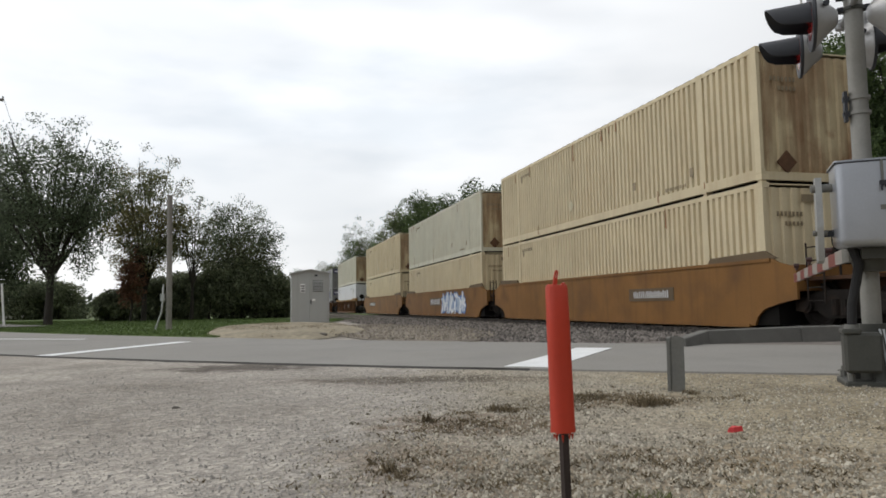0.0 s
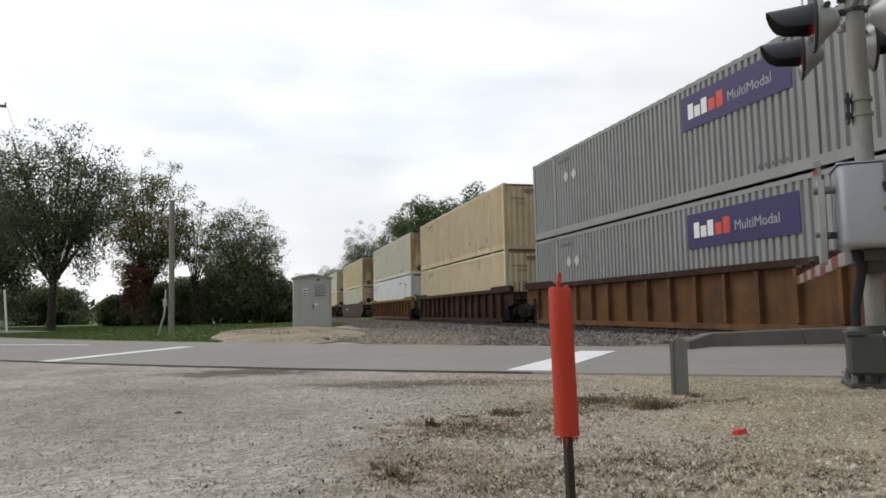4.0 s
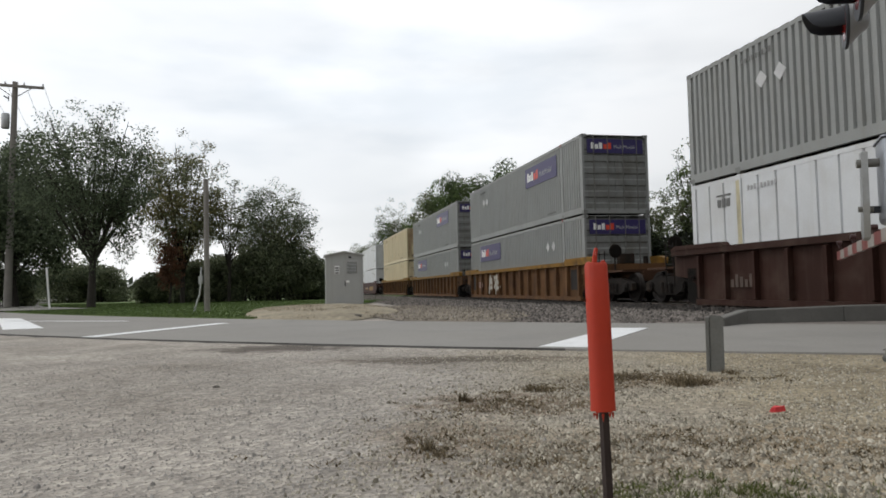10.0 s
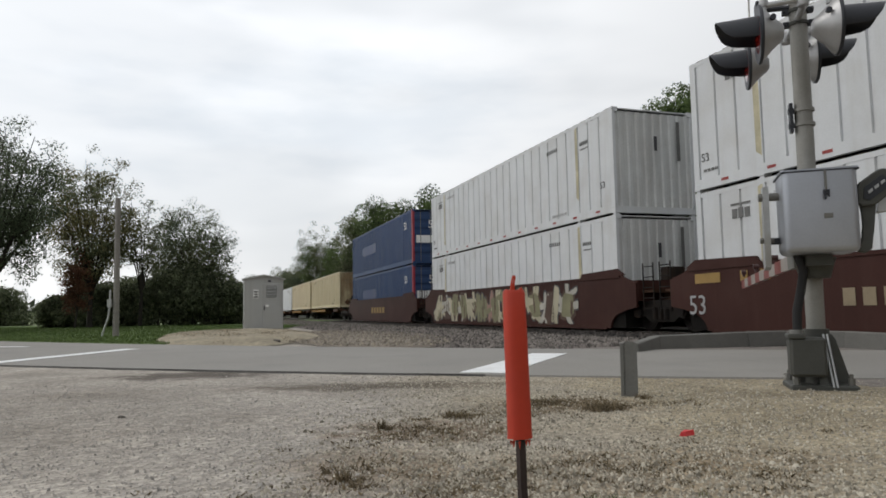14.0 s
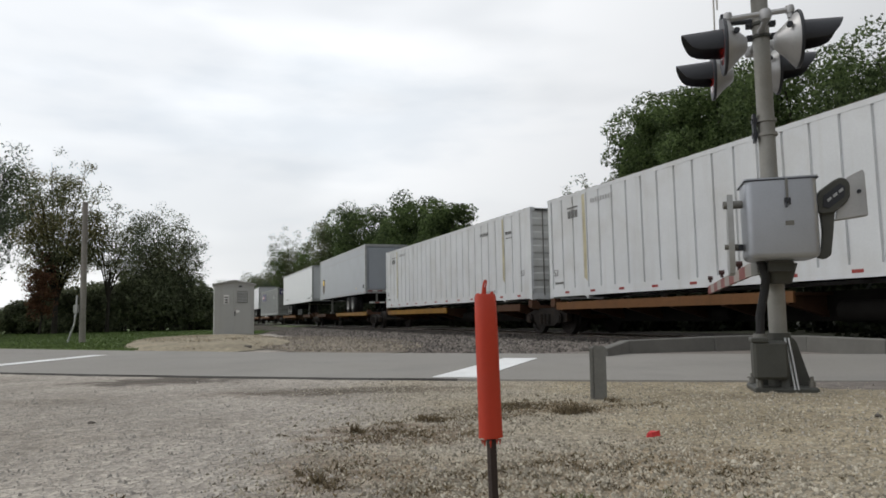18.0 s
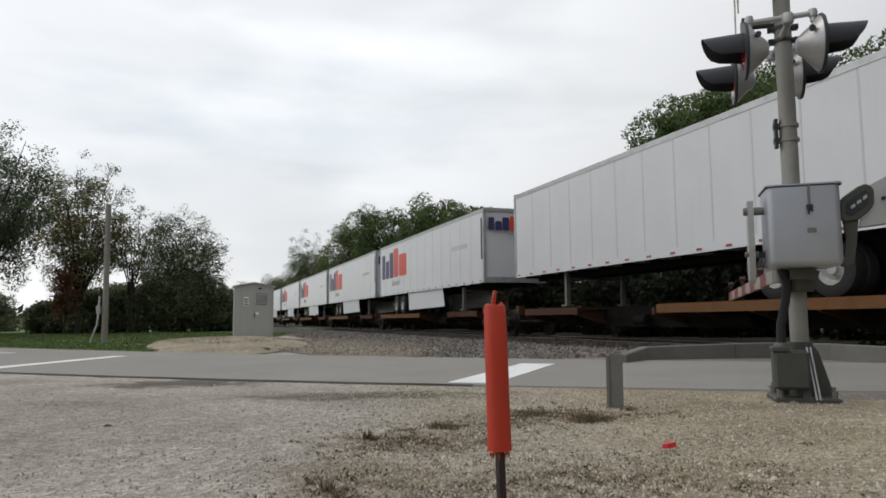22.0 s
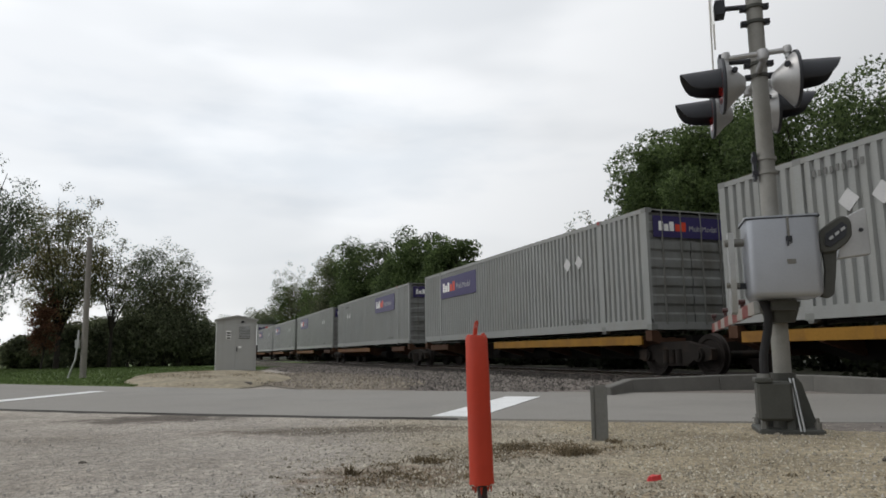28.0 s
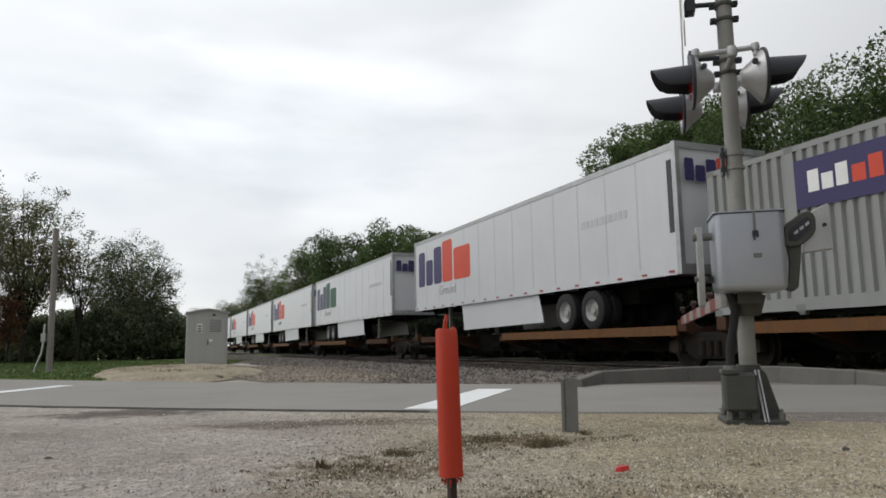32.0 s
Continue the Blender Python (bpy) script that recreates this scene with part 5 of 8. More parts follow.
def grey_box(banner, label, marks=True):
    ob = container("container", GREY, GREY_END)
    add_front(ob, GREY_END, 2.9, L53, True)
    code_marks(ob, MARK_GREY2, L53, 2.9, False)
    a, b = (-5.6, -1.85) if banner == "fwd" else (2.25, 6.0)
    purple_banner(ob, a, b, 1.75, 2.6, HALF + 0.006)
    purple_banner(ob, -1.1, 1.1, 2.2, 2.72, -L53 - 0.004, "x")
    bm = bmesh.new()
    box(bm, -6.1, -5.99, HALF - 0.03, HALF + 0.01, 2.82, 2.91)
    part("red_tag", bm, MARK_RED, ob, "small red paint mark")
    if marks:
        dx = {"fwd": 4.5, "rear": -5.0}[banner]
        for k in (0, 0.62):
            diamond("placard", ob, MARK_DULL, dx + k, 1.95, 0.2, HALF + 0.003, "white diamond placard")
    return tagged(ob, label, "container", "train containers")


def blue_box(label, red_end=False):
    paint = BLUE_PALE if red_end else BLUE
    ob = container("container", paint, paint)
    add_front(ob, paint, 2.9, L53, True)
    if red_end:
        text_on("number_mark", ob, "53", 0.62, pose(-L53 - 0.008, 0.45, 1.9, 90, 0, -90), MARK_WHITE, "white number")
        text_on("number_mark", ob, "53", 0.55, pose(-6.35, HALF + 0.004, 1.95) @ FACE, MARK_WHITE, "white number")
        panel("label_plate", ob, MARK_WHITE, 0.1, 1.1, 1.1, 1.5, -L53 - 0.004, "white plate", "x")
        panel("label_bar", ob, BLUE, 0.5, 4.5, 1.3, 1.9, HALF + 0.003, "faded dark lettering block")
        for sy in (-1, 1):
            bm = bmesh.new()
            box(bm, -L53 - 0.006, -L53 + 0.2, sy * HALF - 0.1, sy * HALF + 0.008, 0.02, 2.88)
            part("red_end_stripe", bm, ORANGE_DULL, ob, "red corner stripe")
    else:
        bars_mark("logo_lettering", ob, MARK_DULL, -0.6, 0.75, 1.85, 2.3, 5, HALF + 0.006, 0.6, (1.0, 0.9, 1.0), "white logo blocks")
        panel("logo_stripe", ob, ORANGE_DULL2, 0.15, 0.85, 1.55, 1.75, HALF + 0.006, "orange-red logo stripe")
        bars_mark("logo_lettering", ob, MARK_DULL, -0.85, 0.05, 1.55, 1.68, 7, HALF + 0.006, 0.35, None, "small white lettering bars")
        for k in (0, 0.62):
            diamond("placard", ob, MARK_WHITE, 4.5 + k, 1.9, 0.2, HALF + 0.003, "white diamond placard")
        bm = bmesh.new()
        for yy in (-0.35, 0.35):
            prism(bm, [(yy - 0.25, 1.95), (yy, 1.7), (yy + 0.25, 1.95), (yy, 2.2)], "x", -L53 - 0.012, -L53 - 0.002)
        part("placard", bm, MARK_WHITE, ob, "white diamond placards")
        bars_mark("logo_lettering", ob, MARK_WHITE, -0.4, 0.4, 2.35, 2.65, 3, -L53 - 0.006, 0.2, None, "white logo blocks", "x")
        code_marks(ob, MARK_WHITE, L53, 2.9, False)
    return tagged(ob, label, "container", "train containers")


MARK_GREY2 = material("dull_grey_marking", (0.13, 0.13, 0.125), 0.55, 0, 0.15, 1.5, 0.05, 30, 0.0)
STAIN_PALE = material("yellowish_dirt", (0.44, 0.40, 0.27), 0.6, 0, 0.3, 2.5, 0.1, 30, 0.05, 60)
WHITE_END = WHITE_RUSTY
MARK_DULL = material("dull_white_marking", (0.5, 0.5, 0.5), 0.55, 0, 0.15, 1.5, 0.05, 30, 0.0)
ORANGE_DULL2 = material("dull_orange_paint", (0.42, 0.10, 0.03), 0.55, 0, 0.1, 1.5, 0.05, 30, 0.0)
ORANGE_DULL = material("dull_red_paint", (0.30, 0.035, 0.05), 0.55, 0, 0.15, 2.0, 0.05, 30, 0.05, 50, (0.1, 0.03, 0.03), 0.4, 1.5, 0.3)


def green_mark_box(label):
    ob = container("container", WHITE, WHITE)
    add_front(ob, WHITE, 2.9, L53, True)
    x0, z0, h = -1.3, 1.5, 1.0
    for a, b, top in ((0.0, 0.62, 1.0), (0.78, 1.4, 1.0), (1.56, 2.15, 1.0)):
        bm = bmesh.new()
        prism(bm, [(x0 + a * h + 0.25, z0 + top * h), (x0 + b * h + 0.1, z0 + top * h), (x0 + b * h - 0.15, z0), (x0 + a * h - 0.05, z0)], "y", HALF - 0.002, HALF + 0.008)
        part("logo_block", bm, GREEN_MARK, ob, "dark green logo block")
    panel("logo_stripe", ob, YELLOW_MARK, x0 - 0.3, x0 + 2.7, 1.30, 1.42, HALF + 0.004, "yellow stripe")
    code_marks(ob, MARK_GREY, L53, 2.9, False)
    return tagged(ob, label, "container", "train containers")


# ---- the consist: (kind, place of the leading end along the train, ...) ----
BOXES = {}


def load_box(key):
    """Each livery is built once, then copied."""
    makers = {
        "cream": lambda: cream_box(CREAM, None, 1, "cream corrugated steel container with faint stains, on the freight train"),
        "cream_rust": lambda: cream_box(CREAM, CREAM_RUSTY, 2, "cream corrugated container with a rust-streaked end wall"),
        "cream_mild": lambda: cream_box(CREAM, CREAM_MILD, 6, "cream corrugated container with light rust stains on its end"),
        "pale": lambda: cream_box(CREAM_PALE, CREAM_RUSTY, 3, "pale greenish-cream corrugated container, lightly stained"),
        "pale_mild": lambda: cream_box(CREAM_PALE, CREAM_MILD, 7, "pale cream corrugated container with light stains on its end"),
        "tan": lambda: cream_box(TAN, None, 4, "weathered tan corrugated steel container"),
        "tan_rust": lambda: cream_box(TAN, TAN_RUSTY, 5, "tan corrugated container with a heavily rusted end wall"),
        "white": lambda: white_box("white panelled container with grey codes, on the freight train"),
        "white_fine": lambda: white_box("white container with narrow vertical ribs", "fine"),
        "grey_fwd": lambda: grey_box("fwd", "light grey container with purple logo panel near its leading end"),
        "grey_rear": lambda: grey_box("rear", "light grey container with purple logo panel near its trailing end"),
        "blue": lambda: blue_box("dark blue corrugated container with white and orange logo blocks"),
        "blue_red": lambda: blue_box("blue corrugated container with dull red ends", True),
        "green": lambda: green_mark_box("white corrugated container with dark green logo blocks"),
    }
    if key not in BOXES:
        BOXES[key] = makers[key]()
        return BOXES[key]
    return copy_thing(BOXES[key], Matrix())


def truck_trailer(key):
    if key in BOXES:
        return copy_thing(BOXES[key], Matrix())
    if key == "shield":
        ob = trailer(GREY_TRAILER, 13.7, True, False, 30)
        bm = bmesh.new()
        prism(bm, [(5.1, 1.7), (5.45, 1.4), (5.8, 1.7), (5.85, 2.45), (5.45, 2.6), (5.05, 2.45)], "y", 1.288, 1.298)
        part("shield_badge", bm, BADGE_BROWN, ob, "dark brown shield badge")
        bm = bmesh.new()
        prism(bm, [(5.2, 2.1), (5.7, 2.1), (5.75, 2.42), (5.45, 2.5), (5.15, 2.42)], "y", 1.296, 1.304)
        part("badge_field", bm, YELLOW_MARK, ob, "yellow badge field")
        panel("roof_stripe", ob, MARK_GREY, -6.7, 6.7, 3.4, 3.44, 1.292, "thin dark stripe")
        bm = bmesh.new()
        box(bm, -6.9, -6.86, -1.1, 1.1, 1.33, 3.72)
        door = part("roll_door", bm, GREY_TRAILER, ob, "plain grey roll-up rear door")
        panel("door_handle", door, MARK_DARK, -0.2, 0.1, 1.42, 1.48, -6.905, "dark door handle", "x", 0.006)
        for k in range(8):
            panel("rear_reflector", ob, MARK_RED if k % 2 else MARK_WHITE, -1.2 + 0.3 * k, -0.92 + 0.3 * k, 1.2, 1.25, -6.925, "", "x")
        bm = bmesh.new()
        box(bm, -6.85, -6.75, -1.05, 1.05, 0.5, 0.62)
        bumper = part("rear_bumper", bm, GALV_DULL, ob, "grey steel rear bumper")
        for yy in (-0.6, 0.6):
            bm = bmesh.new()
            box(bm, -6.84, -6.76, yy - 0.05, yy + 0.05, 0.62, 1.1)
            part("bumper_strut", bm, GALV_DULL, bumper)
        for k in range(7):
            panel("bumper_reflector", bumper, MARK_RED if k % 2 else MARK_WHITE, -1.05 + 0.3 * k, -0.77 + 0.3 * k, 0.535, 0.585, -6.855, "", "x")
        bars_mark("small_lettering", ob, MARK_DARK, -6.5, -6.2, 1.4, 1.62, 3, 1.294, 0.4, None, "small dark bars")
        panel("yellow_label", ob, YELLOW_MARK, -4.6, -4.5, 1.42, 1.52, 1.292, "small yellow label")
        tagged(ob, "plain grey box trailer with a small brown shield badge", "trailer", "train trailers")
    elif key == "plain":
        ob = trailer(WHITE_SMOOTH, 16.1, False, False)
        bars_mark("small_lettering", ob, MARK_GREY, 4.6, 6.4, 1.5, 1.6, 12, 1.292, 0.4, None, "small grey lettering bars")
        text_on("number_mark", ob, "53", 0.3, pose(-7.45, 1.294, 1.42) @ FACE, MARK_DARK, "dark number")
        bars_mark("small_lettering", ob, MARK_DARK, -7.2, -5.6, 1.33, 1.4, 10, 1.294, 0.5, None, "small dark lettering bars")
        tagged(ob, "plain white box trailer carried on the train", "trailer", "train trailers")
    elif key == "plate":
        ob = trailer(WHITE_SMOOTH, 16.1, True, False, 1.22)
        tagged(ob, "white sheet-and-post box trailer carried on the train", "trailer", "train trailers")
    else:
        front = key == "logo_front"
        ob = trailer(WHITE_SMOOTH, 16.1, front, True, 1.22)
        big_logo(ob, 7.65, 1.4, 2.05, 1.294, "y", key == "logo_green")
        big_logo(ob, 1.15, 0.5, 3.1, -8.13, "x", False, True)
        bars_mark("code_lettering", ob, MARK_DARK, -7.9, -7.75, 2.0, 3.6, 1, 1.294, 0.3, None, "upright code bar")
        bars_mark("small_lettering", ob, MARK_LIGHT, -6.3, -4.4, 2.6, 2.78, 10, 1.294, 0.4, None, "faded lettering bars")
        tagged(ob, "white box trailer with large purple and %s logo blocks" % ("green" if key == "logo_green" else "orange-red"), "trailer", "train trailers")
    BOXES[key] = ob
    return ob


BADGE_BROWN = material("badge_brown", (0.07, 0.04, 0.015), 0.5, 0, 0.1, 3.0, 0.05, 30, 0.0)
CARS = {}


def well_for(style, paint, chord, front, rear, label):
    key = (style, paint.name, chord.name, front, rear)
    if key in CARS:
        ob = copy_thing(CARS[key], Matrix())
    else:
        ob = CARS[key] = well_car(paint, chord, style, front, rear)
    return tagged(ob, label, "rail car", "well cars")


def ride(ob, q, z=0.0):
    """ob rides on the train: its middle passes the crossing's mark when the train has gone q metres."""
    MOVING.append((ob, q, z))


J, C = "joint", "coupler"
ORANGE, BROWN = "yellow-brown", "red-brown"
STACKS = [
    # leading end, style, paint, chord, front, rear, lower box, upper box, label
    (12.5, "smooth", WELL_ORANGE, WELL_ORANGE, C, J, "cream", "cream_rust", "smooth-sided yellow-brown well car carrying two containers"),
    (31.6, "smooth", WELL_ORANGE, WELL_ORANGE, J, J, "cream", "pale", "yellow-brown well car with blue and white spray-painted shapes"),
    (51.0, "smooth", WELL_ORANGE, WELL_ORANGE, J, C, "cream", "tan_rust", "smooth-sided yellow-brown well car, grimy at its end"),
    (74.6, "ribbed", WELL_RUST, CHORD_YELLOW, C, C, "white", "pale", "rusty orange ribbed well car with a yellow top chord"),
    (98.0, "ribbed", WELL_RUST, WELL_BROWN, C, J, "grey_fwd", "grey_fwd", "rusty brown ribbed well car"),
    (117.6, "ribbed", WELL_BROWN, WELL_BROWN, J, J, "cream", "tan", "dark red-brown ribbed well car"),
    (137.0, "ribbed", WELL_RUST, CHORD_YELLOW, J, C, "white", "pale", "rusty orange ribbed well car with a yellow top chord"),
    (160.3, "smooth", WELL_BROWN, WELL_BROWN, C, C, "pale_mild", "tan_rust", "dark red-brown smooth-sided well car"),
    (183.9, "ribbed", WELL_BROWN, WELL_BROWN, C, J, "cream_mild", "pale_mild", "dark red-brown ribbed well car"),
    (203.4, "ribbed", WELL_BROWN, WELL_BROWN, J, J, "green", "blue", "dark red-brown ribbed well car"),
    (222.7, "ribbed", WELL_BROWN, WELL_BROWN, J, C, "white", "grey_fwd", "dark red-brown ribbed well car"),
    (245.8, "ribbed", WELL_RUST, CHORD_YELLOW, C, J, "grey_rear", "grey_fwd", "rusty orange ribbed well car with a yellow top chord"),
    (265.3, "ribbed", WELL_RUST, CHORD_YELLOW, J, J, "grey_rear", "grey_fwd", "rusty orange ribbed well car with a yellow top chord"),
    (284.8, "ribbed", WELL_RUST, CHORD_YELLOW, J, C, "cream", "cream_rust", "rusty orange ribbed well car with a yellow top chord"),
    (308.3, "smooth", WELL_MAROON, WELL_MAROON, C, J, "white", "white", "maroon smooth-sided well car with faded yellow lettering"),
    (327.7, "smooth", WELL_MAROON, WELL_MAROON, J, J, "white", "white", "maroon well car covered in pale spray-painted shapes"),
    (347.2, "smooth", WELL_MAROON, WELL_MAROON, J, C, "blue_red", "blue_red", "maroon smooth-sided well car"),
]
SPINES = [
    # leading end, load, deck edge paint
    (368.9, "cream_rust", DECK_YELLOW), (386.2, "cream_rust", DECK_YELLOW), (403.3, "white_fine", DECK_RUST), (420.6, "white_fine", DECK_YELLOW),
    (441.1, "shield", DECK_YELLOW), (458.1, "plain", DECK_RUST), (478.5, "grey_rear", DECK_RUST), (496.7, "plate", DECK_RUST),
    (515.6, "logo", DECK_RUST), (532.9, "logo", DECK_RUST), (550.0, "logo", DECK_RUST), (567.0, "logo", DECK_RUST), (584.6, "logo", DECK_RUST),
    (603.7, "grey_fwd", DECK_YELLOW), (620.9, "grey_fwd", DECK_YELLOW), (639.5, "grey_rear", DECK_YELLOW), (658.0, "grey_fwd", DECK_RUST),
    (676.0, "grey_rear", DECK_RUST), (693.5, "grey_rear", DECK_RUST), (710.5, "grey_rear", DECK_RUST),
    (727.5, "logo_front", DECK_RUST), (746.6, "logo_green", DECK_RUST), (764.0, "logo", DECK_RUST), (781.2, "logo", DECK_RUST), (798.5, "logo", DECK_RUST), (815.8, "logo", DECK_RUST),
]
BOX_KEYS = ("cream", "cream_rust", "white", "white_fine", "grey_fwd", "grey_rear")
REVERSED = (639.5,)  # the long deck leads
STACK_CARS = []


def build_train():
    for lead, style, paint, chord, front, rear, low, high, label in STACKS:
        q = lead + L53
        car = well_for(style, paint, chord, front, rear, label)
        STACK_CARS.append(car)
        ride(car, q)
        ride(load_box(low), q, 0.25)
        ride(load_box(high), q, 3.2)
    for i, (lead, load, edge) in enumerate(SPINES):
        short = load == "shield"
        q = lead + (6.85 if short else L53)
        kind = ("container_front" if lead in REVERSED else "container") if load in BOX_KEYS else ("trailer_front" if load in ("logo_front", "shield", "plate") else "trailer")
        key = ("spine", kind, edge.name)
        if key in CARS:
            car = copy_thing(CARS[key], Matrix())
        else:
            car = CARS[key] = spine_car(edge, kind)
        tagged(car, "skeleton flat car with %s deck edges" % ("weathered yellow" if edge is DECK_YELLOW else "rusty"), "rail car", "spine cars")
        ride(car, lead + L53 if not short else lead + 7.6)
        if load in BOX_KEYS:
            ride(load_box(load), q, 1.12)
        else:
            ride(truck_trailer(load), q, 0.965)


def spray_shapes(car, x0, x1, z0, z1, count, fills, line, seed, label):
    """Spray-painted lettering as overlapping rounded blobs with dark outlines."""
    rng = random.Random(seed)
    for i in range(count):
        w = (x1 - x0) / count * rng.uniform(0.75, 1.2)
        cx = x1 - (x1 - x0) * (i + 0.5) / count
        cz = (z0 + z1) / 2 + rng.uniform(-0.1, 0.1) * (z1 - z0)
        h = (z1 - z0) * rng.uniform(0.75, 1.0)
        lean = rng.uniform(-0.25, 0.25)
        ring = []
        for k in range(14):
            a = 6.283185 * k / 14
            u = math.copysign(abs(math.cos(a)) ** 0.6, math.cos(a)) * (1 + rng.uniform(-0.22, 0.18))
            v = math.copysign(abs(math.sin(a)) ** 0.6, math.sin(a)) * (1 + rng.uniform(-0.15, 0.1))
            ring.append((u * w / 2 + lean * v * w / 2, v * h / 2))
        y = SIDE_Y + 0.001 * (i % 4)
        for scale, mat, dy in ((1.0, line, 0.0), (0.78, fills[i % len(fills)], 0.004)):
            bm = bmesh.new()
            prism(bm, [(min(max(cx + u * scale, x0), x1), min(max(cz + v * scale, z0), z1)) for u, v in ring], "y", y + dy, y + dy + 0.002)
            part("spray_paint_shape", bm, mat, car, label)
        for k in range(2):
            bm = bmesh.new()
            xx = cx + rng.uniform(-0.25, 0.25) * w
            zz = cz + rng.uniform(-0.2, 0.2) * h
            prism(bm, [(xx - 0.03, zz - 0.2 * h), (xx + 0.04, zz - 0.22 * h), (xx + 0.02 + lean * 0.2, zz + 0.2 * h), (xx - 0.05 + lean * 0.2, zz + 0.18 * h)], "y", y + 0.007, y + 0.009)
            part("spray_paint_stroke", bm, line, car)


def spray_letters(car, x0, x1, z0, z1, count, fills, line, seed, label):
    """Crowded spray-painted lettering that cannot be read: abstract letters of broad crossing strokes, a dark rim round each."""
    rng = random.Random(seed)
    cell = (x1 - x0) / count
    for i in range(count):
        cx = x1 - cell * (i + 0.5)
        lean = rng.uniform(-0.22, 0.22)
        strokes = []
        for k in range(rng.choice((3, 4, 4, 5))):
            a = rng.choice((0.0, 0.0, 1.2, -1.2, 1.57, 0.4, -0.5)) + rng.uniform(-0.2, 0.2)
            strokes.append((rng.uniform(-0.26, 0.26) * cell, rng.uniform(0.25, 0.75), a, rng.uniform(0.34, 0.55) * (z1 - z0), rng.uniform(0.07, 0.12)))
        fill = fills[i % len(fills)]
        for grow, mat, dy, name in ((0.055, line, 0.001 * (i % 3), "spray_paint_rim"), (0.0, fill, 0.004 + 0.001 * (i % 3), "spray_paint_letter")):
            bm = bmesh.new()
            for j, (ox, oz, a, half, w) in enumerate(strokes):
                mx, mz = cx + ox, z0 + oz * (z1 - z0)
                ux, uz = math.sin(a) + lean, math.cos(a)
                vx, vz = uz, -ux
                ring = []
                for p, q in ((-1, -0.7), (-0.85, -1), (0.8, -1.1), (1, -0.6), (1.05, 0.6), (0.85, 1), (-0.8, 0.9), (-1.05, 0.5)):
                    h2, w2 = half + grow, w + grow
                    ring.append((min(max(mx + ux * p * h2 + vx * q * w2, x0 - 0.3), x1 + 0.3), min(max(mz + uz * p * h2 + vz * q * w2, z0), z1)))
                prism(bm, ring, "y", SIDE_Y + dy + 0.0002 * j, SIDE_Y + dy + 0.002 + 0.0002 * j)
            tagged(part(name, bm, mat, car, label if grow == 0 else ""), kind="stuff")


SIDE_Y = HALF + 0.1
SPRAY_WHITE = material("white_spray_paint", (0.66, 0.68, 0.70), 0.6, 0, 0.12, 2.0, 0.05, 30, 0.0)
SPRAY_SKY = material("pale_blue_spray_paint", (0.36, 0.44, 0.55), 0.6, 0, 0.15, 2.0, 0.05, 30, 0.0)
SPRAY_BLUE = material("blue_spray_paint", (0.09, 0.18, 0.40), 0.6, 0, 0.12, 2.0, 0.05, 30, 0.0)
SPRAY_BEIGE = material("beige_spray_paint", (0.42, 0.38, 0.27), 0.65, 0, 0.2, 2.0, 0.06, 30, 0.0)
SPRAY_OLIVE = material("olive_spray_paint", (0.20, 0.19, 0.11), 0.65, 0, 0.2, 2.0, 0.06, 30, 0.0)
SPRAY_PINK = material("dull_pink_spray_paint", (0.28, 0.17, 0.14), 0.65, 0, 0.2, 2.0, 0.06, 30, 0.0)
LETTER_YELLOW = material("faded_yellow_lettering", (0.30, 0.19, 0.06), 0.65, 0, 0.2, 2.0, 0.06, 30, 0.0)


def plate_with_bars(car, x0, x1, z0, z1, count):
    plate = panel("number_panel", car, PATCH_BROWN, x0, x1, z0, z1, SIDE_Y, "dark number panel")
    bars_mark("number_lettering", plate, MARK_DULL, x0 + 0.25, x1 - 0.25, z0 + 0.08, z1 - 0.07, count * 2, SIDE_Y + 0.006, 0.9, (1.0, 0.9, 1.0, 0.8), "white bars in place of a number")


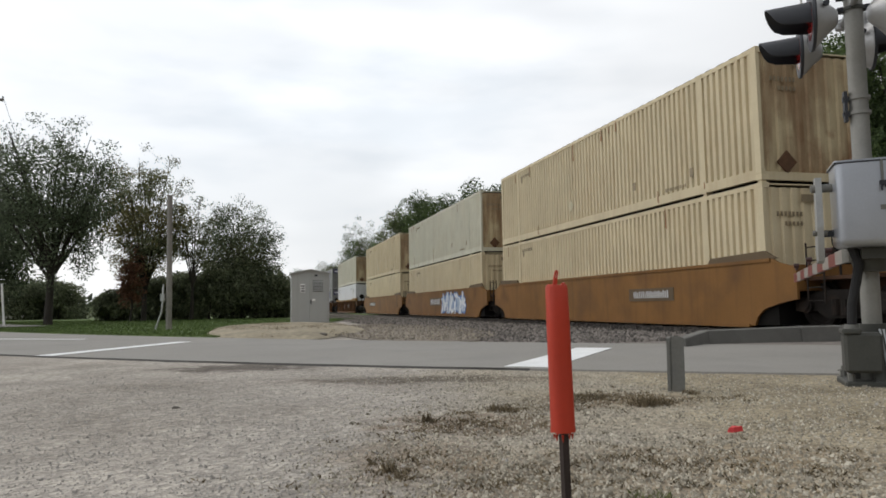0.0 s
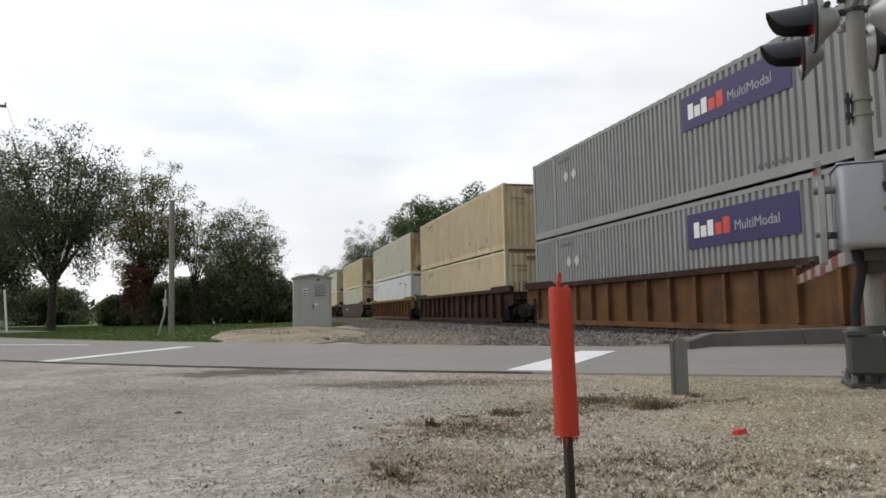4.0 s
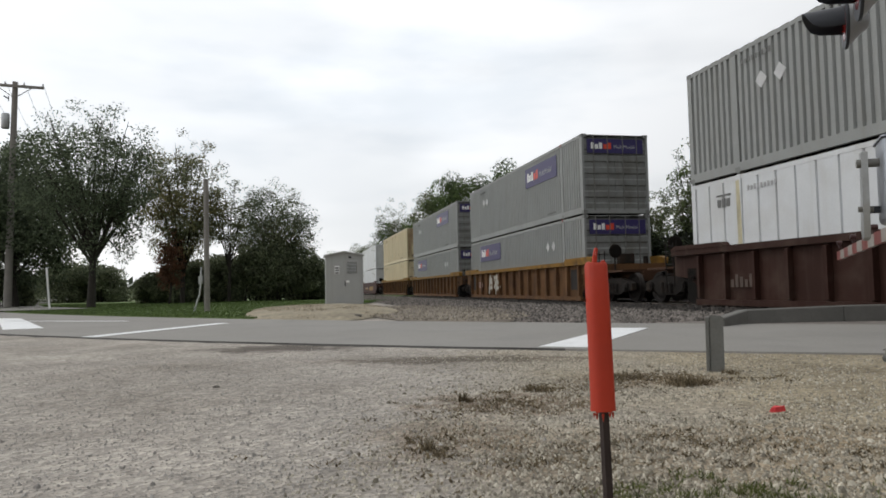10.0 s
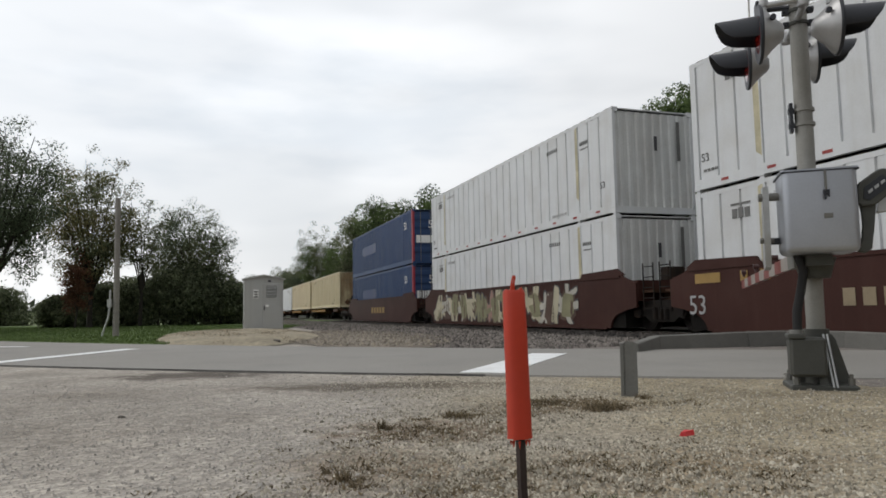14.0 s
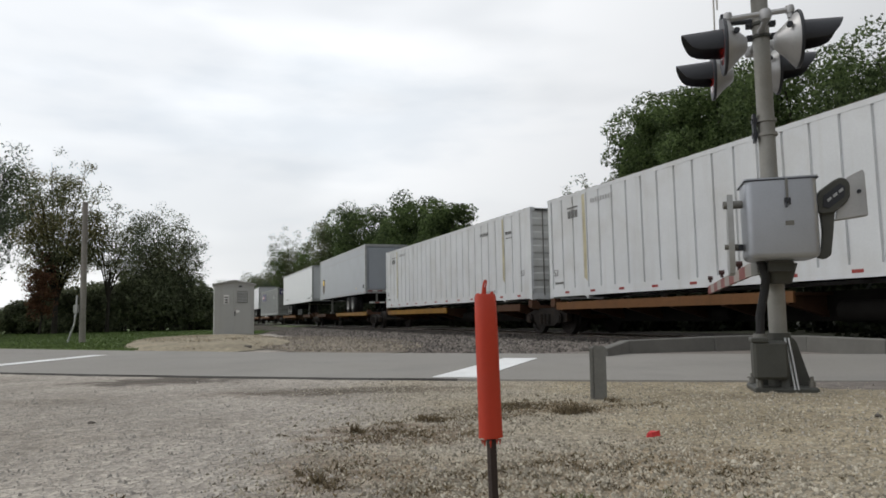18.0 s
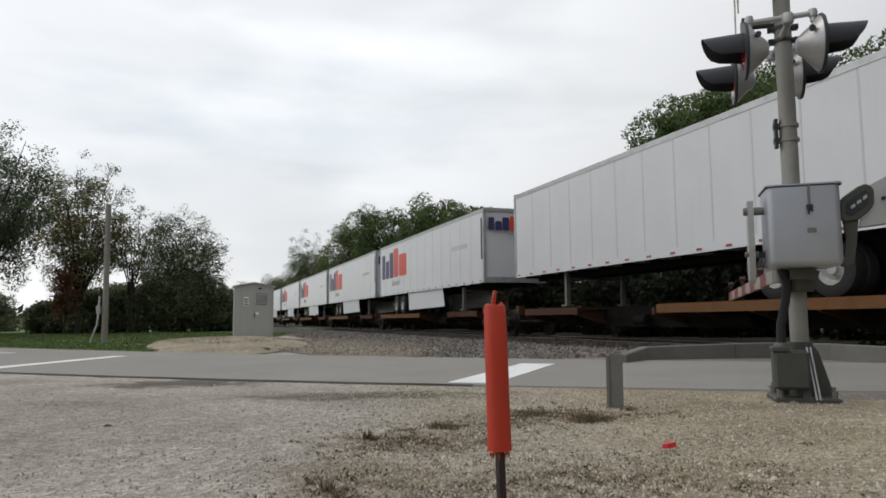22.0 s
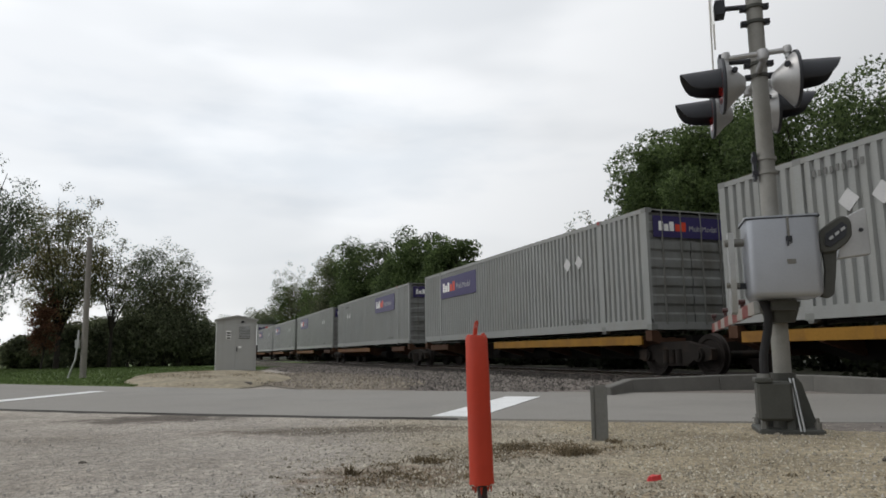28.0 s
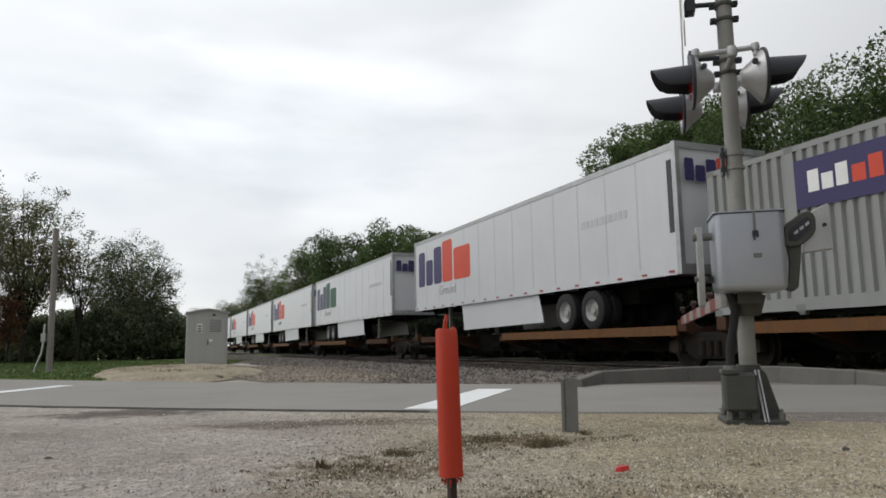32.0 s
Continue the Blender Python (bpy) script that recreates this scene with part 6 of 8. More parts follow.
def mark_cars():
    c = STACK_CARS
    plate_with_bars(c[0], -4.8, -2.6, 0.68, 1.02, 9)
    plate_with_bars(c[1], -0.7, 1.85, 0.66, 1.12, 3)
    spray_shapes(c[1], -5.6, -0.85, 0.2, 1.42, 5, [SPRAY_SKY], SPRAY_BLUE, 4, "pale blue spray-painted field")
    spray_letters(c[1], -5.5, -0.9, 0.22, 1.4, 6, [SPRAY_WHITE], SPRAY_BLUE, 14, "white and blue spray-painted letter shape")
    plate_with_bars(c[2], 2.4, 5.55, 0.7, 1.08, 10)
    bars_mark("lettering", c[3], MARK_PALE, -3.5, -2.1, 0.68, 0.98, 3, SIDE_Y, 0.25, None, "pale lettering bars")
    spray_shapes(c[3], 0.0, 1.6, 0.4, 1.1, 2, [SPRAY_PINK], WELL_RUST, 5, "faded spray-painted shape")
    bars_mark("lettering", c[7], MARK_GREY, 2.5, 4.7, 0.82, 1.02, 9, SIDE_Y, 0.35, None, "white lettering bars")
    text_on("number_mark", c[8], "53", 0.55, pose(-6.15, SIDE_Y, 0.45) @ FACE, MARK_GREY, "white number")
    text_on("number_mark", c[10], "53", 0.55, pose(-5.0, SIDE_Y, 0.5) @ FACE, MARK_GREY, "white number")
    text_on("number_mark", c[2], "53", 0.55, pose(-7.0, SIDE_Y, 0.6) @ FACE, PATCH_BROWN, "brown number")
    for k, start in ((8, -0.25), (9, -0.25), (10, -0.25)):
        for i in range(4):
            panel("lettering", c[k], LETTER_DIM, start - 1.1 * i - 0.18, start - 1.1 * i + 0.18, 0.62, 1.0, HALF + 0.022, "faded letter bar in a bay")
    for k, x0 in ((11, 6.7), (11, -7.6), (12, 6.7), (13, -7.6), (13, 6.7)):
        panel("number_panel", c[k], PATCH_DARK, x0, x0 + 0.85, 0.45, 1.2, HALF + 0.022, "dark number panel")
    for k, x0 in ((9, -7.55), (10, -7.55), (8, 6.7)):
        bars_mark("data_lettering", c[k], MARK_PALE, x0, x0 + 0.8, 0.2, 0.3, 3, SIDE_Y, 0.5, None, "pale stencil bars")
    spray_letters(c[11], 2.1, 4.3, 0.25, 1.25, 2, [SPRAY_WHITE_DULL], WELL_RUST, 28, "dull white spray-painted letter shape")
    spray_shapes(c[11], 5.3, 6.3, 0.45, 0.95, 1, [SPRAY_PINK], WELL_RUST, 6, "faded spray-painted blob")
    for k in (3, 8, 9, 10):
        bars_mark("data_lettering", c[k], LETTER_DIM, 5.6, 6.4, 0.5, 0.8, 5, SIDE_Y, 0.6, (1.0, 0.6, 0.8), "small faded data bars")
        panel("reporting_panel", c[k], LETTER_DIM, -1.1, -0.65, 0.76, 0.88, SIDE_Y, "small pale panel")
    bars_mark("lettering", c[14], LETTER_YELLOW, -5.3, -1.3, 0.5, 1.0, 5, SIDE_Y, 0.3, (1.0, 0.9), "faded yellow lettering bars")
    bars_mark("data_lettering", c[14], MARK_GREY, 0.6, 1.8, 0.75, 0.95, 4, SIDE_Y, 0.5, None, "small white data bars")
    bars_mark("lettering", c[14], MARK_FAINT, 2.9, 4.3, 0.62, 0.92, 4, SIDE_Y, 0.6, None, "faded lettering bars")
    bars_mark("lettering", c[14], LETTER_YELLOW, 0.7, 2.5, 0.62, 0.92, 6, SIDE_Y, 0.4, None, "faded yellow number bars")
    for x0, x1 in ((7.3, 8.1), (6.5, 6.7), (5.9, 6.15)):
        panel("paint_patch", c[14], LETTER_YELLOW, x0, x1, 1.15, 1.36, SIDE_Y, "faded yellow paint patch")
    text_on("number_mark", c[14], "53", 0.6, pose(8.35, SIDE_Y, 0.48) @ FACE, MARK_GREY, "pale number")
    spray_shapes(c[15], -6.0, 7.4, 0.16, 1.42, 12, [SPRAY_OLIVE, SPRAY_BROWN, SPRAY_OLIVE], SPRAY_BROWN, 7, "dull brown and olive spray-painted field")
    spray_letters(c[15], 2.8, 7.4, 0.2, 1.38, 7, [SPRAY_BEIGE, SPRAY_BEIGE, SPRAY_WHITE_DULL], MARK_DARK, 8, "beige spray-painted letter shape")
    spray_letters(c[15], -2.9, 2.8, 0.2, 1.4, 9, [SPRAY_BEIGE, SPRAY_OLIVE, SPRAY_OLIVE, SPRAY_PINK], MARK_DARK, 18, "olive and beige spray-painted letter shape")
    spray_letters(c[15], -5.8, -3.0, 0.2, 1.4, 4, [SPRAY_BEIGE, SPRAY_WHITE_DULL], MARK_DARK, 9, "round pale spray-painted shape")
    bars_mark("lettering", c[16], LETTER_YELLOW, -2.0, 1.5, 0.6, 0.95, 5, SIDE_Y, 0.4, None, "faded lettering bars")


SPRAY_BROWN = material("brown_spray_paint", (0.085, 0.05, 0.036), 0.65, 0, 0.3, 2.0, 0.08, 30, 0.0)
SPRAY_WHITE_DULL = material("dull_white_spray_paint", (0.40, 0.38, 0.33), 0.65, 0, 0.2, 2.0, 0.06, 30, 0.0)


def motions():
    for ob, q, z in MOVING:
        walk(ob, [(t, track_pose(q - d, TRACK_N, z)) for t, d in TRAVEL])


build_train()
mark_cars()


# ---- crossing signal with gate ----
def build_signal():
    at = Matrix.Translation((3.28, 5.52, -0.01)) @ pose(0, 0, 0, 0, 0, -21)
    ob = thing("crossing_signal", at, "grey railway crossing signal mast with four hooded lamps and gate", "crossing signal")
    bm = bmesh.new()
    tube(bm, (0, 0, 0.3), (0.02, 0, 5.2), 0.069, 0.066, n=20)
    part("mast", bm, MAST_METAL, ob, smooth=True)
    for z in (2.12, 2.24, 2.97, 3.08, 3.46, 3.6):
        bm = bmesh.new()
        lathe(bm, [(0.07, -0.014), (0.082, -0.013), (0.082, 0.013), (0.07, 0.014)], 20, (0.01, 0, z))
        part("clamp_band", bm, MAST_METAL if z < 2.5 else BASE_GREEN, ob, smooth=True)
        for sx in (-1, 1) if z > 2.5 else (-1,):
            bm = bmesh.new()
            box(bm, 0.01 + sx * 0.095 - 0.022, 0.01 + sx * 0.095 + 0.022, -0.035, 0.02, z - 0.02, z + 0.02)
            tube(bm, (0.01 + sx * 0.1, -0.06, z), (0.01 + sx * 0.1, 0.04, z), 0.01, n=6)
            part("clamp_bolt", bm, LAMP_BLACK, ob)
    bm = bmesh.new()
    box(bm, -0.1, -0.075, -0.05, 0.03, 2.06, 2.3)
    part("clamp_plate", bm, LAMP_BLACK, ob)
    # base: four-legged cast foot and junction box
    bm = bmesh.new()
    prism(bm, [(-0.2, 0.0), (0.24, 0.0), (0.22, 0.05), (0.13, 0.38), (0.1, 0.42), (-0.1, 0.42), (-0.13, 0.38), (-0.18, 0.06)], "y", -0.03, 0.03)
    prism(bm, [(-0.22, 0.0), (0.22, 0.0), (0.2, 0.05), (0.12, 0.40), (-0.12, 0.40), (-0.2, 0.05)], "x", -0.03, 0.03)
    tube(bm, (0, 0, 0.02), (0, 0, 0.46), 0.11, 0.095, n=16)
    part("cast_foot", bm, BASE_GREEN, ob, smooth=True)
    bm = bmesh.new()
    box(bm, -0.235, 0.235, -0.235, 0.235, -0.03, 0.035)
    part("base_plate", bm, BASE_GREEN, ob, bevel=0.012)
    for sx in (-0.19, 0.19):
        for sy in (-0.19, 0.19):
            bm = bmesh.new()
            tube(bm, (sx, sy, 0.03), (sx, sy, 0.085), 0.026, n=6)
            tube(bm, (sx, sy, 0.085), (sx, sy, 0.12), 0.014, n=8)
            part("anchor_bolt", bm, GALV_DULL, ob)
    bm = bmesh.new()
    box(bm, -0.235, 0.02, -0.27, -0.1, 0.1, 0.40)
    jb = part("junction_box", bm, BASE_GREEN, ob, "dark grey-green cable junction box", bevel=0.02)
    bm = bmesh.new()
    box(bm, -0.245, -0.12, -0.28, -0.1, 0.39, 0.43)
    part("box_lid", bm, BASE_GREEN, jb, bevel=0.008)
    bm = bmesh.new()
    tube(bm, (-0.17, -0.2, 0.36), (-0.17, -0.2, 0.46), 0.05, n=12)
    part("cable_gland", bm, GALV_DULL, jb, smooth=True)
    bm = bmesh.new()
    pts = [(-0.165, -0.2, 0.44), (-0.16, -0.2, 0.6), (-0.12, -0.2, 0.78), (-0.10, -0.22, 0.92), (-0.14, -0.24, 1.04)]
    sweep(bm, pts, 0.034, 10)
    part("cable_conduit", bm, RUBBER, ob, "dark flexible cable conduit", smooth=True)
    bm = bmesh.new()
    for k in (0.03, 0.055):
        tube(bm, (0.03 + k, -0.235, 0.02), (k, -0.11, 0.42), 0.009, n=6)
    part("ground_wire", bm, GALV, ob)
    # gate mechanism case
    bm = bmesh.new()
    box(bm, -0.255, 0.255, -0.5, -0.1, 1.035, 1.66)
    bmesh.ops.bevel(bm, geom=[e for e in bm.edges if abs(e.verts[0].co.z - e.verts[1].co.z) < 0.01 and e.verts[0].co.z < 1.2 or abs(e.verts[0].co.z - e.verts[1].co.z) > 0.3],
                    offset=0.05, segments=5, affect="EDGES", profile=0.5)
    case = part("mechanism_case", bm, CASE_METAL, ob, "dull silver gate mechanism case", smooth=True)
    bm = bmesh.new()
    box(bm, -0.262, 0.262, -0.5, -0.1, 1.654, 1.67)
    part("case_lid", bm, CASE_METAL, case, bevel=0.014)
    bm = bmesh.new()
    box(bm, -0.264, 0.264, -0.502, -0.098, 1.644, 1.655)
    part("lid_gasket", bm, LAMP_BLACK, case)
    bm = bmesh.new()
    box(bm, 0.030, 0.044, -0.522, -0.5, 1.50, 1.65)
    latch = part("latch", bm, GALV_DULL, case)
    bm = bmesh.new()
    box(bm, 0.018, 0.058, -0.528, -0.5, 1.465, 1.50)
    tube(bm, (0.026, -0.528, 1.425), (0.026, -0.528, 1.47), 0.007, n=6)
    tube(bm, (0.05, -0.528, 1.445), (0.05, -0.528, 1.47), 0.007, n=6)
    part("clasp", bm, LAMP_BLACK, latch)
    bm = bmesh.new()
    box(bm, 0.015, 0.075, -0.507, -0.499, 1.29, 1.325)
    part("maker_plate", bm, GALV_DULL, case)
    bm = bmesh.new()
    tube(bm, (0, -0.1, 0.86), (0, -0.1, 1.02), 0.11, 0.16, n=16)
    box(bm, -0.09, 0.09, -0.32, 0.05, 0.95, 1.03)
    part("mounting_bracket", bm, BASE_GREEN, ob, smooth=True)
    bm = bmesh.new()
    tube(bm, (-0.4, -0.28, 1.5), (0.42, -0.28, 1.5), 0.032, n=12)
    part("gate_shaft", bm, GALV_DULL, ob, smooth=True)
    for sx, top in ((-1, -0.35),):
        bm = bmesh.new()
        prism(bm, [(-0.32, 1.58), (-0.22, 1.58), (-0.18, 1.25), (-0.10, 1.02), (-0.16, 0.93), (-0.26, 0.95), (-0.30, 1.2)], "x", top - 0.022, top + 0.022)
        arm = part("support_arm", bm, GALV if sx < 0 else BASE_GREEN, ob, "galvanised gate support arm")
        for z in (1.5, 1.16):
            bm = bmesh.new()
            tube(bm, (top - 0.05, -0.25, z), (top + 0.05, -0.25, z), 0.022, n=6)
            part("bolt", bm, GALV_DULL, arm)
    bm = bmesh.new()
    box(bm, -0.36, -0.25, -0.24, -0.2, 1.13, 1.18)
    part("stop_lug", bm, LAMP_BLACK, ob)
    # counterweight lever and plates
    bm = bmesh.new()
    prism(bm, [(0.27, 1.40), (0.30, 1.375), (0.39, 1.385), (0.47, 1.45), (0.505, 1.50), (0.51, 1.60), (0.49, 1.645), (0.45, 1.66), (0.40, 1.64), (0.29, 1.56), (0.27, 1.52)], "y", -0.37, -0.32)
    lever = part("counterweight_lever", bm, BASE_GREEN, ob, "slotted counterweight lever", bevel=0.01)
    bm = bmesh.new()
    prism(bm, [(0.31, 1.435), (0.35, 1.42), (0.46, 1.50), (0.475, 1.58), (0.44, 1.61), (0.32, 1.52)], "y", -0.379, -0.366)
    part("recessed_face", bm, LAMP_BLACK, lever)
    for k in range(3):
        bm = bmesh.new()
        x, z = 0.345 + 0.042 * k, 1.468 + 0.032 * k
        prism(bm, [(x, z), (x + 0.028, z + 0.02), (x + 0.024, z + 0.042), (x - 0.004, z + 0.022)], "y", -0.388, -0.378)
        part("slot", bm, GALV, lever)
    bm = bmesh.new()
    prism(bm, [(0.29, 1.42), (0.40, 1.40), (0.375, 1.2), (0.355, 1.06), (0.31, 1.03), (0.255, 1.045), (0.30, 1.12), (0.315, 1.25)], "y", -0.34, -0.29)
    part("lever_arm", bm, BASE_GREEN, ob, bevel=0.008)
    bm = bmesh.new()
    prism(bm, [(0.41, 1.335), (0.64, 1.36), (0.635, 1.70), (0.62, 1.725), (0.50, 1.665), (0.43, 1.45)], "y", -0.3, -0.2)
    plate = part("counterweight", bm, LAMP_GREY, ob, "flat grey counterweight plate", bevel=0.006)
    bm = bmesh.new()
    tube(bm, (0.585, -0.315, 1.55), (0.585, -0.29, 1.55), 0.016, n=8)
    part("plate_bolt", bm, LAMP_BLACK, plate)
    # lowered gate arm with red and white stripes
    bm = bmesh.new()
    box(bm, -0.16, -0.12, -0.22, 0.12, 0.94, 1.06)
    part("arm_hub", bm, GALV_DULL, ob)
    for i in range(10):
        a = 0.12 + 0.4 * i
        bm = bmesh.new()
        z = 1.0 - 0.015 * a
        box(bm, -0.155, -0.125, a, a + 0.4, z - 0.055, z + 0.055)
        part("arm_stripe", bm, GATE_RED if i % 2 else GATE_WHITE, ob, "red stripe" if i % 2 else "white stripe")
    for a in (1.0, 2.5, 3.9):
        bm = bmesh.new()
        tube(bm, (-0.14, a, 1.04), (-0.14, a, 1.09), 0.018, n=8)
        tube(bm, (-0.17, a, 1.1), (-0.11, a, 1.1), 0.028, n=10)
        part("arm_lamp", bm, ARM_LAMP, ob, "small red arm lamp", smooth=True)
    # lamp units
    bm = bmesh.new()
    tube(bm, (0.0, -0.42, 3.0), (0.0, 0.42, 3.0), 0.028, n=12)
    for y in (-0.42, 0.42):
        tube(bm, (-0.29, y, 3.0), (0.18, y, 3.02), 0.022, n=10)
        lathe(bm, [(0.0, -0.05), (0.04, -0.04), (0.05, 0.0), (0.04, 0.04), (0.0, 0.05)], 12, (-0.02, y, 3.0))
    part("cross_arm", bm, LAMP_GREY, ob, smooth=True)
    for y, r, z in ((-0.42, 0.212, 2.77), (0.42, 0.2, 2.80)):
        for sx, x in ((-1, -0.33), (1, 0.19)):
            lamp_unit(ob, x, y, z, r, sx)
    # crossbuck, seen almost edge on
    for z, roll in ((3.62, 0), (3.12, 0)):
        bm = bmesh.new()
        tube(bm, (0.0, 0, z), (-0.26, 0, z + 0.01), 0.022, n=10)
        box(bm, -0.31, -0.23, -0.07, 0.07, z - 0.06, z + 0.07)
        part("crossbuck_bracket", bm, LAMP_BLACK, ob)
    for k, turn in enumerate((48, -48)):
        bm = bmesh.new()
        box(bm, -0.006, 0.006, -0.61, 0.61, -0.115, 0.115)
        blade = part("crossbuck_blade", bm, MARK_WHITE, ob, "white crossbuck blade", at=Matrix.Translation((-0.335 - 0.014 * k, 0, 3.66)) @ pose(0, 0, 0, 0, 0, -5.2) @ pose(0, 0, 0, turn, 0, 0))
    return ob


BASE_GREEN = material("dark_grey_green_casting", (0.066, 0.067, 0.059), 0.6, 0.25, 0.15, 6.0, 0.06, 60, 0.08, 60, (0.05, 0.05, 0.045), 0.4, 4.0)
GATE_WHITE = material("dull_gate_white", (0.27, 0.245, 0.22), 0.5, 0, 0.12, 6.0, 0.05, 60, 0.03, 60, (0.2, 0.15, 0.12), 0.4, 6.0)
ARM_LAMP = material("dark_red_lamp", (0.045, 0.016, 0.014), 0.4, 0, 0.1, 6.0, 0.05, 60, 0.03, 60)
GATE_RED = material("gate_red", (0.16, 0.035, 0.028), 0.5, 0, 0.1, 6.0, 0.05, 60, 0.03, 60, (0.3, 0.12, 0.1), 0.3, 6.0)
RED_LENS = material("red_lens", (0.22, 0.012, 0.01), 0.15, 0, 0.05, 6.0, 0.03, 60, 0.0)


def lamp_unit(parent, x, y, z, r, sx):
    """A flashing-light unit looking along sx: cone-shaped back, rim, red lens and a long hood."""
    turn = Euler((0, radians(90 * sx), 0)).to_matrix()
    bm = bmesh.new()
    lathe(bm, [(0.0, -0.165), (0.05, -0.16), (0.075, -0.14), (r * 0.62, -0.075), (r * 0.93, -0.02), (r, 0.0), (r * 0.96, 0.012), (0.0, 0.012)], 28, (x, y, z), turn)
    back = part("lamp_housing", bm, LAMP_GREY, parent, "round silver lamp housing", smooth=True)
    bm = bmesh.new()
    lathe(bm, [(0.14, 0.004), (r * 1.06, 0.0), (r * 1.08, 0.012), (r * 1.06, 0.024), (0.14, 0.024)], 28, (x, y, z), turn)
    part("background_disc", bm, LAMP_BLACK, back, "black background disc", smooth=True)
    bm = bmesh.new()
    lathe(bm, [(0.0, 0.034), (0.08, 0.032), (0.145, 0.026), (0.15, 0.02), (0.0, 0.02)], 24, (x, y, z), turn)
    part("lens", bm, RED_LENS, back, "red lens", smooth=True)
    # hood: a half pipe, shorter below, drooping outward
    bm = bmesh.new()
    n = 16
    rows = []
    for i in range(n + 1):
        a = math.pi * (-0.12 + 1.24 * i / n)
        reach = 0.2 + 0.135 * max(0.0, math.sin(math.pi * i / n)) ** 0.5
        ca, sa = math.cos(a), math.sin(a)
        row = []
        for k, (rr, d) in enumerate(((0.146, 0.024), (0.122, reach), (0.115, reach), (0.138, 0.024))):
            droop = 0.012 * (d / 0.33)
            row.append(bm.verts.new((x + sx * d, y + rr * ca, z + rr * sa + droop)))
        rows.append(row)
    for p, q in zip(rows, rows[1:]):
        for k in range(4):
            bm.faces.new((p[k], q[k], q[(k + 1) % 4], p[(k + 1) % 4]))
    bm.faces.new(rows[0])
    bm.faces.new(rows[-1][::-1])
    part("hood", bm, LAMP_BLACK, back, "long black visor hood", smooth=True)
    bm = bmesh.new()
    tube(bm, (x - sx * 0.03, y, z + r - 0.03), (x - sx * 0.03, y, z + 0.25), 0.022, n=10)
    lathe(bm, [(0.0, -0.035), (0.03, -0.03), (0.036, 0.0), (0.03, 0.03), (0.0, 0.035)], 12, (x - sx * 0.03, y, z + 0.25))
    part("lamp_bracket", bm, LAMP_GREY, back, smooth=True)
    bm = bmesh.new()
    tube(bm, (x - sx * 0.07, y - 0.145, z + 0.07), (x - sx * 0.07, y - 0.175, z + 0.07), 0.022, n=10)
    part("sight_plug", bm, LAMP_BLACK, back, smooth=True)


# ---- marker stake, guard post, litter ----
def build_stake():
    ob = thing("marker_stake", Matrix.Translation((0.323, 2.06, -0.025)) @ pose(0, 0, 0, -0.4, -1.0, 20), "orange plastic sleeve on a dark steel marker stake", "marker stake")
    bm = bmesh.new()
    prism(bm, [(-0.009, -0.011), (0.011, -0.011), (0.011, -0.006), (-0.002, -0.004), (-0.005, 0.011), (-0.009, 0.011)], "z", -0.25, 0.5)
    part("steel_post", bm, STAKE_STEEL, ob)
    bm = bmesh.new()
    n, rows = 20, []
    for z, w, d in ((0.302, 0.035, 0.028), (0.32, 0.034, 0.027), (0.45, 0.033, 0.027), (0.60, 0.0325, 0.026), (0.712, 0.032, 0.024), (0.722, 0.030, 0.019)):
        rows.append([bm.verts.new((w * math.copysign(abs(math.cos(6.283 * i / n)) ** 0.7, math.cos(6.283 * i / n)) + 0.0015 * noise.noise(Vector((i, z * 9, 0))),
                                   d * math.copysign(abs(math.sin(6.283 * i / n)) ** 0.7, math.sin(6.283 * i / n)), z + 0.004 * noise.noise(Vector((i * 0.8, 1, z))))) for i in range(n)])
    for a, b in zip(rows, rows[1:]):
        for i in range(n):
            bm.faces.new((a[i], a[(i + 1) % n], b[(i + 1) % n], b[i]))
    bm.faces.new(rows[-1])
    part("sleeve", bm, ORANGE_PLASTIC, ob, "bright orange plastic sleeve", smooth=True)
    bm = bmesh.new()
    for i in range(8):
        a = 6.283 * i / 8 + 0.3
        prism(bm, [(0.027 * math.cos(a) - 0.004, 0.296), (0.027 * math.cos(a) + 0.004, 0.296), (0.027 * math.cos(a), 0.282 - 0.004 * (i % 3))], "y", 0.022 * math.sin(a) - 0.001, 0.022 * math.sin(a) + 0.001)
    tagged(part("torn_hem", bm, ORANGE_PLASTIC, ob), kind="stuff")
    bm = bmesh.new()
    for ring in ([(-0.012, 0.715), (0.002, 0.715), (0.004, 0.742), (-0.007, 0.742)], [(-0.007, 0.742), (-0.0035, 0.742), (0.001, 0.757), (-0.003, 0.757)],
                 [(0.001, 0.742), (0.004, 0.742), (0.0075, 0.757), (0.004, 0.757)], [(-0.003, 0.757), (0.0075, 0.757), (0.006, 0.764), (0.0, 0.764)]):
        prism(bm, ring, "y", -0.003, 0.003)
    part("sleeve_tab", bm, ORANGE_PLASTIC, ob, "upright tab with a hole")
    for x, hh in ((0.022, 0.014), (-0.026, 0.01)):
        bm = bmesh.new()
        prism(bm, [(x - 0.005, 0.715), (x + 0.006, 0.715), (x + 0.004, 0.715 + hh), (x - 0.003, 0.715 + 0.8 * hh)], "y", -0.004, 0.003)
        part("torn_corner", bm, ORANGE_PLASTIC, ob)


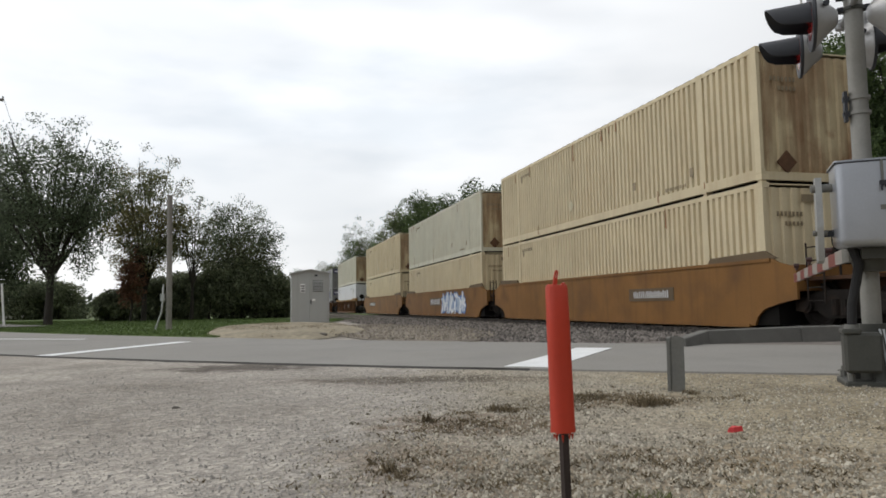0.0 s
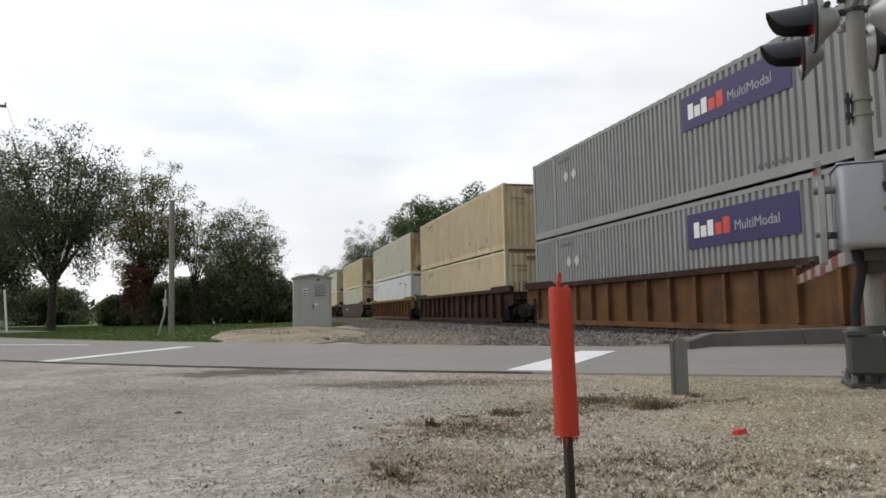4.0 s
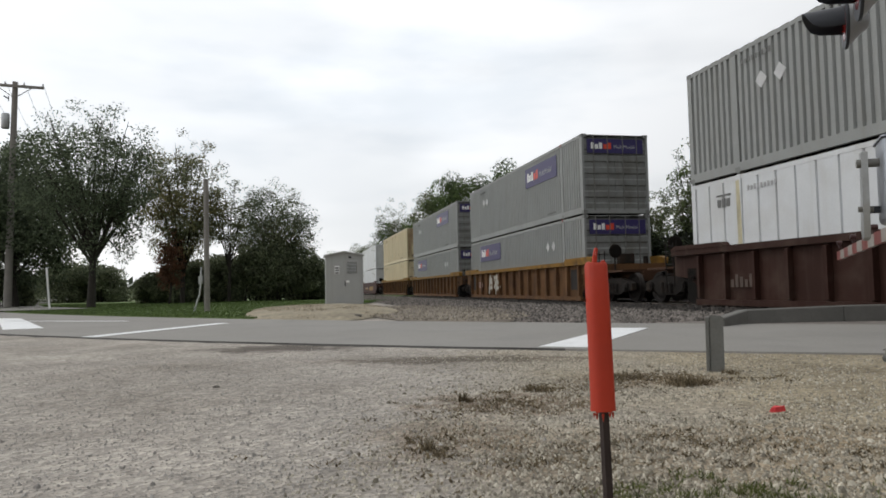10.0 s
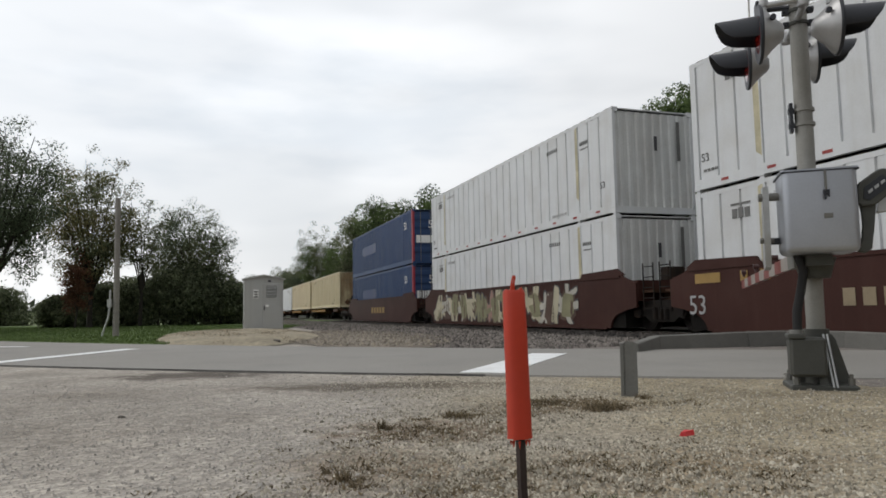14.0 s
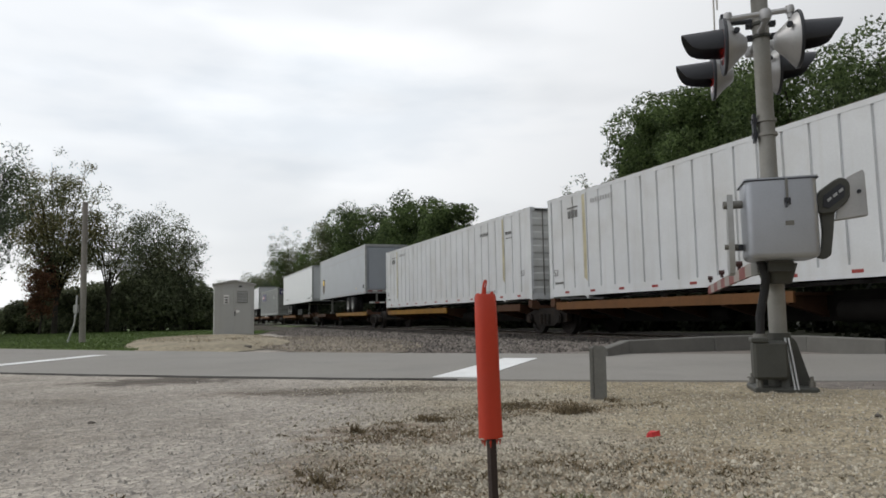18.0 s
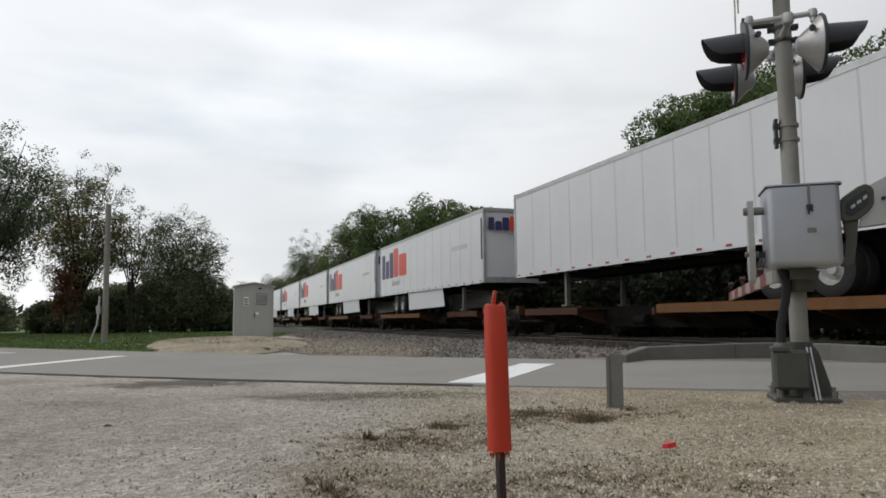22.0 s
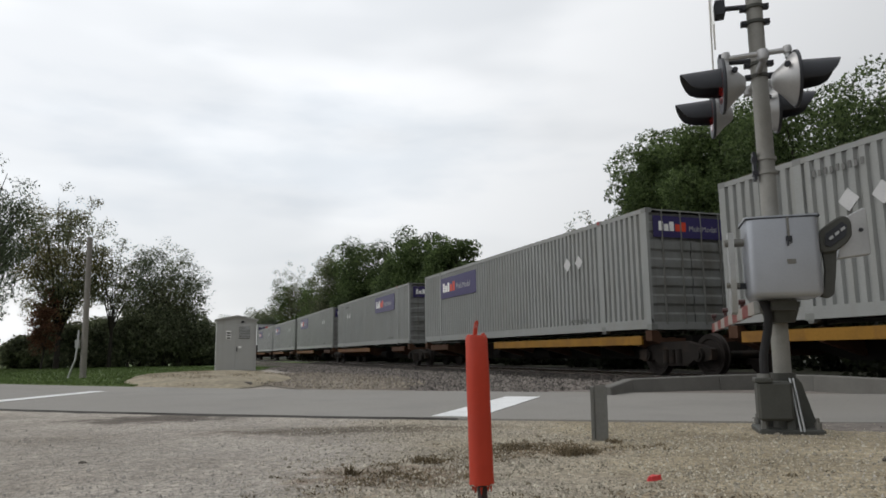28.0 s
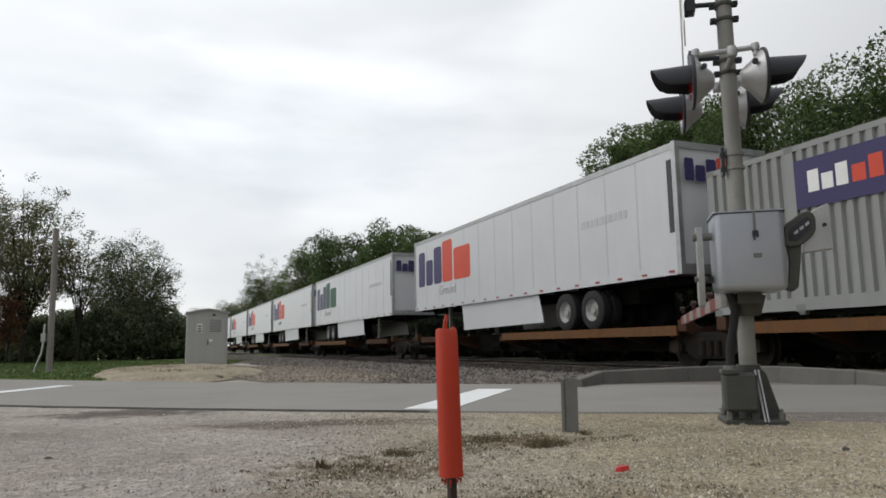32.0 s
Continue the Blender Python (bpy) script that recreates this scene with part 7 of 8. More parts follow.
def build_post():
    ob = thing("guard_post", Matrix.Translation((1.66, 5.25, -0.02)) @ pose(0, 0, 0, 0, 0.5, -18), "short galvanised steel channel post in the gravel", "post")
    bm = bmesh.new()
    prism(bm, [(-0.06, -0.05), (-0.035, -0.05), (-0.035, 0.04), (0.06, 0.04), (0.06, 0.05), (-0.06, 0.05)], "z", -0.2, 0.40)
    part("channel", bm, GALV_DULL, ob)
    bm = bmesh.new()
    prism(bm, [(-0.03, -0.2), (0.062, -0.2), (0.062, 0.37), (0.045, 0.41), (-0.03, 0.415)], "y", -0.045, -0.035)
    part("face_plate", bm, GALV_DULL, ob)


def build_litter():
    bm = bmesh.new()
    rng = random.Random(5)
    pts = [(-0.046, -0.008), (-0.025, -0.02), (0.015, -0.012), (0.044, -0.008), (0.04, 0.012), (0.0, 0.018), (-0.036, 0.012)]
    low = [bm.verts.new((x, y, 0.004)) for x, y in pts]
    high = [bm.verts.new((x * 0.9, y * 0.8, 0.012 + rng.uniform(0, 0.02))) for x, y in pts]
    bm.faces.new(low)
    bm.faces.new(high[::-1])
    for i in range(len(pts)):
        bm.faces.new((low[i], high[i], high[(i + 1) % len(pts)], low[(i + 1) % len(pts)]))
    ob = part("crumpled_litter", bm, RED_LITTER, at=Matrix.Translation((1.39, 3.53, 0.0)) @ pose(0, 0, 0, 0, 0, 20))
    tagged(ob, "small crumpled piece of red litter on gravel", "litter")


def build_curb():
    pts = [(3.35, 10.3, 0.12), (3.95, 11.0, 0.2), (5.6, 11.42, 0.22), (6.4, 11.6, 0.22), (6.95, 10.8, 0.22), (7.25, 9.4, 0.2), (7.4, 8.2, 0.12)]
    ob = thing("concrete_curb", Matrix(), "low stained concrete curb beside the tracks", "curb")
    for i, (a, b) in enumerate(zip(pts, pts[1:])):
        p, q = Vector((a[0], a[1], 0)), Vector((b[0], b[1], 0))
        d = (q - p).normalized()
        w = Vector((-d.y, d.x, 0)) * 0.1
        p2, q2 = p + d * 0.006, q - d * 0.006
        bm = bmesh.new()
        lo = [bm.verts.new(v + Vector((0, 0, -0.1))) for v in (p2 - w, p2 + w, q2 + w, q2 - w)]
        hi = [bm.verts.new(v) for v in (p2 - 0.8 * w + Vector((0, 0, a[2])), p2 + 0.8 * w + Vector((0, 0, a[2])), q2 + 0.8 * w + Vector((0, 0, b[2])), q2 - 0.8 * w + Vector((0, 0, b[2])))]
        bm.faces.new(lo[::-1])
        bm.faces.new(hi)
        for k in range(4):
            bm.faces.new((lo[k], lo[(k + 1) % 4], hi[(k + 1) % 4], hi[k]))
        part("curb_segment", bm, CURB_CONCRETE, ob, bevel=0.015)


CURB_CONCRETE = material("stained_curb_concrete", (0.14, 0.136, 0.124), 0.85, 0, 0.16, 2.5, 0.08, 50, 0.1, 50, (0.11, 0.105, 0.095), 0.4, 3.0)


# ---- equipment cabinet and poles ----
def build_cabinet():
    ob = thing("equipment_cabinet", Matrix.Translation((-5.15, 26.3, 0.04)) @ pose(0, 0, 0, 0, 0, 14), "light grey metal railway equipment cabinet with gabled roof", "cabinet")
    bm = bmesh.new()
    prism(bm, [(-0.68, 0.0), (0.68, 0.0), (0.68, 1.86), (0.0, 1.98), (-0.68, 1.86)], "y", -0.6, 0.7)
    part("body", bm, CABINET, ob)
    bm = bmesh.new()
    prism(bm, [(-0.74, 1.84), (-0.74, 1.88), (0.0, 2.03), (0.74, 1.88), (0.74, 1.84), (0.0, 1.985)], "y", -0.68, 0.78)
    part("roof", bm, CABINET, ob)
    bm = bmesh.new()
    box(bm, -0.04, 0.6, -0.625, -0.6, 0.08, 1.7)
    door = part("door", bm, CABINET, ob, bevel=0.006)
    bm = bmesh.new()
    box(bm, 0.0, 0.03, -0.66, -0.625, 0.75, 0.9)
    part("handle", bm, LAMP_BLACK, door)
    bm = bmesh.new()
    box(bm, 0.06, 0.17, -0.632, -0.626, 0.86, 0.94)
    part("label_plate", bm, MARK_WHITE, door, "small white plate")
    bm = bmesh.new()
    box(bm, 0.08, 0.45, -0.635, -0.626, 1.2, 1.62)
    vent = part("vent", bm, GALV_DULL, door)
    for k in range(7):
        bm = bmesh.new()
        z = 1.23 + 0.055 * k
        prism(bm, [(-0.66, z), (-0.635, z + 0.03), (-0.635, z + 0.012)], "x", 0.09, 0.44)
        part("louvre", bm, CABINET, vent)
    bm = bmesh.new()
    box(bm, -0.36, -0.19, -0.61, -0.6, 1.18, 1.48)
    sign = part("notice_sign", bm, MARK_WHITE, ob, "small white notice with dark bars")
    bm = bmesh.new()
    for k in range(3):
        box(bm, -0.34, -0.21, -0.615, -0.609, 1.2 + 0.09 * k, 1.25 + 0.09 * k)
    part("notice_bars", bm, MARK_DARK, sign)
    bm = bmesh.new()
    box(bm, 0.15, 0.25, -0.64, -0.6, 1.76, 1.82)
    part("door_lamp", bm, LAMP_BLACK, ob)
    for x in (-0.4, -0.27, -0.14):
        bm = bmesh.new()
        tube(bm, (x, -0.66, -0.06), (x, -0.62, 0.05), 0.04, n=8)
        part("cable_stub", bm, LAMP_BLACK, ob)


def build_poles():
    ob = thing("utility_pole", Matrix.Translation((-9.25, 23.4, 0)) @ pose(0, 0, 0, 0, -0.6, 0), "short weathered wooden service pole on the lawn", "pole", "poles")
    bm = bmesh.new()
    tube(bm, (0, 0, -0.3), (0.02, 0, 4.5), 0.097, 0.083, n=14)
    part("shaft", bm, POLE_WOOD, ob, smooth=True)
    bm = bmesh.new()
    pts = [(-0.42, -0.1, -0.05), (-0.3, -0.12, 0.3), (-0.19, -0.13, 0.6), (-0.15, -0.12, 1.0), (-0.14, -0.1, 1.5)]
    sweep(bm, pts, 0.03, 8)
    part("conduit", bm, GALV, ob, "pale cable conduit", smooth=True)
    bm = bmesh.new()
    box(bm, -0.22, -0.1, -0.16, -0.05, 0.95, 1.2)
    part("meter_box", bm, CABINET, ob)
    ob = thing("utility_pole", Matrix.Translation((-27.6, 39.8, 0)) @ pose(0, 0, 0, 0, 1.2, 20), "tall weathered utility pole with crossarm and transformer", "pole", "poles")
    bm = bmesh.new()
    tube(bm, (0, 0, -0.3), (0, 0, 13.4), 0.22, 0.15, n=14)
    part("shaft", bm, POLE_WOOD, ob, smooth=True)
    bm = bmesh.new()
    box(bm, -1.55, 1.55, -0.2, -0.07, 13.05, 13.2)
    arm = part("crossarm", bm, POLE_WOOD, ob)
    for x in (-1.5, -0.5, 0.5, 1.5):
        bm = bmesh.new()
        lathe(bm, [(0.03, 0.0), (0.05, 0.05), (0.03, 0.09), (0.05, 0.13), (0.02, 0.18)], 10, (x, -0.13, 13.2))
        part("insulator", bm, LAMP_GREY, arm, smooth=True)
    bm = bmesh.new()
    for sx in (-1, 1):
        tube(bm, (sx * 0.9, -0.13, 13.05), (0, -0.13, 12.4), 0.025, n=6)
    part("brace", bm, GALV_DULL, ob)
    bm = bmesh.new()
    lathe(bm, [(0.0, 10.55), (0.2, 10.56), (0.22, 10.6), (0.22, 11.4), (0.18, 11.46), (0.0, 11.48)], 16, (-0.42, -0.1, 0))
    part("transformer", bm, GALV, ob, "grey pole transformer", smooth=True)
    bm = bmesh.new()
    tube(bm, (-0.3, -0.1, 12.35), (-0.55, -0.1, 12.5), 0.04, n=8)
    tube(bm, (-0.3, -0.1, 12.2), (-0.3, -0.1, 12.5), 0.03, n=8)
    part("fuse_cutout", bm, LAMP_BLACK, ob)
    for k, x in enumerate((-1.5, -0.5, 0.5, 1.5)):
        bm = bmesh.new()
        sweep(bm, [(x - 22 * u * 0.3, -0.13 + 55 * u, 13.38 - 1.6 * math.sin(math.pi * u) * 0.7) for u in (i / 12 for i in range(13))], 0.011, 4)
        part("power_line", bm, LAMP_BLACK, ob)
    bm = bmesh.new()
    tube(bm, (-0.1, 0, 11.2), (-14, -10, 9.5), 0.012, n=4)
    part("service_wire", bm, LAMP_BLACK, ob)
    ob = thing("marker_post", Matrix.Translation((-21.4, 34.0, 0)) @ pose(0, 0, 0, 0, -5, 0), "thin white leaning marker post", "post")
    bm = bmesh.new()
    tube(bm, (0, 0, -0.2), (0, 0, 2.05), 0.05, n=10)
    part("shaft", bm, MARK_WHITE, ob, smooth=True)
    bm = bmesh.new()
    tube(bm, (0, 0, 2.05), (0, 0, 2.08), 0.053, n=10)
    part("cap", bm, MARK_GREY, ob, smooth=True)


build_signal()
build_stake()
build_post()
build_litter()
build_curb()
build_cabinet()
build_poles()


# ---- trees, bushes, grass ----
def leaf_mesh(name, points, sizes, mat, rng, droop=0.3, corners=4):
    """Many small leaves, one mesh: four-cornered close by, three-cornered far off."""
    n = len(points)
    d = rng.normal(size=(n, 3))
    d[:, 2] -= droop
    d /= np.linalg.norm(d, axis=1, keepdims=True)
    u = np.cross(d, rng.normal(size=(n, 3)))
    u /= np.linalg.norm(u, axis=1, keepdims=True) + 1e-9
    s = sizes[:, None]
    p = points
    if corners == 4:
        v = np.stack([p, p + d * s * 0.5 + u * s * 0.32, p + d * s, p + d * s * 0.5 - u * s * 0.32], 1).reshape(-1, 3)
    else:
        v = np.stack([p - u * s * 0.4, p + u * s * 0.4, p + d * s], 1).reshape(-1, 3)
    f = np.arange(corners * n).reshape(n, corners)
    me = bpy.data.meshes.new(name)
    me.from_pydata(v.tolist(), [], f.tolist())
    me.materials.append(mat)
    return me


def lobe_leaves(lobes, count, size, rng, shell=0.62):
    """Leaf places on the outsides of rounded lobes: (centre, radius) each."""
    c = np.array([tuple(l[0]) for l in lobes])
    r = np.array([l[1] for l in lobes])
    w = r ** 2 * rng.uniform(0.7, 1.3, len(r))
    pick = rng.choice(len(r), count, p=w / w.sum())
    d = rng.normal(size=(count, 3))
    d /= np.linalg.norm(d, axis=1, keepdims=True) + 1e-9
    k = rng.uniform(shell ** 3, 1.0, count) ** (1 / 3.0)
    # uneven lobes: each leaf's reach follows a wavy outline
    wave = 1 + 0.16 * np.sin(d[:, 0] * 5 + pick) * np.sin(d[:, 1] * 4 + pick * 2.0) + 0.1 * np.sin(d[:, 2] * 9 + pick)
    pts = c[pick] + d * (k * wave * r[pick])[:, None] * np.array([1, 1, 0.85])
    return pts, size * rng.uniform(0.6, 1.25, count)


def crown_parts(ob, pts, sizes, mat, mat2, rng, corners=4):
    if mat2 is None:
        groups = ((mat, np.ones(len(pts), bool)),)
    else:
        side = np.sin(pts[:, 0] * 1.3 + 1) + np.sin(pts[:, 1] * 1.1) + np.sin(pts[:, 2] * 1.7) + rng.normal(size=len(pts)) * 0.9 > 0
        groups = ((mat, side), (mat2, ~side))
    for m, keep in groups:
        crown = new("crown", leaf_mesh("crown", pts[keep], sizes[keep], m, rng, 0.3, corners))
        crown.parent = ob


def make_tree(place, height, radius, fork, leaves, leaf_size, mat, seed, label, limbs=8, spread=0.2, low=0.32, trunk=0.2, dense=False, group="trees", category="tree", mat2=None):
    rng = np.random.default_rng(seed)
    ob = thing("tree", Matrix.Translation(place), label, category, group)
    bm = bmesh.new()
    lean = rng.normal(size=2) * 0.12
    top = Vector((lean[0], lean[1], fork))
    tube(bm, (0, 0, -0.2), (lean[0] * 0.5, lean[1] * 0.5, fork * 0.5), trunk * 1.25, trunk, n=10, caps=False)
    tube(bm, (lean[0] * 0.5, lean[1] * 0.5, fork * 0.5), top, trunk, trunk * 0.8, n=10, caps=False)
    height = height * 1.05
    cz = height * (1 + low) / 2
    rz = height * (1 - low) / 2
    lobes = []
    for i in range(limbs):
        a = 2.39996 * i + rng.uniform(-0.4, 0.4)
        el = -0.75 + 1.6 * (i + 0.5) / limbs + rng.uniform(-0.12, 0.12)
        rad = radius * max(0.03, 1 - el * el) ** (0.5 if dense or el > 0 else 0.3) * rng.uniform(0.62, 0.84)
        goal = Vector((math.cos(a) * rad, math.sin(a) * rad, cz + el * rz * 0.82))
        start = top if i % 3 else Vector((lean[0] * 0.7, lean[1] * 0.7, fork * rng.uniform(0.75, 1.0)))
        mid = start.lerp(goal, 0.5) + Vector((0, 0, 0.06 * height)) + Vector(rng.normal(size=3) * 0.04 * radius)
        r0 = trunk * rng.uniform(0.3, 0.48)
        tube(bm, start, mid, r0, r0 * 0.55, n=6, caps=False)
        tube(bm, mid, goal, r0 * 0.55, r0 * 0.18, n=5, caps=False)
        if dense and i % 2:
            u = rng.uniform(-0.75, 0.55)
            lobes.append(((rng.normal() * 0.25 * radius, rng.normal() * 0.25 * radius, cz + u * rz), radius * 0.42))
        if dense:
            lobes.append((goal, radius * spread * rng.uniform(1.3, 1.8)))
        for k in range(7 if dense else 13):
            u = rng.uniform(0.4, 1.0)
            base = start.lerp(mid, u * 2) if u < 0.5 else mid.lerp(goal, u * 2 - 1)
            tip = base + Vector(rng.normal(size=3)) * radius * 0.26 + Vector((0, 0, 0.02 * height))
            low_z = 1.0 if dense or tip.z > cz else 1.25
            q = Vector((tip.x / radius, tip.y / radius, (tip.z - cz) / (rz * low_z)))
            if q.length > 0.9:
                q = q.normalized() * rng.uniform(0.74, 0.9)
                tip = Vector((q.x * radius, q.y * radius, max(cz + q.z * rz * low_z, cz - rz)))
            tube(bm, base, tip, r0 * 0.18, r0 * 0.05, n=4, caps=False)
            lobes.append((tip, radius * spread * rng.uniform(0.55, 1.1)))
            if not dense:
                lobes.append((base.lerp(tip, 0.5), radius * spread * rng.uniform(0.5, 0.8)))
    part("trunk", bm, BARK, ob, smooth=True)
    pts, sizes = lobe_leaves(lobes, leaves, leaf_size, rng, 0.6 if dense else 0.2)
    pts[:, 2] = np.maximum(pts[:, 2], 0.1)
    crown_parts(ob, pts, sizes, mat, mat2, rng, 3 if dense else 4)
    return ob


def make_bush(place, w, d, h, leaves, leaf_size, mat, seed, label, group="bushes"):
    rng = np.random.default_rng(seed)
    ob = thing("bush", Matrix.Translation(place), label, "bush", group)
    bm = bmesh.new()
    lobes = []
    for i in range(28):
        a, r = rng.uniform(0, 6.283), math.sqrt(rng.uniform(0.02, 0.8))
        tip = Vector((math.cos(a) * r * w, math.sin(a) * r * d, h * rng.uniform(0.14, 0.74)))
        tube(bm, (tip.x * 0.4, tip.y * 0.4, -0.1), tip, 0.035, 0.012, n=4, caps=False)
        lobes.append((tip, h * rng.uniform(0.22, 0.31)))
    part("stem", bm, BARK, ob)
    pts, sizes = lobe_leaves(lobes, leaves, leaf_size, rng, 0.5)
    pts[:, 2] = np.maximum(pts[:, 2], 0.03)
    foliage = new("foliage", leaf_mesh("foliage", pts, sizes, mat, rng, 0.3, 3))
    foliage.parent = ob
    return ob


def build_left_trees():
    make_tree((-20.2, 35.6, 0), 11.2, 3.8, 2.5, 40000, 0.115, LEAF_DARK, 11, "broad dark green shade tree with an open lower crown", 30, 0.165, 0.18, 0.19)
    make_tree((-19.2, 44.5, 0), 11.8, 3.0, 2.2, 30000, 0.12, LEAF_OLIVE, 12, "tall olive-green tree with thinning yellowing leaves", 24, 0.185, 0.12, 0.15, mat2=LEAF_YELLOW)
    make_tree((-16.9, 46.5, 0), 9.0, 1.8, 2.2, 6000, 0.12, LEAF_OLIVE, 13, "slender olive-green tree with thin foliage", 13, 0.2, 0.3, 0.11)
    make_tree((-14.7, 50.5, 0), 9.2, 3.2, 1.5, 30000, 0.12, LEAF_OLIVE, 14, "rounded dark olive-green tree beside the cabinet", 26, 0.185, 0.1, 0.14, mat2=LEAF_DARK)
    make_tree((-28.6, 42.0, 0), 11.0, 3.9, 2.2, 44000, 0.16, LEAF_DARK, 15, "dense dark green tree", 20, 0.25, 0.04, 0.2, True)
    make_tree((-34.5, 44.0, 0), 10.8, 4.2, 2.2, 34000, 0.18, LEAF_DARK, 16, "dense dark green tree", 20, 0.25, 0.04, 0.2, True)
    make_tree((-41.5, 46.0, 0), 10.8, 4.4, 2.2, 24000, 0.2, LEAF_DARK, 18, "dense dark green tree", 18, 0.25, 0.04, 0.2, True)
    make_tree((-19.4, 43.0, 0), 4.8, 1.1, 1.0, 5500, 0.11, LEAF_RED, 17, "small reddish-brown drying tree", 9, 0.3, 0.1, 0.06)
    for i, (x, y, h) in enumerate([(-16.2, 47.6, 4.6), (-13.4, 49.2, 5.2), (-20.6, 46.6, 4.2), (-12.2, 50.6, 4.0)]):
        make_tree((x, y, 0), h, 0.8, 0.8, 2600, 0.12, LEAF_OLIVE if i % 2 else BUSH_DARK, 30 + i, "thin young tree growing out of the hedge", 8, 0.28, 0.15, 0.05)
    for i, (x, y, w, h) in enumerate([(-21.9, 47.2, 0.9, 2.0), (-20.6, 47.5, 1.2, 2.7), (-19.0, 48.2, 1.5, 2.4), (-17.5, 48.5, 1.4, 3.1), (-16.1, 49.0, 1.4, 3.7), (-14.6, 49.4, 1.5, 3.9), (-13.3, 50.0, 1.3, 3.3), (-12.2, 50.8, 1.0, 2.4), (-11.3, 51.5, 0.9, 1.5),
                                      (-37.4, 62.0, 2.6, 3.6), (-34.4, 62.5, 2.2, 3.2), (-31.0, 44.0, 1.6, 2.4), (-36.0, 45.0, 3.0, 3.0), (-40.0, 47.0, 3.0, 3.4)]):
        make_bush((x, y, 0), w + 0.6, 1.5, h * 1.15, 13000, 0.19, BUSH_DARK, 40 + i, "dense dark green bush at the lawn's edge")


def build_track_trees():
    G, D, O, Y, P = LEAF_GREEN, LEAF_DARK, LEAF_OLIVE, LEAF_YELLOW, LEAF_DEEP
    # along the track, across it, height, radius, two leaf shades
    spots = [(27.0, 21.2, 11.6, 2.6, P, G), (23.4, 21.6, 11.6, 2.9, P, G), (18.6, 21.2, 10.6, 3.1, G, P), (14.0, 21.2, 10.0, 3.2, G, P), (8.6, 21.2, 10.0, 3.5, G, D),
             (2.0, 21.0, 10.6, 3.8, G, D), (-5.0, 21.0, 11.0, 4.0, G, D), (25.0, 24.2, 9.6, 3.2, P, G), (15.5, 24.0, 9.0, 3.2, P, G)]
    for i, (s, n, h, r, m1, m2) in enumerate(spots):
        make_tree(plan(s, n, -0.1), h, r, 2.4, 98000 if i < 2 else 70000 if i < 4 else 40000, 0.12, m1, 60 + i, "dense green tree in the row behind the tracks", 22, 0.25, 0.04, 0.2, True, mat2=m2)
    for i, (s, n, h, r) in enumerate([(34.0, 21.2, 8.7, 1.5), (39.2, 21.8, 6.6, 1.6), (43.0, 21.6, 6.2, 1.6), (47.0, 21.6, 6.8, 1.8)]):
        make_tree(plan(s, n, -0.1), h, r, 2.0, 7000, 0.14, O if i < 2 else D, 76 + i, "lighter feathery green tree in the row behind the tracks", 14, 0.24, 0.1, 0.12, mat2=G)
    far = [(53.5, 21.0, 10.6, 2.8, P, G, True), (61.5, 21.0, 12.9, 3.4, P, G, True), (72.0, 22.5, 11.6, 3.4, G, P, True), (83.0, 21.0, 15.6, 4.2, G, P, True), (96.0, 20.5, 14.7, 4.0, G, O, True),
           (134.0, 20.0, 18.4, 5.0, O, G, False), (112.0, 20.5, 12.5, 3.6, O, G, True), (160.0, 19.5, 11.5, 4.4, D, O, True), (182.0, 19.0, 12.6, 5.0, D, O, True), (215.0, 15.0, 12.5, 6.0, D, D, True)]
    for i, (s, n, h, r, m1, m2, thick) in enumerate(far):
        make_tree(plan(s, n, -0.1), h, r, 2.6, 40000 if i < 5 else 26000, 0.2, m1, 80 + i, "leafy green tree beyond the tracks in the distance", 18, 0.25 if thick else 0.2, 0.08 if thick else 0.2, 0.22, thick, mat2=m2)
    # bushes seen under the cars, leaf colour darkened to stand for shade
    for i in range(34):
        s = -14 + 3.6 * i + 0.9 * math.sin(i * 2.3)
        make_bush(plan(s, 17.6 + 0.6 * math.sin(i * 1.7), -0.15), 2.7, 1.3, 3.2 + 0.8 * math.sin(i * 3.1), 6500, 0.25, SHADE_LEAF, 120 + i, "bush behind the tracks, leaves coloured near black for shade")


def build_far_woods():
    """A low line of far woods along the horizon."""
    rng = np.random.default_rng(9)
    lobes = []
    for x0, x1, y, h, base in ((-190, -95, 175, 6.5, 2.0), (-100, -10, 200, 6.0, 0.5), (-75, -40, 110, 3.6, 0.4), (60, 400, 240, 14, 0), (-60, 60, 420, 11, 0), (-420, -180, 220, 11, 1)):
        x = x0
        while x < x1:
            r = h * rng.uniform(0.25, 0.4)
            for z in (0.3, 0.6):
                lobes.append(((x + rng.normal() * r * 0.3, y + rng.normal() * 3, base + h * z * rng.uniform(0.6, 1.1)), r))
            x += r * rng.uniform(0.6, 1.0)
    pts, sizes = lobe_leaves(lobes, 60000, 1.0, rng, 0.6)
    pts[:, 2] = np.maximum(pts[:, 2], 0.2)
    ob = new("far_woods", leaf_mesh("far_woods", pts, sizes, LEAF_FAR, rng, 0.3, 3))
    tagged(ob, "green woods along the horizon, coloured pale for haze", "woods", kind="stuff")


# distance haze is put into the pale leaf colour
LEAF_FAR = leaf_material("haze_paled_leaves", (0.085, 0.105, 0.07), (0.12, 0.14, 0.095), 0.2)


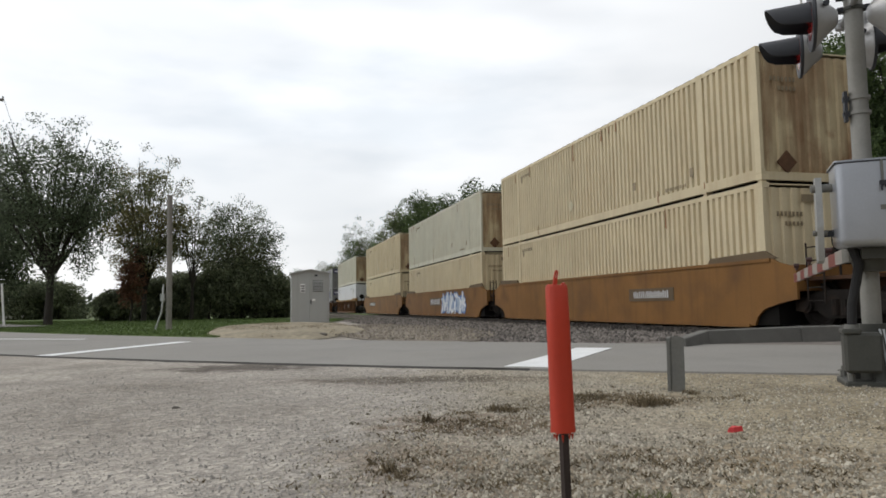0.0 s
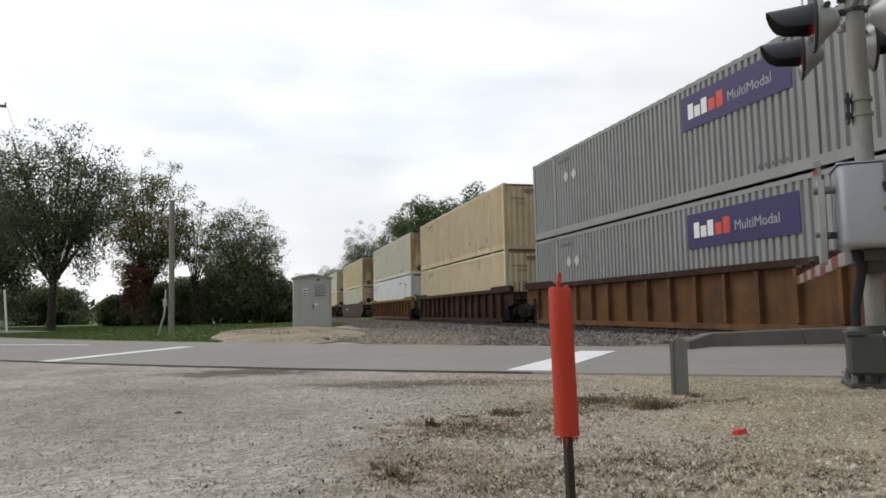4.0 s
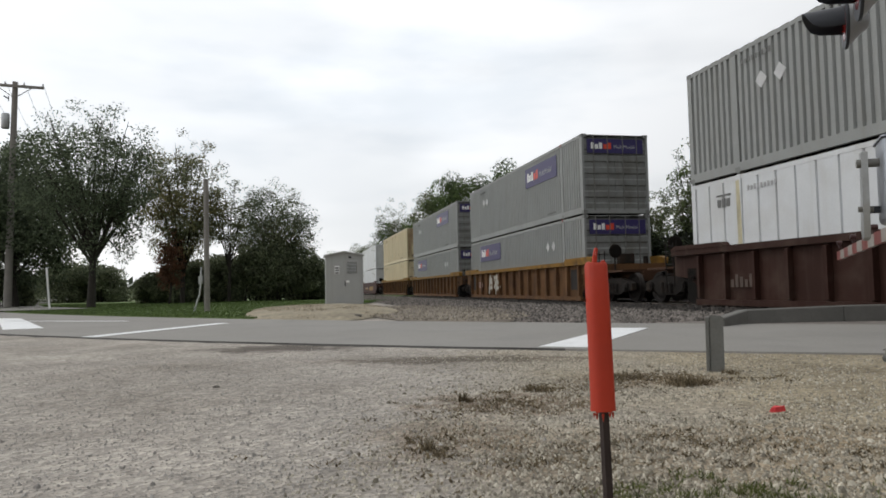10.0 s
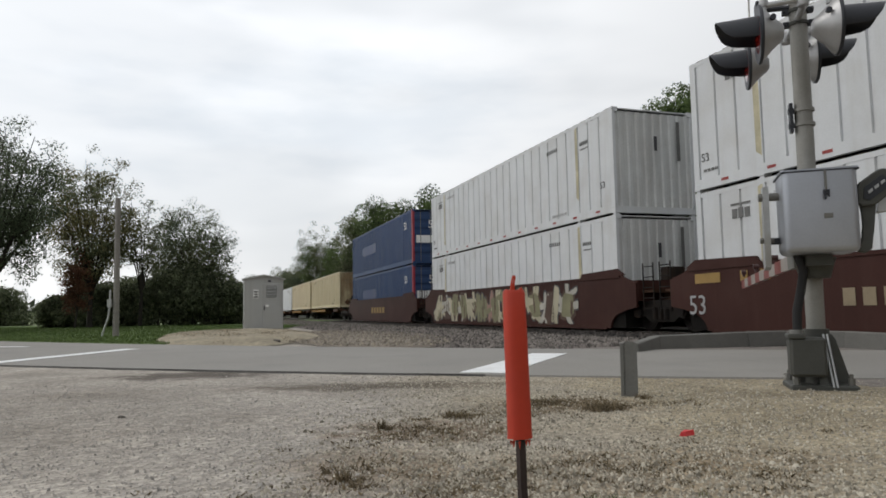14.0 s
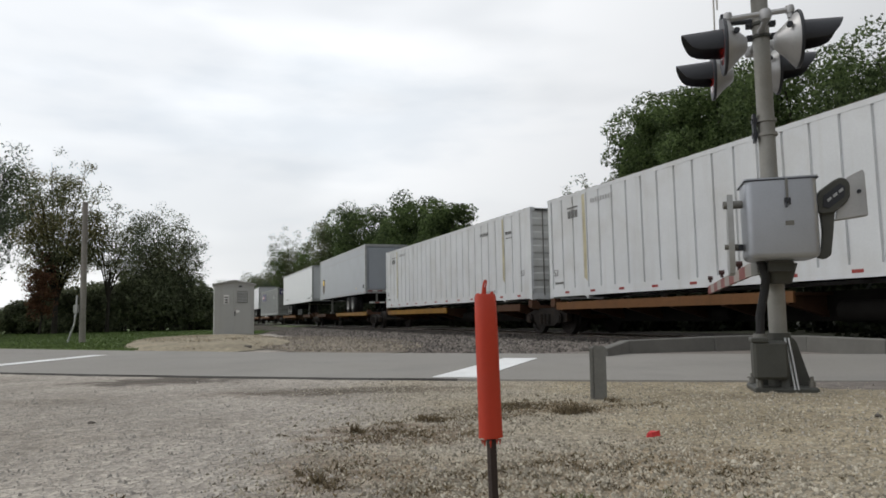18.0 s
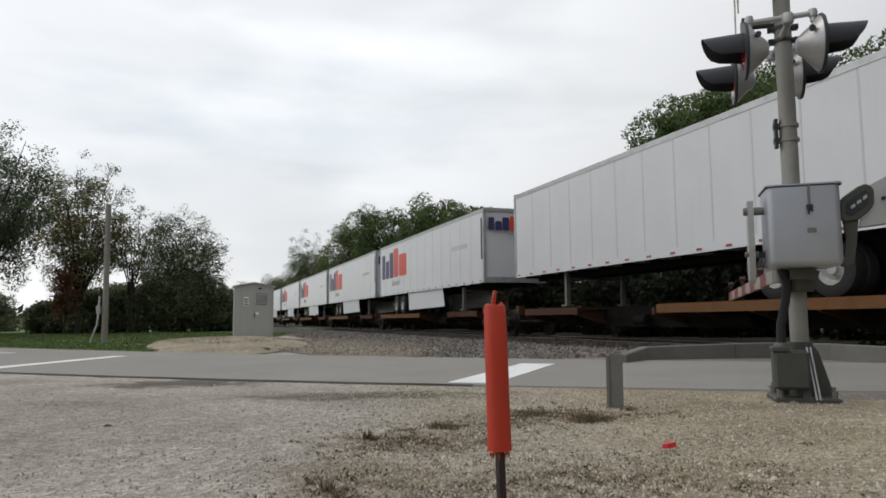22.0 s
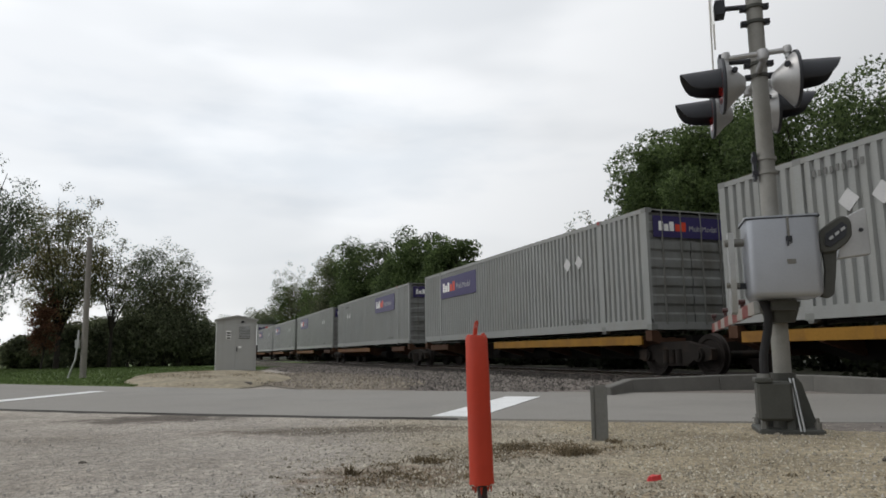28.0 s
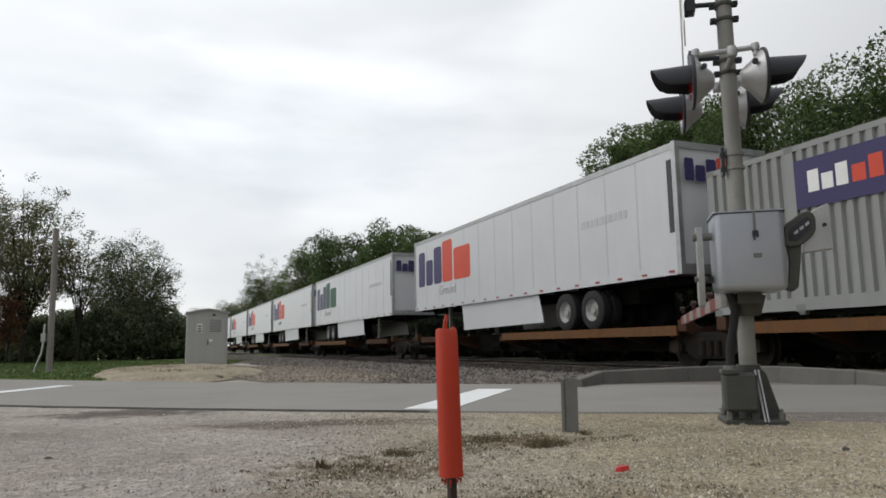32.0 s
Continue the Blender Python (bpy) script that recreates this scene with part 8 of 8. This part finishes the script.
def build_grass():
    rng = np.random.default_rng(21)
    k = 42000
    x = rng.uniform(-32, -5.4, k)
    lo = np.array([far_edge(v) + 0.3 for v in x])
    y = lo + rng.random(k) ** 1.5 * (24 + 0 * x)
    keep = y < 52
    pts = np.stack([x, y, np.full(k, 0.0)], 1)[keep]
    m = len(pts)
    d = rng.normal(size=(m, 2)) * 0.03
    hgt = rng.uniform(0.02, 0.06, m)
    w = 0.02
    v = np.stack([pts + [[-w, 0, 0]], pts + [[w, 0, 0]], pts + np.stack([d[:, 0], d[:, 1], hgt], 1)], 1).reshape(-1, 3)
    me = bpy.data.meshes.new("grass_blades")
    me.from_pydata(v.tolist(), [], np.arange(3 * m).reshape(m, 3).tolist())
    me.materials.append(GRASS)
    tagged(new("grass_blades", me), "short green lawn grass", "grass", kind="stuff")


def stones(name, xy, z, r, mat, rng, label):
    """Angular half-sunk pebbles, one mesh: four or five facets over an uneven foot."""
    n = len(xy)
    base = np.array([(1, 0.1, -0.35), (0, 1, -0.35), (-1, -0.1, -0.35), (0, -1, -0.35), (0.42, 0.1, 0.95), (-0.38, -0.1, 0.85)], float)
    v = base[None] * (1 + rng.normal(size=(n, 6, 1)) * 0.2) * r[:, None, None]
    v[:, :, 2] *= 0.8
    v[:, :, :2] *= np.array([1.0, 0.78])
    a = rng.uniform(0, 6.283, n)
    c, s = np.cos(a)[:, None], np.sin(a)[:, None]
    v[:, :, 0], v[:, :, 1] = v[:, :, 0] * c - v[:, :, 1] * s, v[:, :, 0] * s + v[:, :, 1] * c
    v += np.concatenate([xy, (z + 0.25 * r)[:, None]], 1)[:, None]
    f = np.array([(0, 1, 4), (1, 5, 4), (1, 2, 5), (2, 3, 5), (3, 4, 5), (3, 0, 4)])
    faces = (np.arange(n)[:, None, None] * 6 + f[None]).reshape(-1, 3)
    me = bpy.data.meshes.new(name)
    me.from_pydata(v.reshape(-1, 3).tolist(), [], faces.tolist())
    me.materials.append(mat)
    return tagged(new(name, me), label, "stones", kind="stuff")


def pebble_material(name, dark, light):
    mat = material(name, (1, 1, 1), 0.9, 0, 0.1, 20, 0.1, 80, 0.2, 90)
    tree = mat.node_tree
    bsdf = [q for q in tree.nodes if q.type == "BSDF_PRINCIPLED"][0]
    geo = tree.nodes.new("ShaderNodeNewGeometry")
    ramp = tree.nodes.new("ShaderNodeValToRGB")
    ramp.color_ramp.elements[0].color, ramp.color_ramp.elements[1].color = (*dark, 1), (*light, 1)
    tree.links.new(geo.outputs["Random Per Island"], ramp.inputs["Fac"])
    tree.links.new(ramp.outputs["Color"], bsdf.inputs["Base Color"])
    return mat


PEBBLE = pebble_material("limestone_pebbles", (0.15, 0.134, 0.104), (0.57, 0.525, 0.43))
GREY_PEBBLE = pebble_material("grey_lot_pebbles", (0.23, 0.217, 0.20), (0.46, 0.435, 0.40))
PAD_PEBBLE = pebble_material("tan_pad_pebbles", (0.13, 0.108, 0.075), (0.42, 0.36, 0.26))
VERGE_PEBBLE = pebble_material("verge_pebbles", (0.10, 0.088, 0.072), (0.36, 0.315, 0.25))
OILY_SHADE_PEBBLE = pebble_material("oily_shade_pebbles", (0.012, 0.011, 0.010), (0.07, 0.06, 0.052))
BALLAST_PEBBLE = pebble_material("ballast_pebbles", (0.05, 0.045, 0.04), (0.27, 0.24, 0.215))


def build_stones():
    rng = np.random.default_rng(33)
    k = 92000
    d = 1.5 + 6.5 * rng.random(k) ** 2.0
    a = np.radians(rng.uniform(-36, 48, k))
    xy = np.stack([d * np.sin(a), d * np.cos(a)], 1)
    edge = np.array([near_edge(v) for v in xy[:, 0]])
    keep = xy[:, 1] < edge - 0.06
    xy = xy[keep]
    # tan stones lie where wheels do not pass, small grey ones on the packed side
    loose = rng.random(len(xy)) < np.clip(0.5 + 0.9 * (xy[:, 0] + 0.25), 0.0, 1.0) * np.clip(1.5 - 0.35 * xy[:, 0], 0.4, 1.0)
    sparse = rng.random(len(xy)) < 0.42
    r = rng.uniform(0.003, 0.0085, len(xy)) * (1 + (rng.random(len(xy)) < 0.05) * 0.9)
    z = ground_heights(xy)
    stones("gravel_stones", xy[loose], z[loose], r[loose], PEBBLE, rng, "loose pale limestone gravel stones")
    grey = ~loose & sparse
    stones("lot_stones", xy[grey], z[grey], r[grey] * 0.75, GREY_PEBBLE, rng, "small grey stones pressed into the gravel lot")
    k = 5000
    u, q = rng.uniform(0, 6.283, k), np.sqrt(rng.random(k)) * 0.97
    x, y = 2.25 * q * np.cos(u), 6.3 * q * np.sin(u)
    c, s_ = math.cos(radians(14)), math.sin(radians(14))
    p = np.stack([-4.95 + x * c - y * s_, 21.6 + x * s_ + y * c], 1)
    hump = 0.15 * np.interp(q, [0.2, 0.5, 0.8, 0.94, 1.0], [1, 1, 0.75, 0.25, -0.2])
    keep = p[:, 1] > np.array([far_edge(v) for v in p[:, 0]]) + 0.1
    stones("pad_stones", p[keep], hump[keep] - 0.01, rng.uniform(0.009, 0.026, keep.sum()), PAD_PEBBLE, rng, "tan crushed stones on the cabinet's pad")
    k = 3800
    u, q = rng.uniform(0, 6.283, k), np.sqrt(rng.random(k)) * 1.05
    x, y = 2.0 * q * np.cos(u), 6.1 * q * np.sin(u)
    p = np.stack([-1.5 + x * c - y * s_, 19.5 + x * s_ + y * c], 1)
    keep = p[:, 1] > np.array([far_edge(v) for v in p[:, 0]]) + 0.1
    stones("verge_stones", p[keep], np.full(keep.sum(), 0.004), rng.uniform(0.012, 0.04, keep.sum()) * 0.9, VERGE_PEBBLE, rng, "mixed tan and grey stones on the dirt verge")
    # stones of the dark strip, the train's shade put into their colour
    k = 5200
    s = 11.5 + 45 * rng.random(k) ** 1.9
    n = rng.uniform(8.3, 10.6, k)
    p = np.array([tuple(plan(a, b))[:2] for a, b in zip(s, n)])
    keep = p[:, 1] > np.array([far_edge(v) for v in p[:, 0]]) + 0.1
    stones("oily_stones", p[keep], np.full(keep.sum(), -0.01), rng.uniform(0.025, 0.06, keep.sum()), OILY_SHADE_PEBBLE, rng, "oily ballast stones beside the rail, darkened for the shade of the train")
    k = 16000
    s = 10.5 + 62 * rng.random(k) ** 1.7
    n = rng.uniform(4.2, 8.7, k)
    p = np.array([tuple(plan(a, b))[:2] for a, b in zip(s, n)])
    keep = p[:, 1] > np.array([far_edge(v) for v in p[:, 0]]) + 0.1
    z = np.interp(n, [3.6, 4.6, 6.4, 8.2, 9.6, 10.3, 12], [-0.07, -0.02, 0.0, -0.01, -0.01, -0.01, -0.01])
    p, z = p[keep], z[keep]
    stones("ballast_stones", p, z, rng.uniform(0.02, 0.05, len(p)), BALLAST_PEBBLE, rng, "grey-brown ballast stones beside the track")


def build_weeds():
    """Dry brown sprigs in the gravel, in loose patches, with a few taller tufts."""
    rng = np.random.default_rng(51)
    # middle, half width, half depth, turn, sprigs
    patches = [(0.12, 3.9, 0.34, 0.3, 0.5, 1300), (-0.2, 3.05, 0.24, 0.5, 0.0, 450), (1.05, 4.9, 0.36, 0.34, 0.3, 1500), (0.55, 4.45, 0.4, 0.3, 0.3, 600), (0.7, 2.65, 0.8, 0.5, 0.2, 1000),
               (1.35, 2.95, 0.5, 0.35, 0.2, 500), (1.75, 4.75, 0.3, 0.14, 0.0, 250), (0.2, 2.7, 0.5, 0.45, 0.0, 700), (2.3, 3.3, 0.6, 0.5, 0.0, 150)]
    pts, hs, reach = [], [], []
    for x, y, rx, ry, turn, k in patches:
        u = rng.normal(size=(k // 12 + 1, 2)) * 0.66
        c, s_ = math.cos(turn), math.sin(turn)
        mid = np.stack([x + u[:, 0] * rx * c - u[:, 1] * ry * s_, y + u[:, 0] * rx * s_ + u[:, 1] * ry * c], 1)
        pts.append(mid[rng.integers(0, len(mid), k)] + rng.normal(size=(k, 2)) * 0.026)
        hs.append(rng.uniform(0.002, 0.010, k))
        reach.append(np.full(k, 0.012))
    for x, y, k, h, r in ((-0.14, 4.01, 70, 0.06, 0.02), (-0.10, 4.0, 50, 0.03, 0.03), (0.29, 4.38, 160, 0.045, 0.06), (0.36, 4.36, 90, 0.03, 0.06), (1.24, 4.57, 260, 0.06, 0.09), (1.34, 4.62, 160, 0.045, 0.09),
                          (-0.24, 2.78, 50, 0.05, 0.02), (-0.2, 2.68, 60, 0.02, 0.05), (0.95, 4.95, 120, 0.025, 0.12), (1.7, 5.05, 90, 0.03, 0.06)):
        pts.append(np.array([x, y]) + rng.normal(size=(k, 2)) * r * 0.55)
        hs.append(rng.uniform(0.3, 1.0, k) * h)
        reach.append(np.full(k, 0.02))
    p, h, far = np.concatenate(pts), np.concatenate(hs), np.concatenate(reach)
    m = len(p)
    base = np.concatenate([p, ground_heights(p)[:, None] - 0.003], 1)
    d = np.concatenate([rng.normal(size=(m, 2)) * far[:, None], h[:, None] + 0.01], 1)
    w = rng.normal(size=(m, 3)) * 0.002
    v = np.stack([base - w, base + w, base + d * 0.6 + w * 1.2, base + d], 1).reshape(-1, 3)
    me = bpy.data.meshes.new("dry_weeds")
    me.from_pydata(v.tolist(), [], np.arange(4 * m).reshape(m, 4).tolist())
    me.materials.append(WEED_DARK)
    tagged(new("dry_weeds", me), "low dark dried weeds scattered in gravel", "weeds", kind="stuff")


def build_tufts():
    """Low green grass coming up through the gravel."""
    rng = np.random.default_rng(58)
    k = 2600
    u = rng.normal(size=(k // 16, 2)) * np.array([0.26, 0.12])
    mid = np.array([0.72, 2.1]) + u
    p = mid[rng.integers(0, len(mid), k)] + rng.normal(size=(k, 2)) * 0.014
    base = np.concatenate([p, ground_heights(p)[:, None] - 0.003], 1)
    d = np.concatenate([rng.normal(size=(k, 2)) * 0.012, rng.uniform(0.008, 0.034, (k, 1))], 1)
    w = rng.normal(size=(k, 3)) * 0.0018
    v = np.stack([base - w, base + w, base + d], 1).reshape(-1, 3)
    me = bpy.data.meshes.new("grass_tufts")
    me.from_pydata(v.tolist(), [], np.arange(3 * k).reshape(k, 3).tolist())
    me.materials.append(TUFT)
    tagged(new("grass_tufts", me), "short green grass growing through gravel", "grass", kind="stuff")


TUFT = leaf_material("gravel_grass", (0.085, 0.105, 0.035), (0.15, 0.165, 0.06))


def build_rocks():
    for i, (x, y, z, r) in enumerate([(-2.86, 16.1, 0.0, 0.085), (2.91, 3.91, 0.0, 0.022), (-1.82, 4.73, -0.01, 0.022), (3.55, 6.47, -0.03, 0.05), (2.9, 14.2, -0.03, 0.07), (3.5, 13.9, -0.03, 0.06), (3.3, 14.9, -0.03, 0.07), (4.0, 13.4, -0.03, 0.06)]):
        rng = random.Random(70 + i)
        bm = bmesh.new()
        bmesh.ops.create_icosphere(bm, subdivisions=2, radius=r)
        for v in bm.verts:
            k = 1 + 0.35 * noise.noise(v.co / r * 1.4 + Vector((i * 3, 0, 0)))
            v.co = Vector((v.co.x * k * 1.2, v.co.y * k, v.co.z * k * 0.62))
        ob = part("rock", bm, ROCK_DARK, at=pose(x, y, z + r * 0.25, 0, 0, rng.uniform(0, 180)))
        tagged(ob, "dark rough stone lying on the gravel", "rock", "rocks")


ROCK_DARK = material("dark_rough_stone", (0.085, 0.075, 0.065), 0.9, 0, 0.3, 12.0, 0.2, 60, 0.4, 40)
WEED_DARK = leaf_material("dead_weed_sprigs", (0.10, 0.076, 0.048), (0.185, 0.15, 0.095))
build_left_trees()
build_track_trees()
build_far_woods()
build_grass()
build_stones()
build_weeds()
build_tufts()
build_rocks()

motions()
